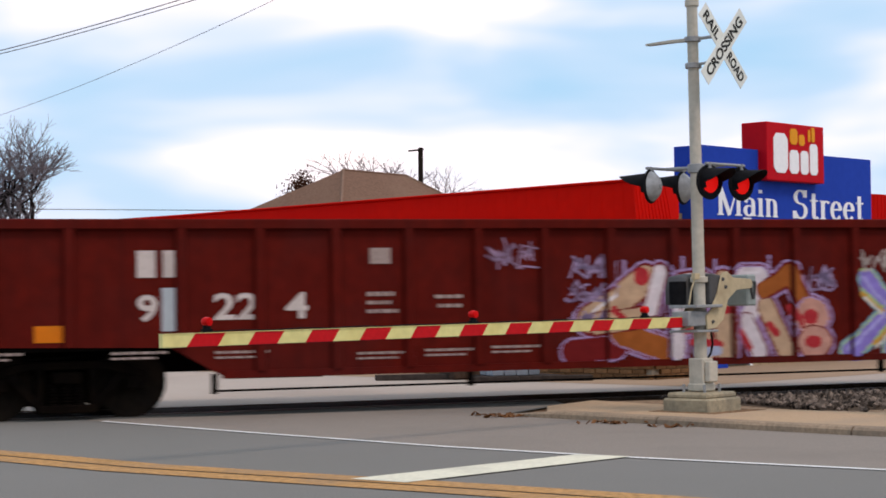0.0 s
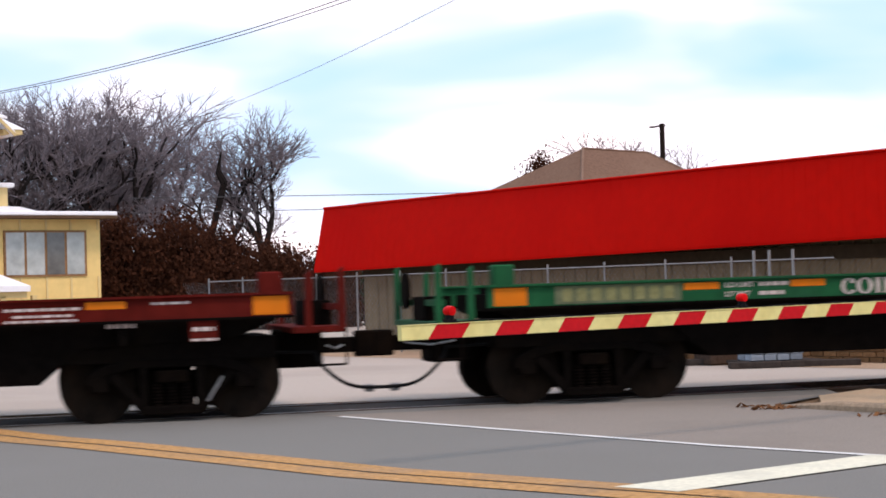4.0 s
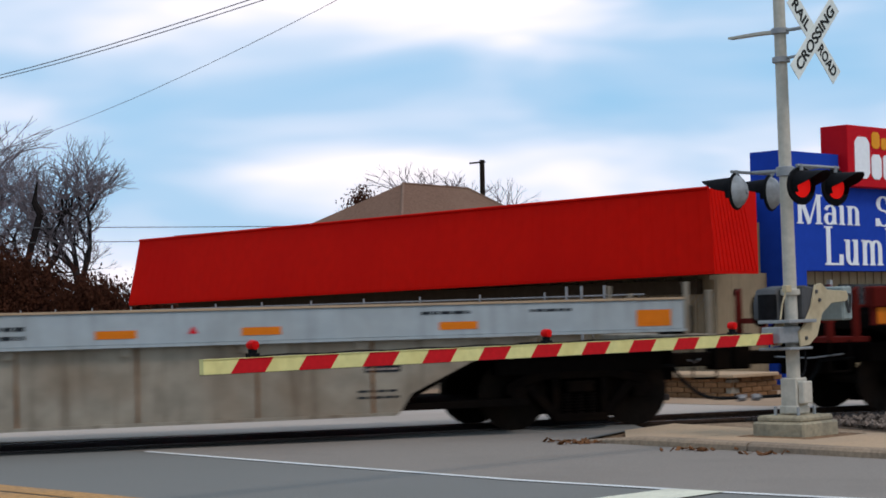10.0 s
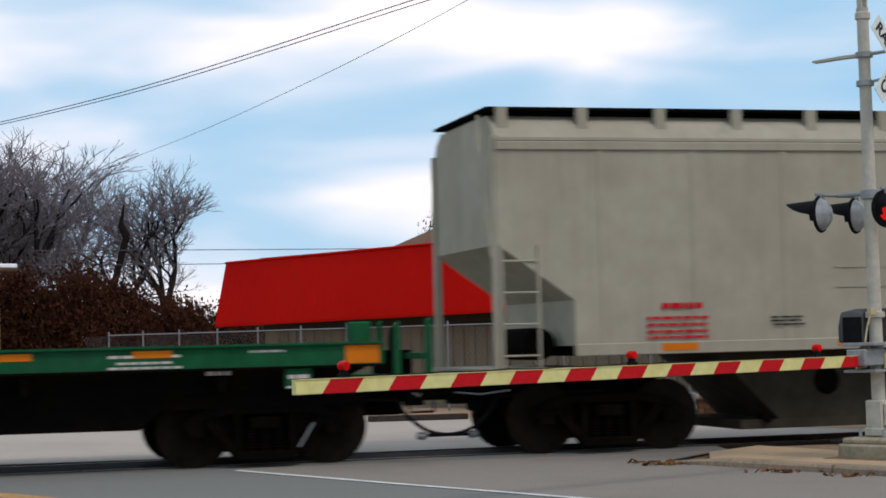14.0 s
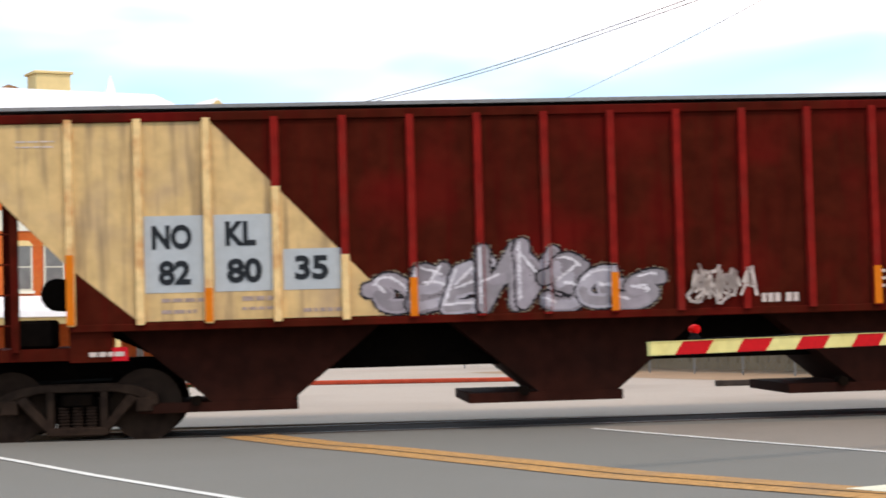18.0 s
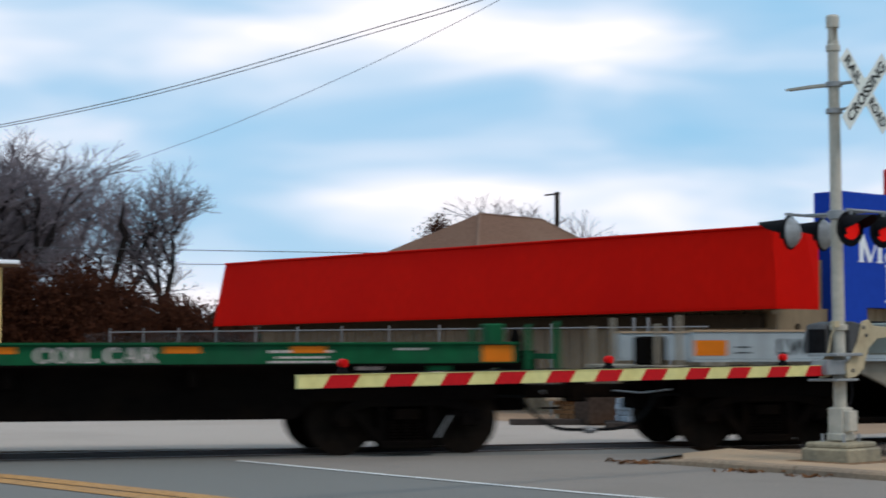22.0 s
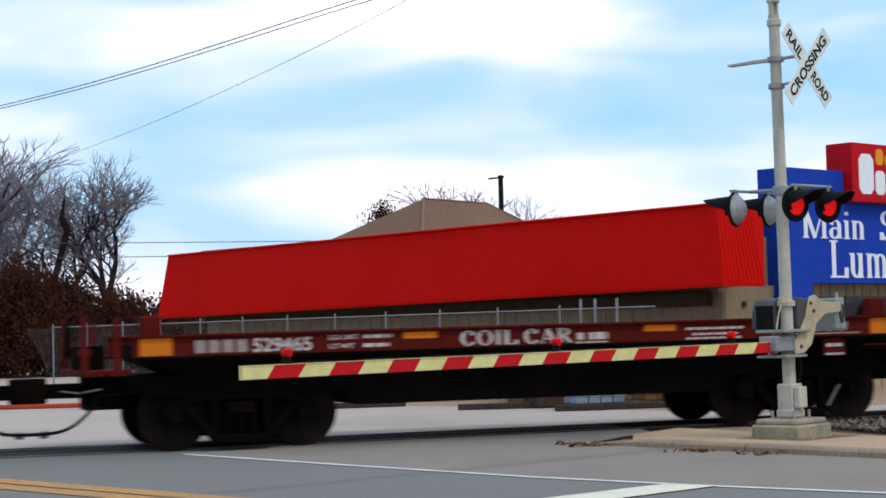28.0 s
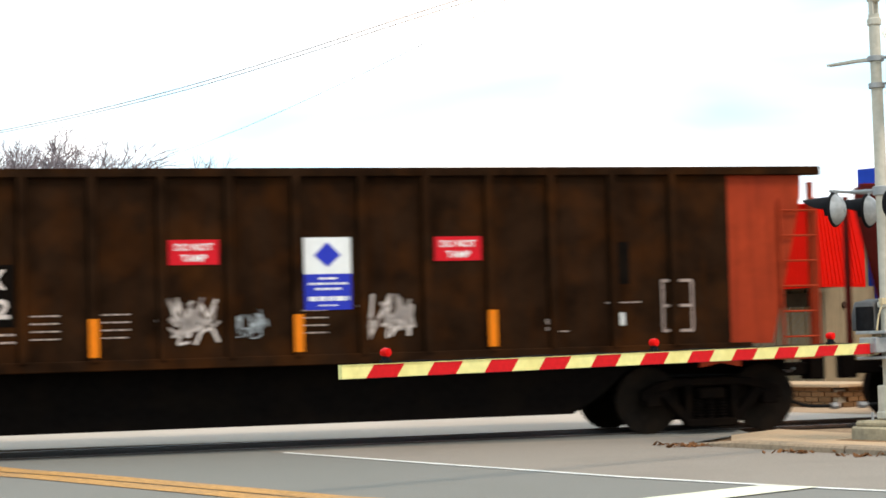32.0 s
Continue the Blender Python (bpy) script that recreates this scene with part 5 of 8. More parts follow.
# strokes of wild letter forms in a box of 1 by 1
FORMS = [
    [arc(0.55, 0.72, 0.36, 0.22, 30, 250), arc(0.45, 0.28, 0.40, 0.25, 80, -160), [(0.02, 0.1), (0.25, 0.05)]],
    [[(0.12, 0.0), (0.22, 1.0)], arc(0.35, 0.74, 0.42, 0.24, 110, -100), [(0.38, 0.5), (0.72, 0.22), (1.0, 0.0)]],
    [[(0.12, 0.02), (0.18, 0.98)], arc(0.3, 0.74, 0.44, 0.22, 100, -90), arc(0.3, 0.27, 0.56, 0.26, 90, -100)],
    [[(0.05, 1.0), (0.42, 0.5), (0.95, 1.05)], [(0.42, 0.5), (0.40, 0.0)], [(0.25, 0.02), (0.6, 0.0)]],
    [arc(0.5, 0.48, 0.42, 0.44, 0, 360, 15)],
    [[(0.15, 0.0), (0.15, 0.95), (0.8, 1.0)], [(0.2, 0.5), (0.72, 0.52)], [(0.15, 0.05), (0.95, 0.0)]],
    [[(0.1, 0.0), (0.48, 1.0), (0.85, 0.0)], [(0.25, 0.35), (0.75, 0.38)]],
    [[(0.1, 1.0), (0.15, 0.0), (0.85, 0.95), (0.9, 0.0)]],
    [[(0.05, 0.0), (0.95, 1.0)], [(0.1, 0.95), (0.9, 0.05)]],
    [arc(0.5, 0.5, 0.42, 0.48, 60, 320), [(0.55, 0.42), (0.95, 0.42), (0.9, 0.1)]],
]


def piece(car, x0, x1, z0, z1, forms, fills, edge, shine, halo, depth, seed, rise=0.0, fat=0.21):
    """A lettered graffiti piece: haze, outline, filled strokes in several colours and highlights."""
    r = random.Random(seed)
    n = len(forms)
    step = (x1 - x0) / n
    w = step * fat
    letters = []
    for i, form in enumerate(forms):
        h1 = z1 - r.uniform(0, 0.16) * (z1 - z0) - rise * abs(i - (n - 1) / 2) / n
        h0 = z0 + r.uniform(0, 0.08) * (z1 - z0)
        a, lean = x0 + step * i + r.uniform(-0.08, 0.05) * step, r.uniform(-0.05, 0.16)
        k = step * r.uniform(1.15, 1.4)
        wild = []
        for s in FORMS[form % len(FORMS)]:
            ph, am = r.uniform(0, 6), r.uniform(0.05, 0.12)
            wild.append([(a + (p + am * math.sin(ph + 5 * q)) * k + lean * q * (h1 - h0), h0 + min(1.08, max(0.02, q + am * math.sin(ph + 4 * p))) * (h1 - h0)) for p, q in s])
        tail = r.uniform(0.3, 0.8)
        wild.append([(a + tail * k, h0 + 0.5 * (h1 - h0)), (a + (tail + r.uniform(-0.5, 0.5)) * k, h0 + r.uniform(0.0, 1.0) * (h1 - h0)), (a + (tail + r.uniform(-0.5, 0.7)) * k, h0 + r.uniform(0.0, 1.05) * (h1 - h0))])
        letters.append(wild)
    layers = [(halo, [(s, w * 1.25) for L in letters for s in L], True)]
    for i, L in enumerate(letters):
        f = fills[i % len(fills)]
        g = fills[(i + 1) % len(fills)]
        layers.append((edge, [(s, w * 1.28) for s in L], False))
        layers.append((f, [(s, w) for s in L], False))
        layers.append((g, [([(x, z) for x, z in s[len(s) // 2:]] if len(s) > 3 else s[:1] + [((s[0][0] + s[1][0]) / 2, (s[0][1] + s[1][1]) / 2)], w * 0.62) for s in L], False))
        layers.append((shine, [([(x - w * 0.45, z + w * 0.45) for x, z in s[: max(2, len(s) // 2)]], w * 0.16) for s in L], False))
    return paintwork(car, x0 - 0.35, x1 + 0.45, z0 - 0.05, z1 + 0.2, layers, depth, seed=seed)


def scrawl(car, x0, x1, z0, z1, material, seed, strokes=9, y=NEAR, w=0.022):
    """A quick looping tag in thin strokes."""
    r = random.Random(seed)
    n = max(2, int((x1 - x0) / (0.55 * (z1 - z0) + 0.05)))
    step = (x1 - x0) / n
    lines = []
    for i in range(n):
        lean = r.uniform(0.0, 0.3) * step
        for s in FORMS[r.randrange(len(FORMS))]:
            am, ph = r.uniform(0.1, 0.3), r.uniform(0, 6)
            lines.append([(x0 + step * (i + p * 1.1 + am * math.sin(ph + 7 * q)) + lean * q, z0 + (z1 - z0) * (q * r.uniform(0.7, 1.25) + 0.2 * am * math.sin(ph + 9 * p))) for p, q in s])
    for _ in range(strokes):
        cx, cz = r.uniform(x0, x1), z0 + (z1 - z0) * r.uniform(0.15, 0.6)
        a = r.uniform(0.3, 2.9)
        k = (z1 - z0) * r.uniform(0.3, 0.75)
        lines.append([(cx, cz), (cx + 0.6 * k * math.cos(a), cz + k * math.sin(a)), (cx + r.uniform(-0.1, 0.1), cz + r.uniform(-0.2, 0.1) * k)])
    s = Shape()
    for pts in lines:
        for p, q in zip(pts, pts[1:]):
            p, q = Vector(p), Vector(q)
            if (q - p).length < 1e-4:
                continue
            d = (q - p).normalized() * w * 0.5
            e = Vector((-d.y, d.x)) * r.uniform(0.7, 1.2)
            s.add([(a.x, y - 0.006, a.y) for a in (p - d + e, p - d - e, q + d - e, q + d + e)], [(0, 1, 2, 3)])
    ob = part("spray_tag", s, material, car, smooth=False)
    tagged(ob, kind="stuff")


def car_root(name, label, category, x, group):
    ob = thing(name, label, category, TRACK @ pose(x, 0.7175, 0), group)
    MOVING.append((ob, x))
    return ob


MOVING = []


def burner(car, skin):
    """Round cream and white letters with dark red edges and a lavender surround."""
    cream, white, red = (0.50, 0.33, 0.21), (0.62, 0.55, 0.57), (0.42, 0.03, 0.035)
    orange, pink, maroon = (0.32, 0.09, 0.02), (0.52, 0.26, 0.20), (0.16, 0.012, 0.012)
    letters = [
        (maroon, [(-1.65, 0.72), (-0.95, 0.78)], 0.13), (orange, [(-0.90, 0.98), (-0.15, 0.72)], 0.17),
        (cream, [(-1.35, 1.18), (-0.95, 1.42), (-0.45, 1.76)], 0.20), (cream, [(-1.25, 1.12), (-0.45, 1.20)], 0.15), (white, [(-0.38, 1.32), (-0.22, 1.86)], 0.11),
        (white, [(0.04, 0.66), (0.08, 1.58)], 0.12), (white, [(0.10, 1.70), (0.48, 1.74), (0.56, 1.50), (0.25, 1.30)], 0.12), (cream, [(0.36, 1.24), (0.55, 0.66)], 0.13),
        (cream, [(0.82, 1.72), (0.84, 0.66)], 0.15), (white, [(1.15, 1.78), (1.45, 1.78), (1.36, 1.36), (1.20, 1.10)], 0.14), (white, [(1.20, 1.10), (1.42, 0.66)], 0.13),
        (cream, [(1.55, 1.32), (1.88, 0.66)], 0.14), (orange, [(1.52, 1.58), (1.82, 1.72), (1.95, 1.84), (2.22, 1.34)], 0.12),
        (pink, arc(2.32, 1.16, 0.20, 0.17, 0, 360), 0.12), (pink, arc(2.36, 0.78, 0.20, 0.12, 0, 360), 0.12)]
    accents = [[(-1.0, 1.32), (-0.75, 1.12), (-0.45, 1.10)], arc(-0.52, 1.80, 0.07, 0.08, 0, 360), [(0.22, 1.55), (0.36, 1.58), (0.38, 1.46)], [(0.20, 0.98), (0.30, 1.12)], [(0.70, 1.30), (0.92, 1.28)], [(1.05, 1.50), (1.22, 1.46)],
               [(1.10, 0.95), (1.25, 0.72)], [(0.30, 0.82), (0.75, 0.78)], [(1.60, 1.05), (1.72, 0.92)], arc(2.32, 1.16, 0.08, 0.06, 0, 360), arc(2.36, 0.78, 0.09, 0.04, 0, 360), [(1.95, 1.30), (2.15, 1.05)]]
    shine = [[(-1.30, 1.30), (-0.95, 1.55)], [(-0.30, 1.65), (-0.24, 1.84)], [(0.02, 1.15), (0.03, 1.50)], [(0.76, 1.50), (0.76, 1.68)], [(1.20, 1.84), (1.42, 1.84)]]
    drips = [([(-0.80, 1.80), (-0.80, 2.02)], 0.025), ([(0.16, 1.80), (0.16, 2.08)], 0.025), ([(0.70, 1.80), (0.70, 2.03)], 0.022), ([(1.62, 1.80), (1.62, 2.08)], 0.025)]
    layers = [((0.36, 0.26, 0.46), [(p, w + 0.075) for _, p, w in letters] + drips, False), (maroon, [(p, w + 0.042) for _, p, w in letters], False)]
    for k, (col, p, w) in enumerate(letters):
        layers += [((0.36, 0.26, 0.46) if k % 4 == 1 else maroon, [(p, w + 0.022)], False), (col, [(p, w)], False)]
    layers += [(red, [(p, 0.058) for p in accents], False), ((0.70, 0.66, 0.68), [(p, 0.022) for p in shine], False), ((0.34, 0.38, 0.50), [([(0.38, 0.66), (0.72, 0.68)], 0.07)], False)]
    return paintwork(car, -1.95, 2.75, 0.56, 2.12, layers, skin, seed=21)


def angular(car, skin):
    """Pointed violet and blue letters edged in yellow-green."""
    violet, blue, teal, lime, gold = (0.24, 0.18, 0.52), (0.02, 0.10, 0.46), (0.02, 0.20, 0.20), (0.34, 0.46, 0.20), (0.56, 0.30, 0.06)
    letters = [
        (violet, [(3.32, 1.72), (3.50, 1.48), (3.85, 1.20)], 0.15), (violet, [(3.80, 1.25), (3.45, 0.95), (3.00, 0.62)], 0.14), (violet, [(4.28, 1.58), (3.95, 1.20), (3.78, 0.64)], 0.16),
        (teal, [(4.48, 1.42), (4.80, 1.42), (4.72, 1.18)], 0.14), (blue, [(5.08, 1.64), (4.80, 1.46)], 0.09), (blue, [(4.55, 1.20), (4.40, 0.66)], 0.12), (blue, [(4.68, 1.10), (4.98, 0.64)], 0.14),
        (violet, [(5.36, 1.66), (5.28, 0.64)], 0.14), (violet, [(5.62, 1.62), (5.72, 1.30), (5.52, 0.64)], 0.13), (violet, [(6.12, 1.36), (5.92, 0.64)], 0.15),
        (violet, [(6.92, 1.54), (6.38, 1.26)], 0.12), (violet, [(6.40, 1.25), (6.78, 0.64)], 0.17), (violet, [(6.42, 1.40), (6.34, 0.64)], 0.12)]
    stripes = [[(3.25, 1.50), (3.60, 1.22)], [(3.90, 0.95), (4.10, 1.50)], [(4.42, 1.32), (4.60, 1.02), (4.58, 0.70)], [(5.12, 0.72), (5.20, 1.20)], [(5.45, 1.30), (5.60, 0.75)], [(5.75, 1.45), (6.05, 1.42)], [(6.55, 1.22), (6.95, 1.44)], [(6.20, 1.05), (6.45, 0.74)], [(3.45, 0.74), (3.75, 1.02)]]
    layers = [((0.16, 0.36, 0.44), [(p, w + 0.06) for _, p, w in letters[:7]], False), ((0.04, 0.14, 0.50), [(p, w + 0.06) for _, p, w in letters[7:]], False)]
    for k, (col, p, w) in enumerate(letters):
        layers += [(lime if k < 9 else (0.10, 0.20, 0.56), [(p, w + 0.03)], False), (col, [(p, w)], False)]
    layers += [(gold, [(p, 0.05) for p in stripes], False), (lime, [([(x, z + 0.055) for x, z in p], 0.022) for p in stripes], False), ((0.60, 0.56, 0.50), [([(x + 0.03, z - 0.07) for x, z in p], 0.024) for p in stripes], False)]
    layers.append(((0.36, 0.32, 0.62), [([(x - 0.05, z + 0.03) for x, z in p], 0.03) for _, p, w in letters if w > 0.13], False))
    return paintwork(car, 2.80, 7.15, 0.54, 1.90, layers, skin, seed=33)


def gondola(x):
    car = car_root("gondola_car", "long oxide-red ribbed steel gondola car with graffiti", "freight car", x, "freight train")
    truck(car, -8.83), truck(car, 8.83)
    m, L = M["oxide"], 10.33
    low = [(-L, 0.98), (-7.5, 0.92), (-6.8, 0.52), (6.8, 0.50), (7.5, 0.92), (L, 0.98)]
    for y in (-1, 1):
        w = part("side", Shape().prism(low + [(L, 2.58), (-L, 2.58)], y * 1.43 - 0.02, y * 1.43 + 0.02, "y"), m, car, "ribbed oxide-red side sheet")
        part("top_chord", Shape().box(-L, L, y * 1.46 - 0.07, y * 1.46 + 0.07, 2.50, 2.64), m, w, bevel=0.015)
        part("side_sill", Shape().prism([(-6.8, 0.49), (6.8, 0.47), (6.8, 0.57), (-6.8, 0.59)], y * 1.45 - 0.06, y * 1.45 + 0.06, "y"), m, w)
        for k in [0] + [sg * o for sg in (-1, 1) for o in (1.03, 2.07, 3.10, 4.14, 5.20, 6.28, 7.36, 8.85)]:
            z0 = 0.58 if abs(k) < 6.6 else 0.95
            part("rib", Shape().prism([(k - 0.09, y * 1.44), (k + 0.09, y * 1.44), (k + 0.055, y * 1.44 + y * 0.09), (k - 0.055, y * 1.44 + y * 0.09)], z0, 2.52, "z"), m, w, smooth=False)
    for sx in (-1, 1):
        part("end_wall", Shape().box(sx * L - 0.05, sx * L + 0.05, -1.45, 1.45, 0.95, 2.60), m, car)
        part("end_sill", Shape().box(min(sx * L, sx * (L + 0.12)), max(sx * L, sx * (L + 0.12)), -1.45, 1.45, 0.75, 1.05), m, car)
        coupler(car, sx * (L + 0.05), sx)
        grab_irons(car, sx * (L - 0.35), 1.0, 2.4, 5, m)
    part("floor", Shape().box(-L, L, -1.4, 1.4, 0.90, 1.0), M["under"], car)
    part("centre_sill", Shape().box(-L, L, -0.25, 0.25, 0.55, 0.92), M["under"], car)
    for k in (-6.9, -3.2, 0.4, 3.6, 6.6):
        part("hanger", Shape().box(k - 0.04, k + 0.04, -1.40, -1.34, 0.28, 0.55), M["under"], car)
    part("brake_rod", Shape().tube((-6.9, -1.37, 0.32), (6.6, -1.37, 0.32), 0.016, n=5), M["under"], car)
    y = -1.4525
    # initials of the owner as plain shapes, then the number
    plate("owner_mark", car, -7.95, -7.70, 1.86, 2.22, M["stencil"], y=y)
    plate("owner_mark", car, -7.60, -7.36, 1.86, 2.22, M["stencil"], y=y)
    lettering("number", "9", 0.27, 0.36, M["stencil"], car, pose(-7.95, y, 1.27))
    plate("paint_patch", car, -7.62, -7.30, 1.14, 1.72, M["pale_patch"], y=y)
    lettering("number", "22", 0.62, 0.36, M["stencil"], car, pose(-6.92, y, 1.28))
    lettering("number", "4", 0.32, 0.36, M["stencil"], car, pose(-5.92, y, 1.28))
    plate("reflector", car, -9.30, -8.82, 1.02, 1.24, M["reflector"], y=y)
    plate("reflector", car, 8.55, 9.05, 1.02, 1.24, M["reflector"], y=y)
    for x0, zz in ((-10.2, 0.88), (-8.3, 0.86), (-6.9, 0.84), (-4.9, 0.78), (-3.9, 0.80), (-2.9, 0.82), (8.4, 0.92)):
        small_print(car, [(x0, x0 + 0.75, zz, 0.035), (x0, x0 + 0.6, zz - 0.07, 0.03)], M["stencil_dim"], y, seed=int(x0 * 7))
    small_print(car, [(-4.75, -4.35, 1.60, 0.06), (-4.75, -4.4, 1.48, 0.05), (-4.75, -4.3, 1.36, 0.05), (-3.75, -3.3, 1.55, 0.05), (-3.70, -3.35, 1.42, 0.05), (7.7, 8.2, 1.70, 0.05), (7.7, 8.2, 1.56, 0.05), (7.7, 8.2, 1.42, 0.05)], M["stencil_dim"], y, seed=3)
    plate("stencil_frame", car, -4.70, -4.40, 2.02, 2.24, M["stencil_dim"], y=y)
    scrawl(car, -2.85, -2.2, 1.95, 2.30, paint((0.36, 0.24, 0.36)), 4, 12, y, 0.03)

    def skin(k):
        near = min(abs(k - q) for q in [0] + [sg * o for sg in (-1, 1) for o in (1.03, 2.07, 3.10, 4.14, 5.20, 6.28, 7.36, 8.85)])
        return -1.536 if near < 0.062 else -1.454

    burner(car, skin)
    angular(car, skin)
    for k, (a, b) in enumerate(((-1.7, -1.0), (-1.72, -0.95), (-1.7, -1.1), (2.3, 2.75))):
        scrawl(car, a, b, (1.80, 1.45, 1.05, 1.55)[k], (2.05, 1.70, 1.30, 1.9)[k], paint((0.40, 0.30, 0.48)), 140 + k, 9, y, 0.035)
    for a, b in ((3.2, 4.0), (4.25, 4.6), (5.7, 6.1)):
        scrawl(car, a, b, 1.85, 2.12, M["stencil"], int(a * 10), 9, y, 0.03)
    plate("data_frame", car, 7.68, 8.06, 1.16, 1.50, M["stencil_dim"], y=y)
    for a in (7.71, 7.90):
        plate("data_plate", car, a, a + 0.13, 1.20, 1.46, M["stencil_black"], y=y - 0.006)
    # shield emblem as plain shapes
    emb = part("emblem", Shape().prism([(6.46, 2.02), (6.50, 1.72), (6.60, 1.62), (6.76, 1.58), (6.92, 1.62), (7.02, 1.72), (7.06, 2.02), (7.02, 2.18), (6.92, 2.21), (6.76, 2.18), (6.60, 2.21), (6.50, 2.18)], y - 0.006, y + 0.002, "y"), paint((0.42, 0.20, 0.20)), car, "faded shield emblem", smooth=False)
    part("emblem_field", Shape().prism([(6.49, 1.90), (6.52, 1.74), (6.62, 1.65), (6.76, 1.61), (6.90, 1.65), (7.0, 1.74), (7.03, 1.90)], y - 0.009, y - 0.005, "y"), paint((0.42, 0.07, 0.08)), emb, smooth=False)
    part("emblem_field", Shape().prism([(6.49, 1.92), (7.03, 1.92), (7.02, 2.05), (6.98, 2.16), (6.76, 2.14), (6.54, 2.16), (6.50, 2.05)], y - 0.009, y - 0.005, "y"), M["blue_tag"], emb, smooth=False)
    for zz in (1.97, 2.06):
        part("emblem_bar", Shape().box(6.58, 6.94, y - 0.012, y - 0.008, zz, zz + 0.05), M["stencil"], emb, smooth=False)
    lettering("slogan", "BUILDING", 0.80, 0.11, M["stencil"], car, pose(7.50, y, 1.92))
    lettering("slogan", "AMERICA", 0.76, 0.11, M["stencil"], car, pose(7.52, y, 1.76))
    for k, (a, b) in enumerate(((1.52, 1.68), (1.34, 1.48), (1.14, 1.30), (0.60, 0.78), (0.78, 0.92))):
        scrawl(car, 7.42, 8.25, a, b, M["stencil"], 60 + k, 12, y, 0.03)
    return car


def coil_car(x, paint_, owner, number, label, italic=True, seed=0):
    car = car_root("coil_car", label, "freight car", x, "freight train")
    truck(car, -4.2, 1 if seed % 2 else 0, True), truck(car, 4.2, 1, True)
    L = 5.68
    for y in (-1, 1):
        s = part("side_sill", Shape().prism([(-L, 1.25), (L, 1.25), (L, 1.52), (-L, 1.52)], y * 1.44 - 0.03, y * 1.44 + 0.03, "y"), paint_, car, "painted side sill with stencils")
        part("sill_flange", Shape().box(-L, L, y * 1.44 - 0.08, y * 1.44 + 0.08, 1.515, 1.545), paint_, s)
        part("sill_flange", Shape().box(-L, L, y * 1.44 - 0.08, y * 1.44 + 0.08, 1.225, 1.255), M["under"], s)
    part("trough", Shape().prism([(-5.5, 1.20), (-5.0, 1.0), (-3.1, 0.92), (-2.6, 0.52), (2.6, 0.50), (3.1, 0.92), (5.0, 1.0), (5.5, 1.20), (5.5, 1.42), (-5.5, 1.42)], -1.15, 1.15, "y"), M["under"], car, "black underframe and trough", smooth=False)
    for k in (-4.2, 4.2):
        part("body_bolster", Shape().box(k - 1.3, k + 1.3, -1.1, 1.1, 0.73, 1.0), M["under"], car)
    deck = Shape()
    for i in range(5):
        deck.box(-5.2 + i * 2.1, -3.4 + i * 2.1, -0.95, 0.95, 1.42, 1.50)
    part("deck", deck, M["under"], car)
    for k in (-3.6, -1.2, 1.2, 3.6):
        part("crossbearer", Shape().prism([(k - 0.07, 1.22), (k + 0.07, 1.22), (k + 0.04, 0.95), (k - 0.04, 0.95)], -1.42, 1.42, "y"), M["under"], car)
    for sx in (-1, 1):
        e = part("end_platform", Shape().box(min(sx * L, sx * 6.35), max(sx * L, sx * 6.35), -1.40, 1.40, 1.02, 1.10), paint_, car, "end platform with stake posts", bevel=0.01)
        for px, h, yy in ((5.88, 1.80, -1.36), (6.30, 1.84, -1.36), (5.88, 1.76, 1.36), (6.30, 1.84, 1.36)):
            part("stake_post", Shape().prism([(sx * px - 0.045, 1.05), (sx * px + 0.045, 1.05), (sx * px + 0.03, h), (sx * px - 0.03, h - 0.05)], yy - 0.045, yy + 0.045, "y"), paint_, e, smooth=False)
        part("stake_block", Shape().box(sx * 5.42 - 0.14, sx * 5.42 + 0.14, -1.30, -1.06, 1.5, 1.80), paint_, e, bevel=0.02)
        part("cross_bar", Shape().box(sx * 6.25 - 0.04, sx * 6.25 + 0.04, -1.36, 1.36, 1.30, 1.38), paint_, e)
        part("step", Shape().path([(sx * 6.02, -1.42, 1.06), (sx * 6.02, -1.42, 0.62), (sx * 6.34, -1.42, 0.62), (sx * 6.34, -1.42, 1.06)], 0.016, 5), M["under"], e)
        part("brake_gear", Shape().box(sx * 6.12 - 0.18, sx * 6.12 + 0.18, -0.5, 0.3, 1.1, 1.42).tube((sx * 6.3, 0.6, 1.5), (sx * 6.36, 0.6, 1.5), 0.25, n=14), M["under"], e)
        coupler(car, sx * 6.2, sx)
    y = -1.47
    early, bare = seed in (1, 3), seed == 4
    spots = (-3.03, -1.04, 1.02, 3.16) if early else (-0.72, 1.26, 3.32) if bare else (-2.02, 1.55, 3.40) if owner else (-3.06, -1.58, 0.80, 2.50)
    for a, b, z0, z1 in [(-5.60, -5.17, 1.27, 1.50), (5.18, 5.62, 1.27, 1.50)] + [(k, k + 0.48, 1.40, 1.49) for k in spots]:
        plate("reflector", car, a, b, z0, z1, M["reflector"], y=y)
    if bare:
        for i in range(4):
            plate("owner_mark", car, -4.12 + i * 0.25, -3.93 + i * 0.25, 1.28, 1.49, M["stencil_dim"], y=y)
        lettering("number", number, 1.15, 0.22, M["stencil"], car, pose(-2.92, y - 0.002, 1.275))
        small_print(car, [(-0.30, 0.02, 1.31, 0.05), (0.35, 0.8, 1.44, 0.03), (0.4, 0.8, 1.31, 0.05), (1.85, 2.5, 1.42, 0.03), (2.0, 2.5, 1.33, 0.03), (2.9, 3.15, 1.33, 0.03), (3.9, 4.4, 1.42, 0.03), (3.9, 4.3, 1.33, 0.03)], M["stencil"], y, seed=seed)
    elif owner:
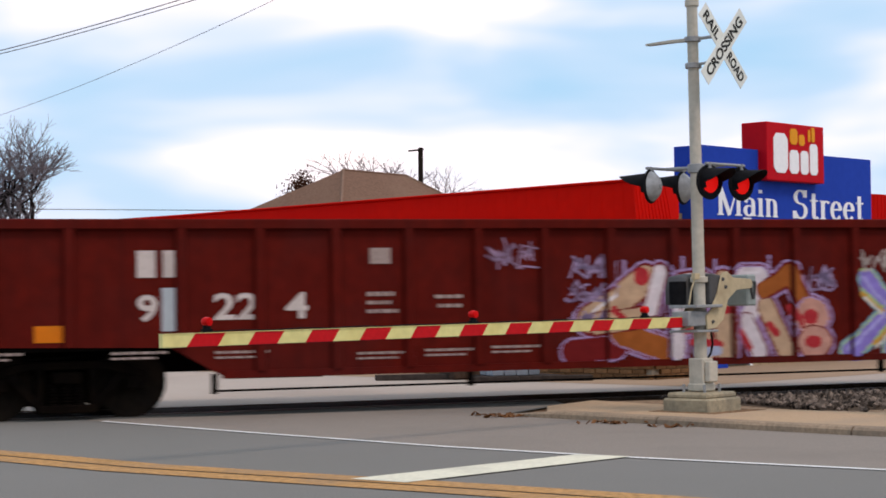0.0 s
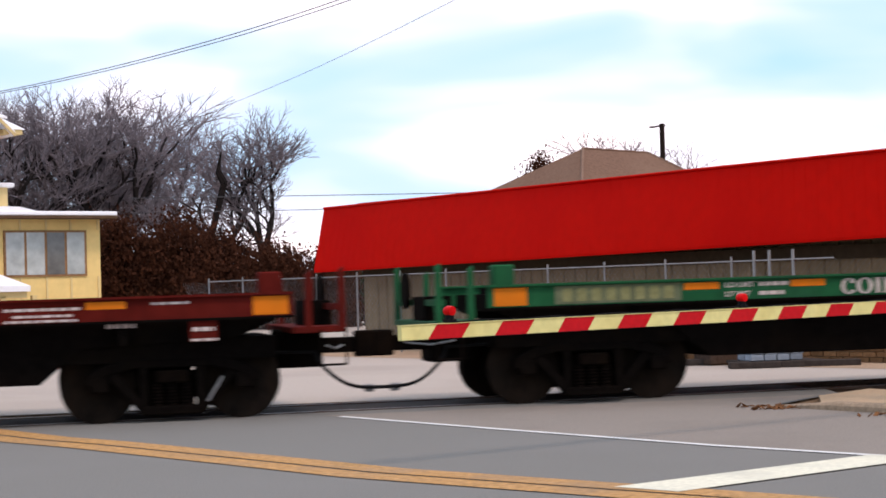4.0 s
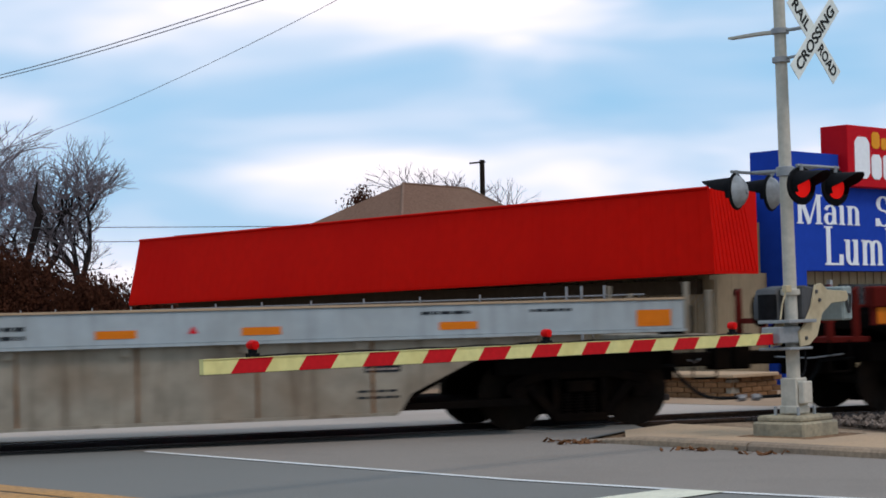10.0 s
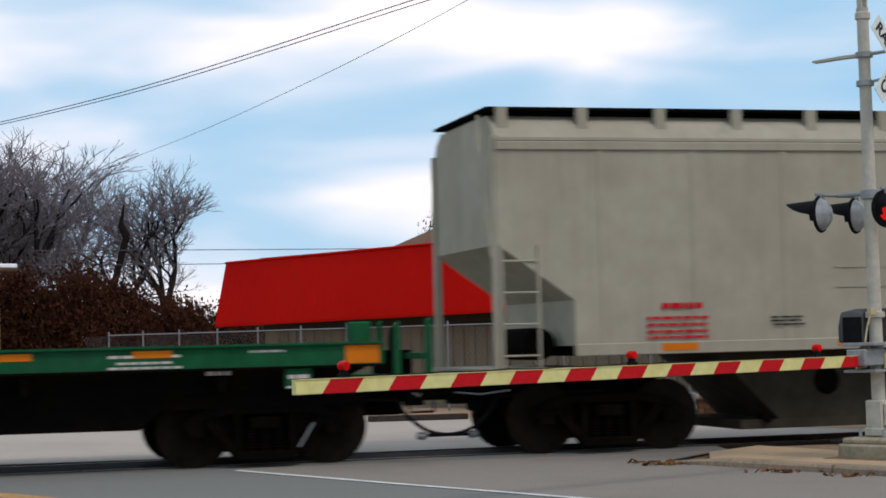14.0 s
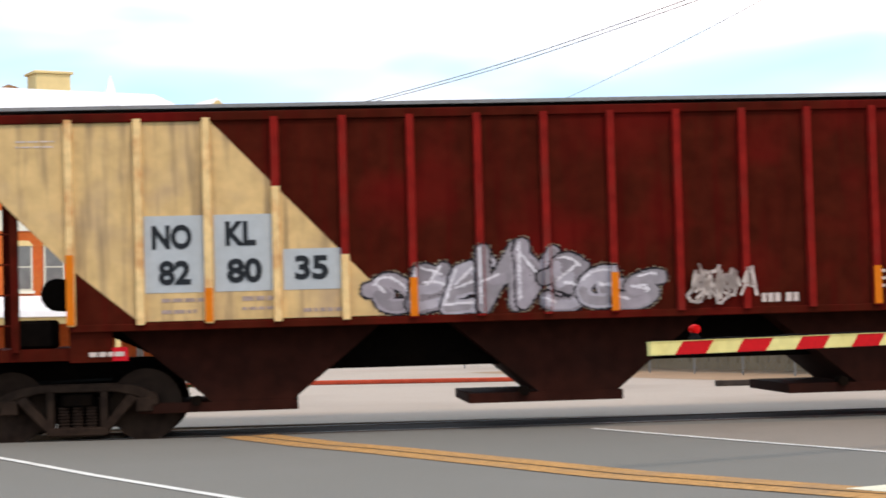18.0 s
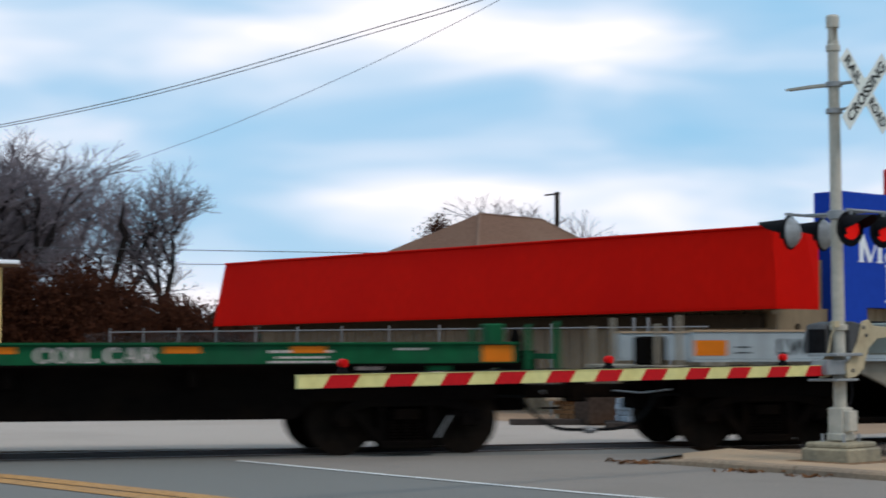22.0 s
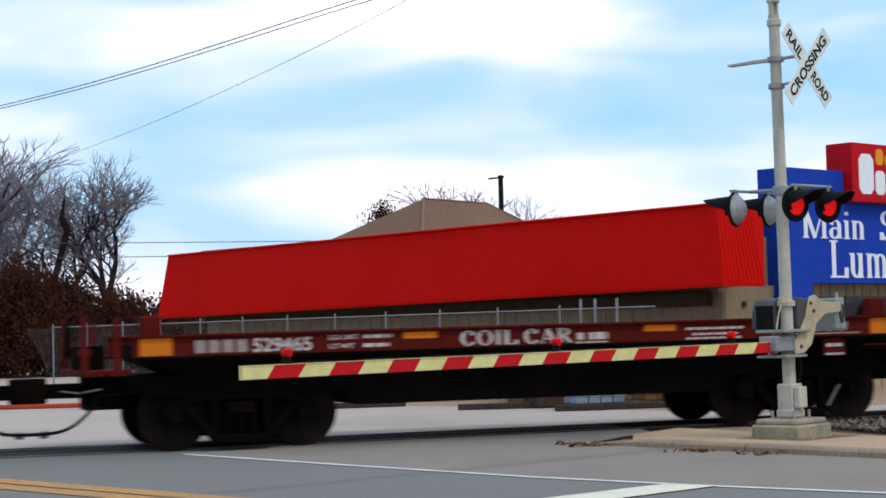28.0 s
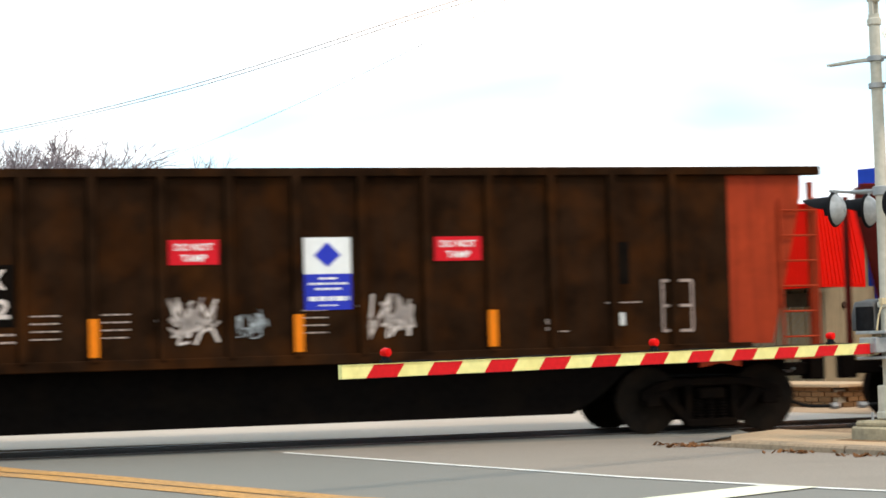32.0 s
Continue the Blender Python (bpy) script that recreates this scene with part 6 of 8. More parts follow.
        for i in range(4):
            plate("owner_mark", car, -4.87 + i * 0.185, -4.87 + i * 0.185 + 0.14, 1.29, 1.46, M["stencil_dim"], y=y)
        lettering("number", number, 0.98 if early else 0.80, 0.19, M["stencil"], car, pose(-4.06 if early else -4.10, y - 0.002, 1.28))
    else:
        plate("number_band", car, -4.80, -3.10, 1.27, 1.50, M["green_dull"], y=y, out=0.003)
        for i in range(8):
            plate("number_mark", car, -4.70 + i * 0.195, -4.70 + i * 0.195 + 0.13, 1.30, 1.47, M["stencil_olive"], y=y)
    if not bare:
        sign_word("COIL CAR", -0.57 if early else -1.20 if owner else -0.87, 1.28, 1.42 if early else 1.66 if owner else 1.60, 0.20, car, y + 0.004, M["stencil"], "class_letter", 1.35)
        dx = 0.56 if early or not owner else 0.0
        for words, wide, zz in (("LD LMT", 0.40, 1.415), ("LT WT", 0.34, 1.295)):
            lettering("load_data", words, wide, 0.065, M["stencil"], car, pose(-3.05 + dx, y - 0.002, zz), 0.004)
        if seed == 8:
            lettering("load_data", "221500", 0.40, 0.065, M["stencil"], car, pose(-2.56, y - 0.002, 1.415), 0.004)
            lettering("load_data", "41500", 0.34, 0.065, M["stencil"], car, pose(-2.50, y - 0.002, 1.295), 0.004)
        else:
            small_print(car, [(-2.58 + dx, -2.18 + dx, 1.448, 0.05), (-2.58 + dx, -2.22 + dx, 1.328, 0.05)], M["stencil"], y, seed=seed + 30)
        if owner and not early:
            small_print(car, [(0.52, 0.66, 1.36, 0.10), (0.70, 0.98, 1.36, 0.10), (0.50, 1.02, 1.275, 0.025)], M["stencil"], y, seed=seed + 40)
        small_print(car, [(2.2, 3.1, 1.42, 0.035), (2.3, 3.0, 1.34, 0.03), (2.2, 3.1, 1.28, 0.03), (3.95, 4.4, 1.45, 0.03)], M["stencil"], y, seed=seed)
    if italic and not bare:
        for i in range(4):
            k = 4.02 + i * 0.20
            part("owner_mark", Shape().prism([(k, 1.33), (k + 0.15, 1.33), (k + 0.19, 1.46), (k + 0.04, 1.46)], y - 0.006, y + 0.002, "y"), M["stencil_dim"], car, smooth=False)
        part("underline", Shape().box(3.95, 5.0, y - 0.006, y + 0.002, 1.285, 1.305), M["stencil_dim"], car)
    plate("placard", car, 4.40, 4.74, 0.97, 1.22, paint_, y=y + 0.02, out=0.02)
    small_print(car, [(4.44, 4.70, 1.12, 0.05), (4.42, 4.74, 0.99, 0.03)], M["stencil"], y, 0.012, seed + 2)
    small_print(car, [(3.4, 3.75, 1.19, 0.05)], M["stencil_dim"], y, 0.01, seed + 3)
    return car


def well_car(x, number, label, seed=0, tagged_side=False):
    car = car_root("well_car", label, "freight car", x, "freight train")
    truck(car, -5.25), truck(car, 5.25)
    L, m = 6.62, M["grey_chord"]
    for y in (-1, 1):
        s = part("top_chord", Shape().box(-L, L, y * 1.43 - 0.07, y * 1.43 + 0.07, 1.28, 1.68), m, car, "pale grey top chord", bevel=0.012)
        part("rust_edge", Shape().box(-L, L, y * 1.43 - 0.09, y * 1.43 + 0.05, 1.682, 1.71), M["walk"], s, "rusty tan upper edge")
        part("flange", Shape().box(-L, L, y * 1.43 - 0.11, y * 1.43 + 0.11, 1.25, 1.285), m, s)
        part("well_side", Shape().prism([(-2.60, 0.30), (2.60, 0.30), (2.77, 0.55), (3.85, 1.05), (4.55, 1.24), (-4.55, 1.24), (-3.85, 1.05), (-2.77, 0.55)], y * 1.40 - 0.03, y * 1.40 + 0.03, "y"), M["grey_well"], car, "dirty grey well side plate", smooth=False)
        part("bottom_angle", Shape().box(-2.55, 2.55, y * 1.42 - 0.09, y * 1.42 + 0.05, 0.28, 0.32), M["grey_well"], car)
        for k in (-2.3, -0.9, 0.6, 2.1):
            part("gusset", Shape().prism([(k - 0.10, 1.25), (k + 0.10, 1.25), (k + 0.05, 1.14), (k - 0.05, 1.14)], y * 1.42 - 0.06, y * 1.42 + 0.06, "y"), M["grey_well"], car)
        for k, w in ((-2.2, 0.02), (-0.75, 0.015), (0.75, 0.015), (2.25, 0.02)):
            part("stiffener", Shape().box(k - w, k + w, y * 1.40 - 0.045, y * 1.40 + 0.045, 0.32, 1.24), M["rusty_weld"], car, "rust-stained upright weld", smooth=False)
        for k in (-5.0, 4.9):
            part("bolster_end", Shape().box(k - 0.22, k + 0.22, y * 1.38 - 0.06, y * 1.38 + 0.06, 1.05, 1.24), M["grey_well"], car)
    for k in (-5.25, 5.25):
        part("body_bolster", Shape().box(k - 1.2, k + 1.2, -1.1, 1.1, 0.73, 1.0), M["under"], car)
    part("well_floor", Shape().box(-4.4, 4.4, -1.38, 1.38, 0.33, 0.42), M["under"], car)
    for sx in (-1, 1):
        part("shear_plate", Shape().prism([(sx * 2.6, 0.36), (sx * 2.75, 0.58), (sx * 3.85, 1.02), (sx * L, 1.02), (sx * L, 1.12), (sx * 3.8, 1.12)], -1.3, 1.3, "y"), M["under"], car, smooth=False)
        e = part("end_platform", Shape().box(min(sx * L, sx * 7.15), max(sx * L, sx * 7.15), -1.42, 1.42, 1.06, 1.20), M["grey_well"], car, "end platform with stake posts", bevel=0.012)
        for px, h in ((6.74, 1.92), (7.08, 1.80)):
            for yy in (-1.32, 1.32):
                part("stake_post", Shape().box(sx * px - 0.03, sx * px + 0.03, yy - 0.035, yy + 0.035, 1.18, h), M["grey_well"], e, bevel=0.008)
        part("brake_gear", Shape().box(sx * 6.9 - 0.15, sx * 6.9 + 0.15, -0.9, -0.3, 1.2, 1.62), M["under"], e, bevel=0.03)
        part("centre_beam", Shape().box(min(sx * 3.9, sx * 7.0), max(sx * 3.9, sx * 7.0), -0.3, 0.3, 0.70, 1.02), M["under"], car)
        part("step", Shape().path([(sx * 6.75, -1.45, 1.06), (sx * 6.75, -1.45, 0.60), (sx * 7.1, -1.45, 0.60), (sx * 7.1, -1.45, 1.06)], 0.016, 5), M["under"], e)
        coupler(car, sx * 7.0, sx)
    y = NEAR
    for a, b, z0, z1 in ((-6.58, -6.08, 1.34, 1.56), (-3.62, -3.12, 1.36, 1.46), (-1.26, -0.76, 1.36, 1.46), (0.55, 1.05, 1.36, 1.46), (3.14, 3.66, 1.36, 1.46), (5.92, 6.42, 1.33, 1.55)):
        plate("reflector", car, a, b, z0, z1, M["reflector"], y=y)
    lettering("number", "LW", 0.54, 0.24, M["stencil_black"], car, pose(-5.28, y - 0.002, 1.34))
    lettering("number", number, 0.98, 0.24, M["stencil_black"], car, pose(-4.66, y - 0.002, 1.34))
    small_print(car, [(-3.0, -2.1, 1.51, 0.05), (-3.0, -2.1, 1.40, 0.05), (2.9, 3.6, 1.58, 0.04), (4.4, 5.0, 1.58, 0.035), (-5.95, -5.7, 1.46, 0.02), (-5.95, -5.7, 1.38, 0.02)], M["stencil_black"], y, seed=seed)
    small_print(car, [(1.15, 1.95, 1.05, 0.035), (2.05, 2.6, 0.60, 0.03), (2.05, 2.6, 0.52, 0.03)], M["stencil_black"], -1.43, seed=seed + 1)
    plate("data_plate", car, 2.15, 2.62, 0.84, 1.10, M["stencil_black"], y=-1.43)
    small_print(car, [(2.18, 2.58, 1.03, 0.05), (2.18, 2.58, 0.88, 0.025)], M["stencil_dim"], -1.436, seed=seed + 2)
    part("warning_mark", Shape().prism([(-0.12, 1.40), (0.0, 1.40), (-0.06, 1.50)], y - 0.006, y + 0.003, "y"), M["red_tag"], car, smooth=False)
    if tagged_side:
        for k, (a, b, c) in enumerate((( -2.3, -1.2, (0.10, 0.10, 0.11)), (-0.9, 0.3, (0.34, 0.36, 0.40)), (0.9, 1.7, (0.14, 0.18, 0.36)))):
            scrawl(car, a, b, 0.45, 0.95, paint(c), 80 + k, 14, -1.43, 0.03)
        scrawl(car, 1.4, 2.1, 1.36, 1.58, paint((0.14, 0.22, 0.50)), 90, 14, y, 0.03)
    return car


def hopper_sides(half, cut_x, z_lo, z_cut0, z_cut1, z_hi, y):
    return Shape().prism([(-cut_x, z_lo), (cut_x, z_lo), (cut_x, z_cut0), (half, z_cut1), (half, z_hi), (-half, z_hi), (-half, z_cut1), (-cut_x, z_cut0)], y * 1.5 - 0.02, y * 1.5 + 0.02, "y")


def bay(car, x, m, z_hi, z_lo, top, low, gate=0.95):
    b = part("hopper_bay", Shape().prism([(x - top, z_hi), (x - low, z_lo + 0.12), (x - low, z_lo), (x + low, z_lo), (x + low, z_lo + 0.12), (x + top, z_hi)], -1.05, 1.05, "y"), m, car, "tapered hopper bay", smooth=False)
    part("outlet_gate", Shape().box(x - low - gate, x + low + 0.05, -1.08, 1.08, z_lo - 0.02, z_lo + 0.11), m, b)
    part("gate_capstan", Shape().tube((x - low - 0.2, -1.15, z_lo + 0.13), (x - low - 0.2, -0.9, z_lo + 0.13), 0.07, n=8), M["truck_iron"], b)


def grain_hopper(x):
    car = car_root("covered_hopper", "warm grey covered hopper car with smooth sides", "freight car", x, "freight train")
    truck(car, -8.4), truck(car, 8.85)
    m, L = M["hopper_grey"], 10.05
    for y in (-1, 1):
        s = part("side", hopper_sides(L, 9.0, 1.42, 2.02, 2.76, 4.02, y), m, car, "smooth warm grey side sheet", smooth=False)
        part("side_sill", Shape().box(-9.0, 9.0, y * 1.5 - 0.05, y * 1.5 + 0.05, 1.28, 1.44), m, s, bevel=0.01)
        part("eave_rail", Shape().box(-L, L, y * 1.5 - 0.05, y * 1.5 + 0.05, 4.0, 4.12), m, s, bevel=0.012)
        part("eave_rail", Shape().box(-L, L, y * 1.5 - 0.03, y * 1.5 + 0.03, 4.13, 4.17), m, s)
        for i in range(14):
            k = -8.60 + i * 1.33
            part("panel_seam", Shape().prism([(k - 0.05, y * 1.52), (k + 0.05, y * 1.52), (k + 0.03, y * 1.535), (k - 0.03, y * 1.535)], 1.44, 4.0, "z"), m, s, smooth=False)
        part("panel_seam", Shape().box(-5.2, 4.4, y * 1.52 - 0.012, y * 1.52 + 0.012, 2.40, 2.43), m, s)
        part("panel_seam", Shape().box(-5.2, 4.4, y * 1.52 - 0.012, y * 1.52 + 0.012, 2.13, 2.16), m, s)
    part("roof", Shape().prism([(-1.5, 4.15), (1.5, 4.15), (1.36, 4.36), (1.1, 4.50), (-1.1, 4.50), (-1.36, 4.36)], -L, L, "x"), m, car, smooth=False)
    part("hatch_trough", Shape().box(-L + 0.1, L - 0.1, -1.1, 1.1, 4.49, 4.56), M["under"], car, "dark roof hatch coaming")
    walkway = part("roof_walk", Shape().box(-10.1, 10.2, -1.3, 1.3, 4.56, 4.60), M["under"], car, "dark roof walkway")
    for i in range(19):
        k = -9.9 + i * 1.12
        part("walk_bracket", Shape().box(k - 0.07, k + 0.07, -1.40, -1.28, 4.30, 4.585), m, walkway)
    for sx in (-1, 1):
        part("slope_sheet", Shape().prism([(sx * 9.0, 1.42), (sx * 9.0, 2.02), (sx * L, 2.76), (sx * L, 4.15), (sx * (L - 0.06), 4.15), (sx * (L - 0.1), 2.8), (sx * 8.9, 2.0), (sx * 8.9, 1.42)], -1.48, 1.48, "y"), m, car, smooth=False)
        part("end_sill", Shape().box(min(sx * 8.6, sx * 10.2), max(sx * 8.6, sx * 10.2), -1.45, 1.45, 1.0, 1.14), m, car)
        part("corner_post", Shape().box(sx * 10.05 - 0.05, sx * 10.05 + 0.05, -1.5, -1.4, 1.1, 4.2), m, car)
        part("corner_post", Shape().box(sx * 10.05 - 0.05, sx * 10.05 + 0.05, 1.4, 1.5, 1.1, 4.2), m, car)
        grab_irons(car, sx * 9.75, 1.1, 2.75, 4, m, 0.5)
        part("end_ladder", Shape().path([(sx * 10.12, -1.5, 2.6), (sx * 10.2, -1.3, 4.0), (sx * 10.15, -1.1, 4.5)], 0.02), m, car)
        part("air_tank", Shape().tube((sx * 9.3, -0.9, 1.45), (sx * 9.3, 0.4, 1.45), 0.22, n=14), M["under"], car)
        coupler(car, sx * 10.0, sx)
        part("stub_sill", Shape().box(min(sx * 7.4, sx * 10.0), max(sx * 7.4, sx * 10.0), -0.35, 0.35, 0.72, 1.05), M["under"], car)
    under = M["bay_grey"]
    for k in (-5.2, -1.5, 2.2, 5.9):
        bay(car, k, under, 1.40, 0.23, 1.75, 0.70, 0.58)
        part("vibrator_bracket", Shape().lathe([(0.0, 0.06), (0.16, 0.05), (0.20, 0.0)], pose(k + 0.05, -1.05, 0.85, 90, 0, 0), n=14), M["under"], car)
    part("centre_plate", Shape().box(-8.9, 8.9, -1.3, 1.3, 1.28, 1.40), M["under"], car)
    y = -1.54
    for a in (-7.8, -5.2, -2.6, -0.1, 2.6, 5.2, 8.1):
        plate("reflector", car, a, a + (0.52 if a < 7 else 0.98), 1.325, 1.42, M["reflector"], y=y - 0.012)
    for a in (-8.0, -4.2, -0.4, 3.42):
        small_print(car, [(a + 0.22, a + 0.80, 1.92, 0.075)], M["red_tag"], y, seed=int(a * 5))
        small_print(car, [(a, a + 0.88, z, 0.035) for z in (1.76, 1.67, 1.58, 1.50)], M["red_tag"], y, seed=int(a * 9))
    part("plate_border", Shape().box(6.56, 7.01, y - 0.003, y + 0.002, 1.64, 2.0), M["white_tag"], car)
    plate("data_plate", car, 6.59, 6.79, 1.76, 1.97, M["stencil_black"], y=y)
    plate("data_plate", car, 6.81, 6.98, 1.76, 1.97, M["stencil_black"], y=y)
    plate("data_plate", car, 6.59, 6.98, 1.67, 1.74, M["stencil_black"], y=y)
    small_print(car, [(6.57, 7.3, 2.36, 0.03), (6.57, 9.0, 2.28, 0.03), (6.57, 7.85, 2.15, 0.035), (7.76, 8.05, 2.61, 0.025), (7.76, 7.95, 2.53, 0.025), (7.76, 8.0, 2.46, 0.025), (8.15, 8.5, 2.61, 0.025)], M["stencil_black"], y, seed=12)
    for a, b in ((1.45, 1.95), (5.1, 5.52), (5.85, 6.4), (-2.4, -1.9), (-6.2, -5.7), (8.75, 9.0)):
        small_print(car, [(a, b, 1.74, 0.022), (a, b - 0.06, 1.69, 0.022), (a + 0.05, b, 1.64, 0.022)], M["stencil_black"], y, seed=int(a * 11))
    plate("sticker", car, 8.06, 8.38, 1.68, 1.76, M["white_tag"], y=y)
    return car


def ore_hopper(x):
    car = car_root("covered_hopper", "rusty brown-red ribbed hopper car with a cream end", "freight car", x, "freight train")
    truck(car, -6.72, rusty=True), truck(car, 6.72, rusty=True)
    m, L, C = M["hopper_brown"], 8.05, 6.75
    z0, z1 = 1.52, 4.22
    for y in (-1, 1):
        s = part("side", hopper_sides(L, C, z0, 2.30, 3.60, z1, y), m, car, "ribbed brown-red side sheet", smooth=False)
        part("side_sill", Shape().box(-C, C, y * 1.5 - 0.06, y * 1.5 + 0.06, 1.44, 1.54), m, s, bevel=0.01)
        part("top_chord", Shape().box(-L, L, y * 1.5 - 0.06, y * 1.5 + 0.06, z1 - 0.04, z1 + 0.08), m, s, bevel=0.01)
        for i in range(16):
            k = -6.72 + i * 0.896
            pale = {0: z1, 1: z1, 2: z1, 3: 3.30, 4: 2.38}.get(i, z0) if y < 0 else z0
            for lo, hi, rib_m in ((z0, pale, M["rib_cream"]), (pale, z1, M["hopper_rib"])):
                if hi > lo:
                    part("rib", Shape().prism([(k - 0.06, y * 1.52), (k + 0.06, y * 1.52), (k + 0.045, y * 1.60), (k - 0.045, y * 1.60)], lo, hi, "z"), rib_m, s, "faded rib", smooth=False)
            if y < 0 and i in (0, 2, 5, 8, 12, 15):
                hi = {0: 2.45, 2: 1.98, 15: 2.58}.get(i, 2.05)
                part("reflector", Shape().box(k - 0.05, k + 0.05, -1.612, -1.60, z0 + 0.02, hi), M["reflector"], s, smooth=False)
    y = -1.525
    part("cream_panel", Shape().prism([(-L, 4.18), (-L, 3.62), (-C, 2.30), (-5.85, 1.56), (-2.36, 1.56), (-4.87, 4.18)], y, y + 0.004, "y"), M["hopper_cream"], car, "faded cream painted panel", smooth=False)
    for a, b, zz in ((-5.76, -4.98, 1.93), (-4.85, -4.09, 1.93), (-3.95, -3.19, 1.93)):
        plate("number_patch", car, a, b, zz, 2.94 if a < -4 else 2.47, M["pale_patch"], y=y)
    lettering("number", "NO", 0.52, 0.32, M["stencil_black"], car, pose(-5.66, y - 0.008, 2.50), bold=0.04)
    lettering("number", "82", 0.42, 0.32, M["stencil_black"], car, pose(-5.58, y - 0.008, 2.03), bold=0.04)
    lettering("number", "KL", 0.40, 0.32, M["stencil_black"], car, pose(-4.70, y - 0.008, 2.53), bold=0.04)
    lettering("number", "80", 0.46, 0.32, M["stencil_black"], car, pose(-4.69, y - 0.008, 2.04), bold=0.04)
    lettering("number", "35", 0.44, 0.32, M["stencil_black"], car, pose(-3.80, y - 0.008, 2.06), bold=0.04)
    small_print(car, [(-5.55, -5.0, 1.83, 0.05), (-5.55, -5.1, 1.68, 0.05), (-4.5, -4.0, 1.83, 0.06), (-4.5, -4.05, 1.70, 0.04), (-3.7, -3.1, 1.66, 0.05)], M["stencil_dim"], y, seed=5)
    small_print(car, [(-7.4, -6.9, 3.95, 0.02), (-7.4, -6.9, 3.88, 0.02), (4.08, 4.7, 1.98, 0.04), (4.08, 4.5, 1.88, 0.04), (4.08, 4.6, 1.78, 0.04), (6.98, 7.92, 4.0, 0.09), (2.45, 2.7, 1.66, 0.12), (2.78, 2.95, 1.66, 0.12)], M["stencil"], y, seed=6)
    grey = [(0.30, 0.27, 0.30), (0.22, 0.20, 0.22), (0.36, 0.34, 0.38), (0.25, 0.23, 0.25)]
    ribs_at = [-6.72 + i * 0.896 for i in range(16)]
    piece(car, -2.75, 0.95, 1.60, 2.46, [4, 2, 5, 7, 7, 0, 9, 0], grey, (0.015, 0.014, 0.017), (0.62, 0.60, 0.64), (0.24, 0.20, 0.14), lambda k: -1.603 if min(abs(k - q) for q in ribs_at) < 0.05 else -1.528, 45, 0.9, 0.21)
    for k, a in enumerate((1.42, 1.72)):
        scrawl(car, a + 0.1 * k, a + 0.5 + 0.1 * k, 1.60 + 0.1 * k, 2.02, M["stencil"], 70 + k, 12, -1.606, 0.04)
    plate("data_frame", car, 6.0, 6.58, 1.80, 2.60, M["stencil_dim"], y=y)
    plate("data_plate", car, 6.04, 6.54, 1.84, 2.18, M["stencil_black"], y=y - 0.006)
    plate("data_plate", car, 6.04, 6.54, 2.22, 2.56, M["stencil_black"], y=y - 0.006)
    part("roof", Shape().box(-L, L, -1.45, 1.45, z1 + 0.05, z1 + 0.10), M["under"], car)
    part("roof_walk", Shape().box(-8.0, 8.35, -0.9, 0.9, 4.43, 4.48), M["galv"], car, "grey galvanised roof walkway")
    for sx in (-1, 1):
        part("slope_sheet", Shape().prism([(sx * C, z0), (sx * C, 2.30), (sx * L, 3.60), (sx * L, z1), (sx * (L - 0.05), z1), (sx * (L - 0.08), 3.6), (sx * (C - 0.08), 2.28), (sx * (C - 0.08), z0)], -1.47, 1.47, "y"), m, car, smooth=False)
        part("end_roof", Shape().box(min(sx * 7.9, sx * 8.45), max(sx * 7.9, sx * 8.45), -1.3, 1.3, 4.22, 4.28), M["galv"] if sx > 0 else M["under"], car)
        part("end_sill", Shape().box(min(sx * C, sx * 8.2), max(sx * C, sx * 8.2), -1.45, 1.45, 1.08, 1.24), m, car)
        part("side_panel", Shape().box(min(sx * 6.2, sx * 6.75), max(sx * 6.2, sx * 6.75), -1.5, -1.42, 1.05, 1.5), m, car)
        plate("red_placard", car, min(sx * 6.0, sx * 6.55), max(sx * 6.0, sx * 6.55), 1.06, 1.24, M["red_tag"], y=-1.49)
        small_print(car, [(min(sx * 6.05, sx * 6.5), max(sx * 6.05, sx * 6.5), 1.15, 0.06)], M["stencil"], -1.5, seed=9)
        for px, yy in ((8.0, -1.45), (7.45, -1.45), (8.0, 1.45)):
            part("corner_post", Shape().box(sx * px - 0.05, sx * px + 0.05, yy - 0.05, yy + 0.05, 1.2, 4.2 if px > 7.6 else 3.3), m, car)
        for zz in (1.55, 1.95, 2.35, 2.75):
            part("hand_rail", Shape().tube((sx * 7.4, -1.47, zz), (sx * 8.05, -1.47, zz), 0.013, n=5), m, car)
        part("brake_tank", Shape().tube((sx * 6.95, -1.1, 1.95), (sx * 6.95, 0.1, 1.95), 0.22, n=14), M["under"], car)
        part("brake_gear", Shape().box(sx * 7.25 - 0.25, sx * 7.25 + 0.25, -1.2, -0.5, 1.24, 1.62), M["under"], car, bevel=0.04)
        part("stub_sill", Shape().box(min(sx * 5.4, sx * 8.2), max(sx * 5.4, sx * 8.2), -0.35, 0.35, 0.72, 1.08), M["under"], car)
        coupler(car, sx * 8.0, sx)
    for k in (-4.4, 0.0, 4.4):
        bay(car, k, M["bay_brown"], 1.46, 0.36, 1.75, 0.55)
    part("belly", Shape().prism([(-6.5, 1.46), (-5.2, 0.85), (5.2, 0.85), (6.5, 1.46)], -0.5, 0.5, "y"), M["under"], car)
    return car


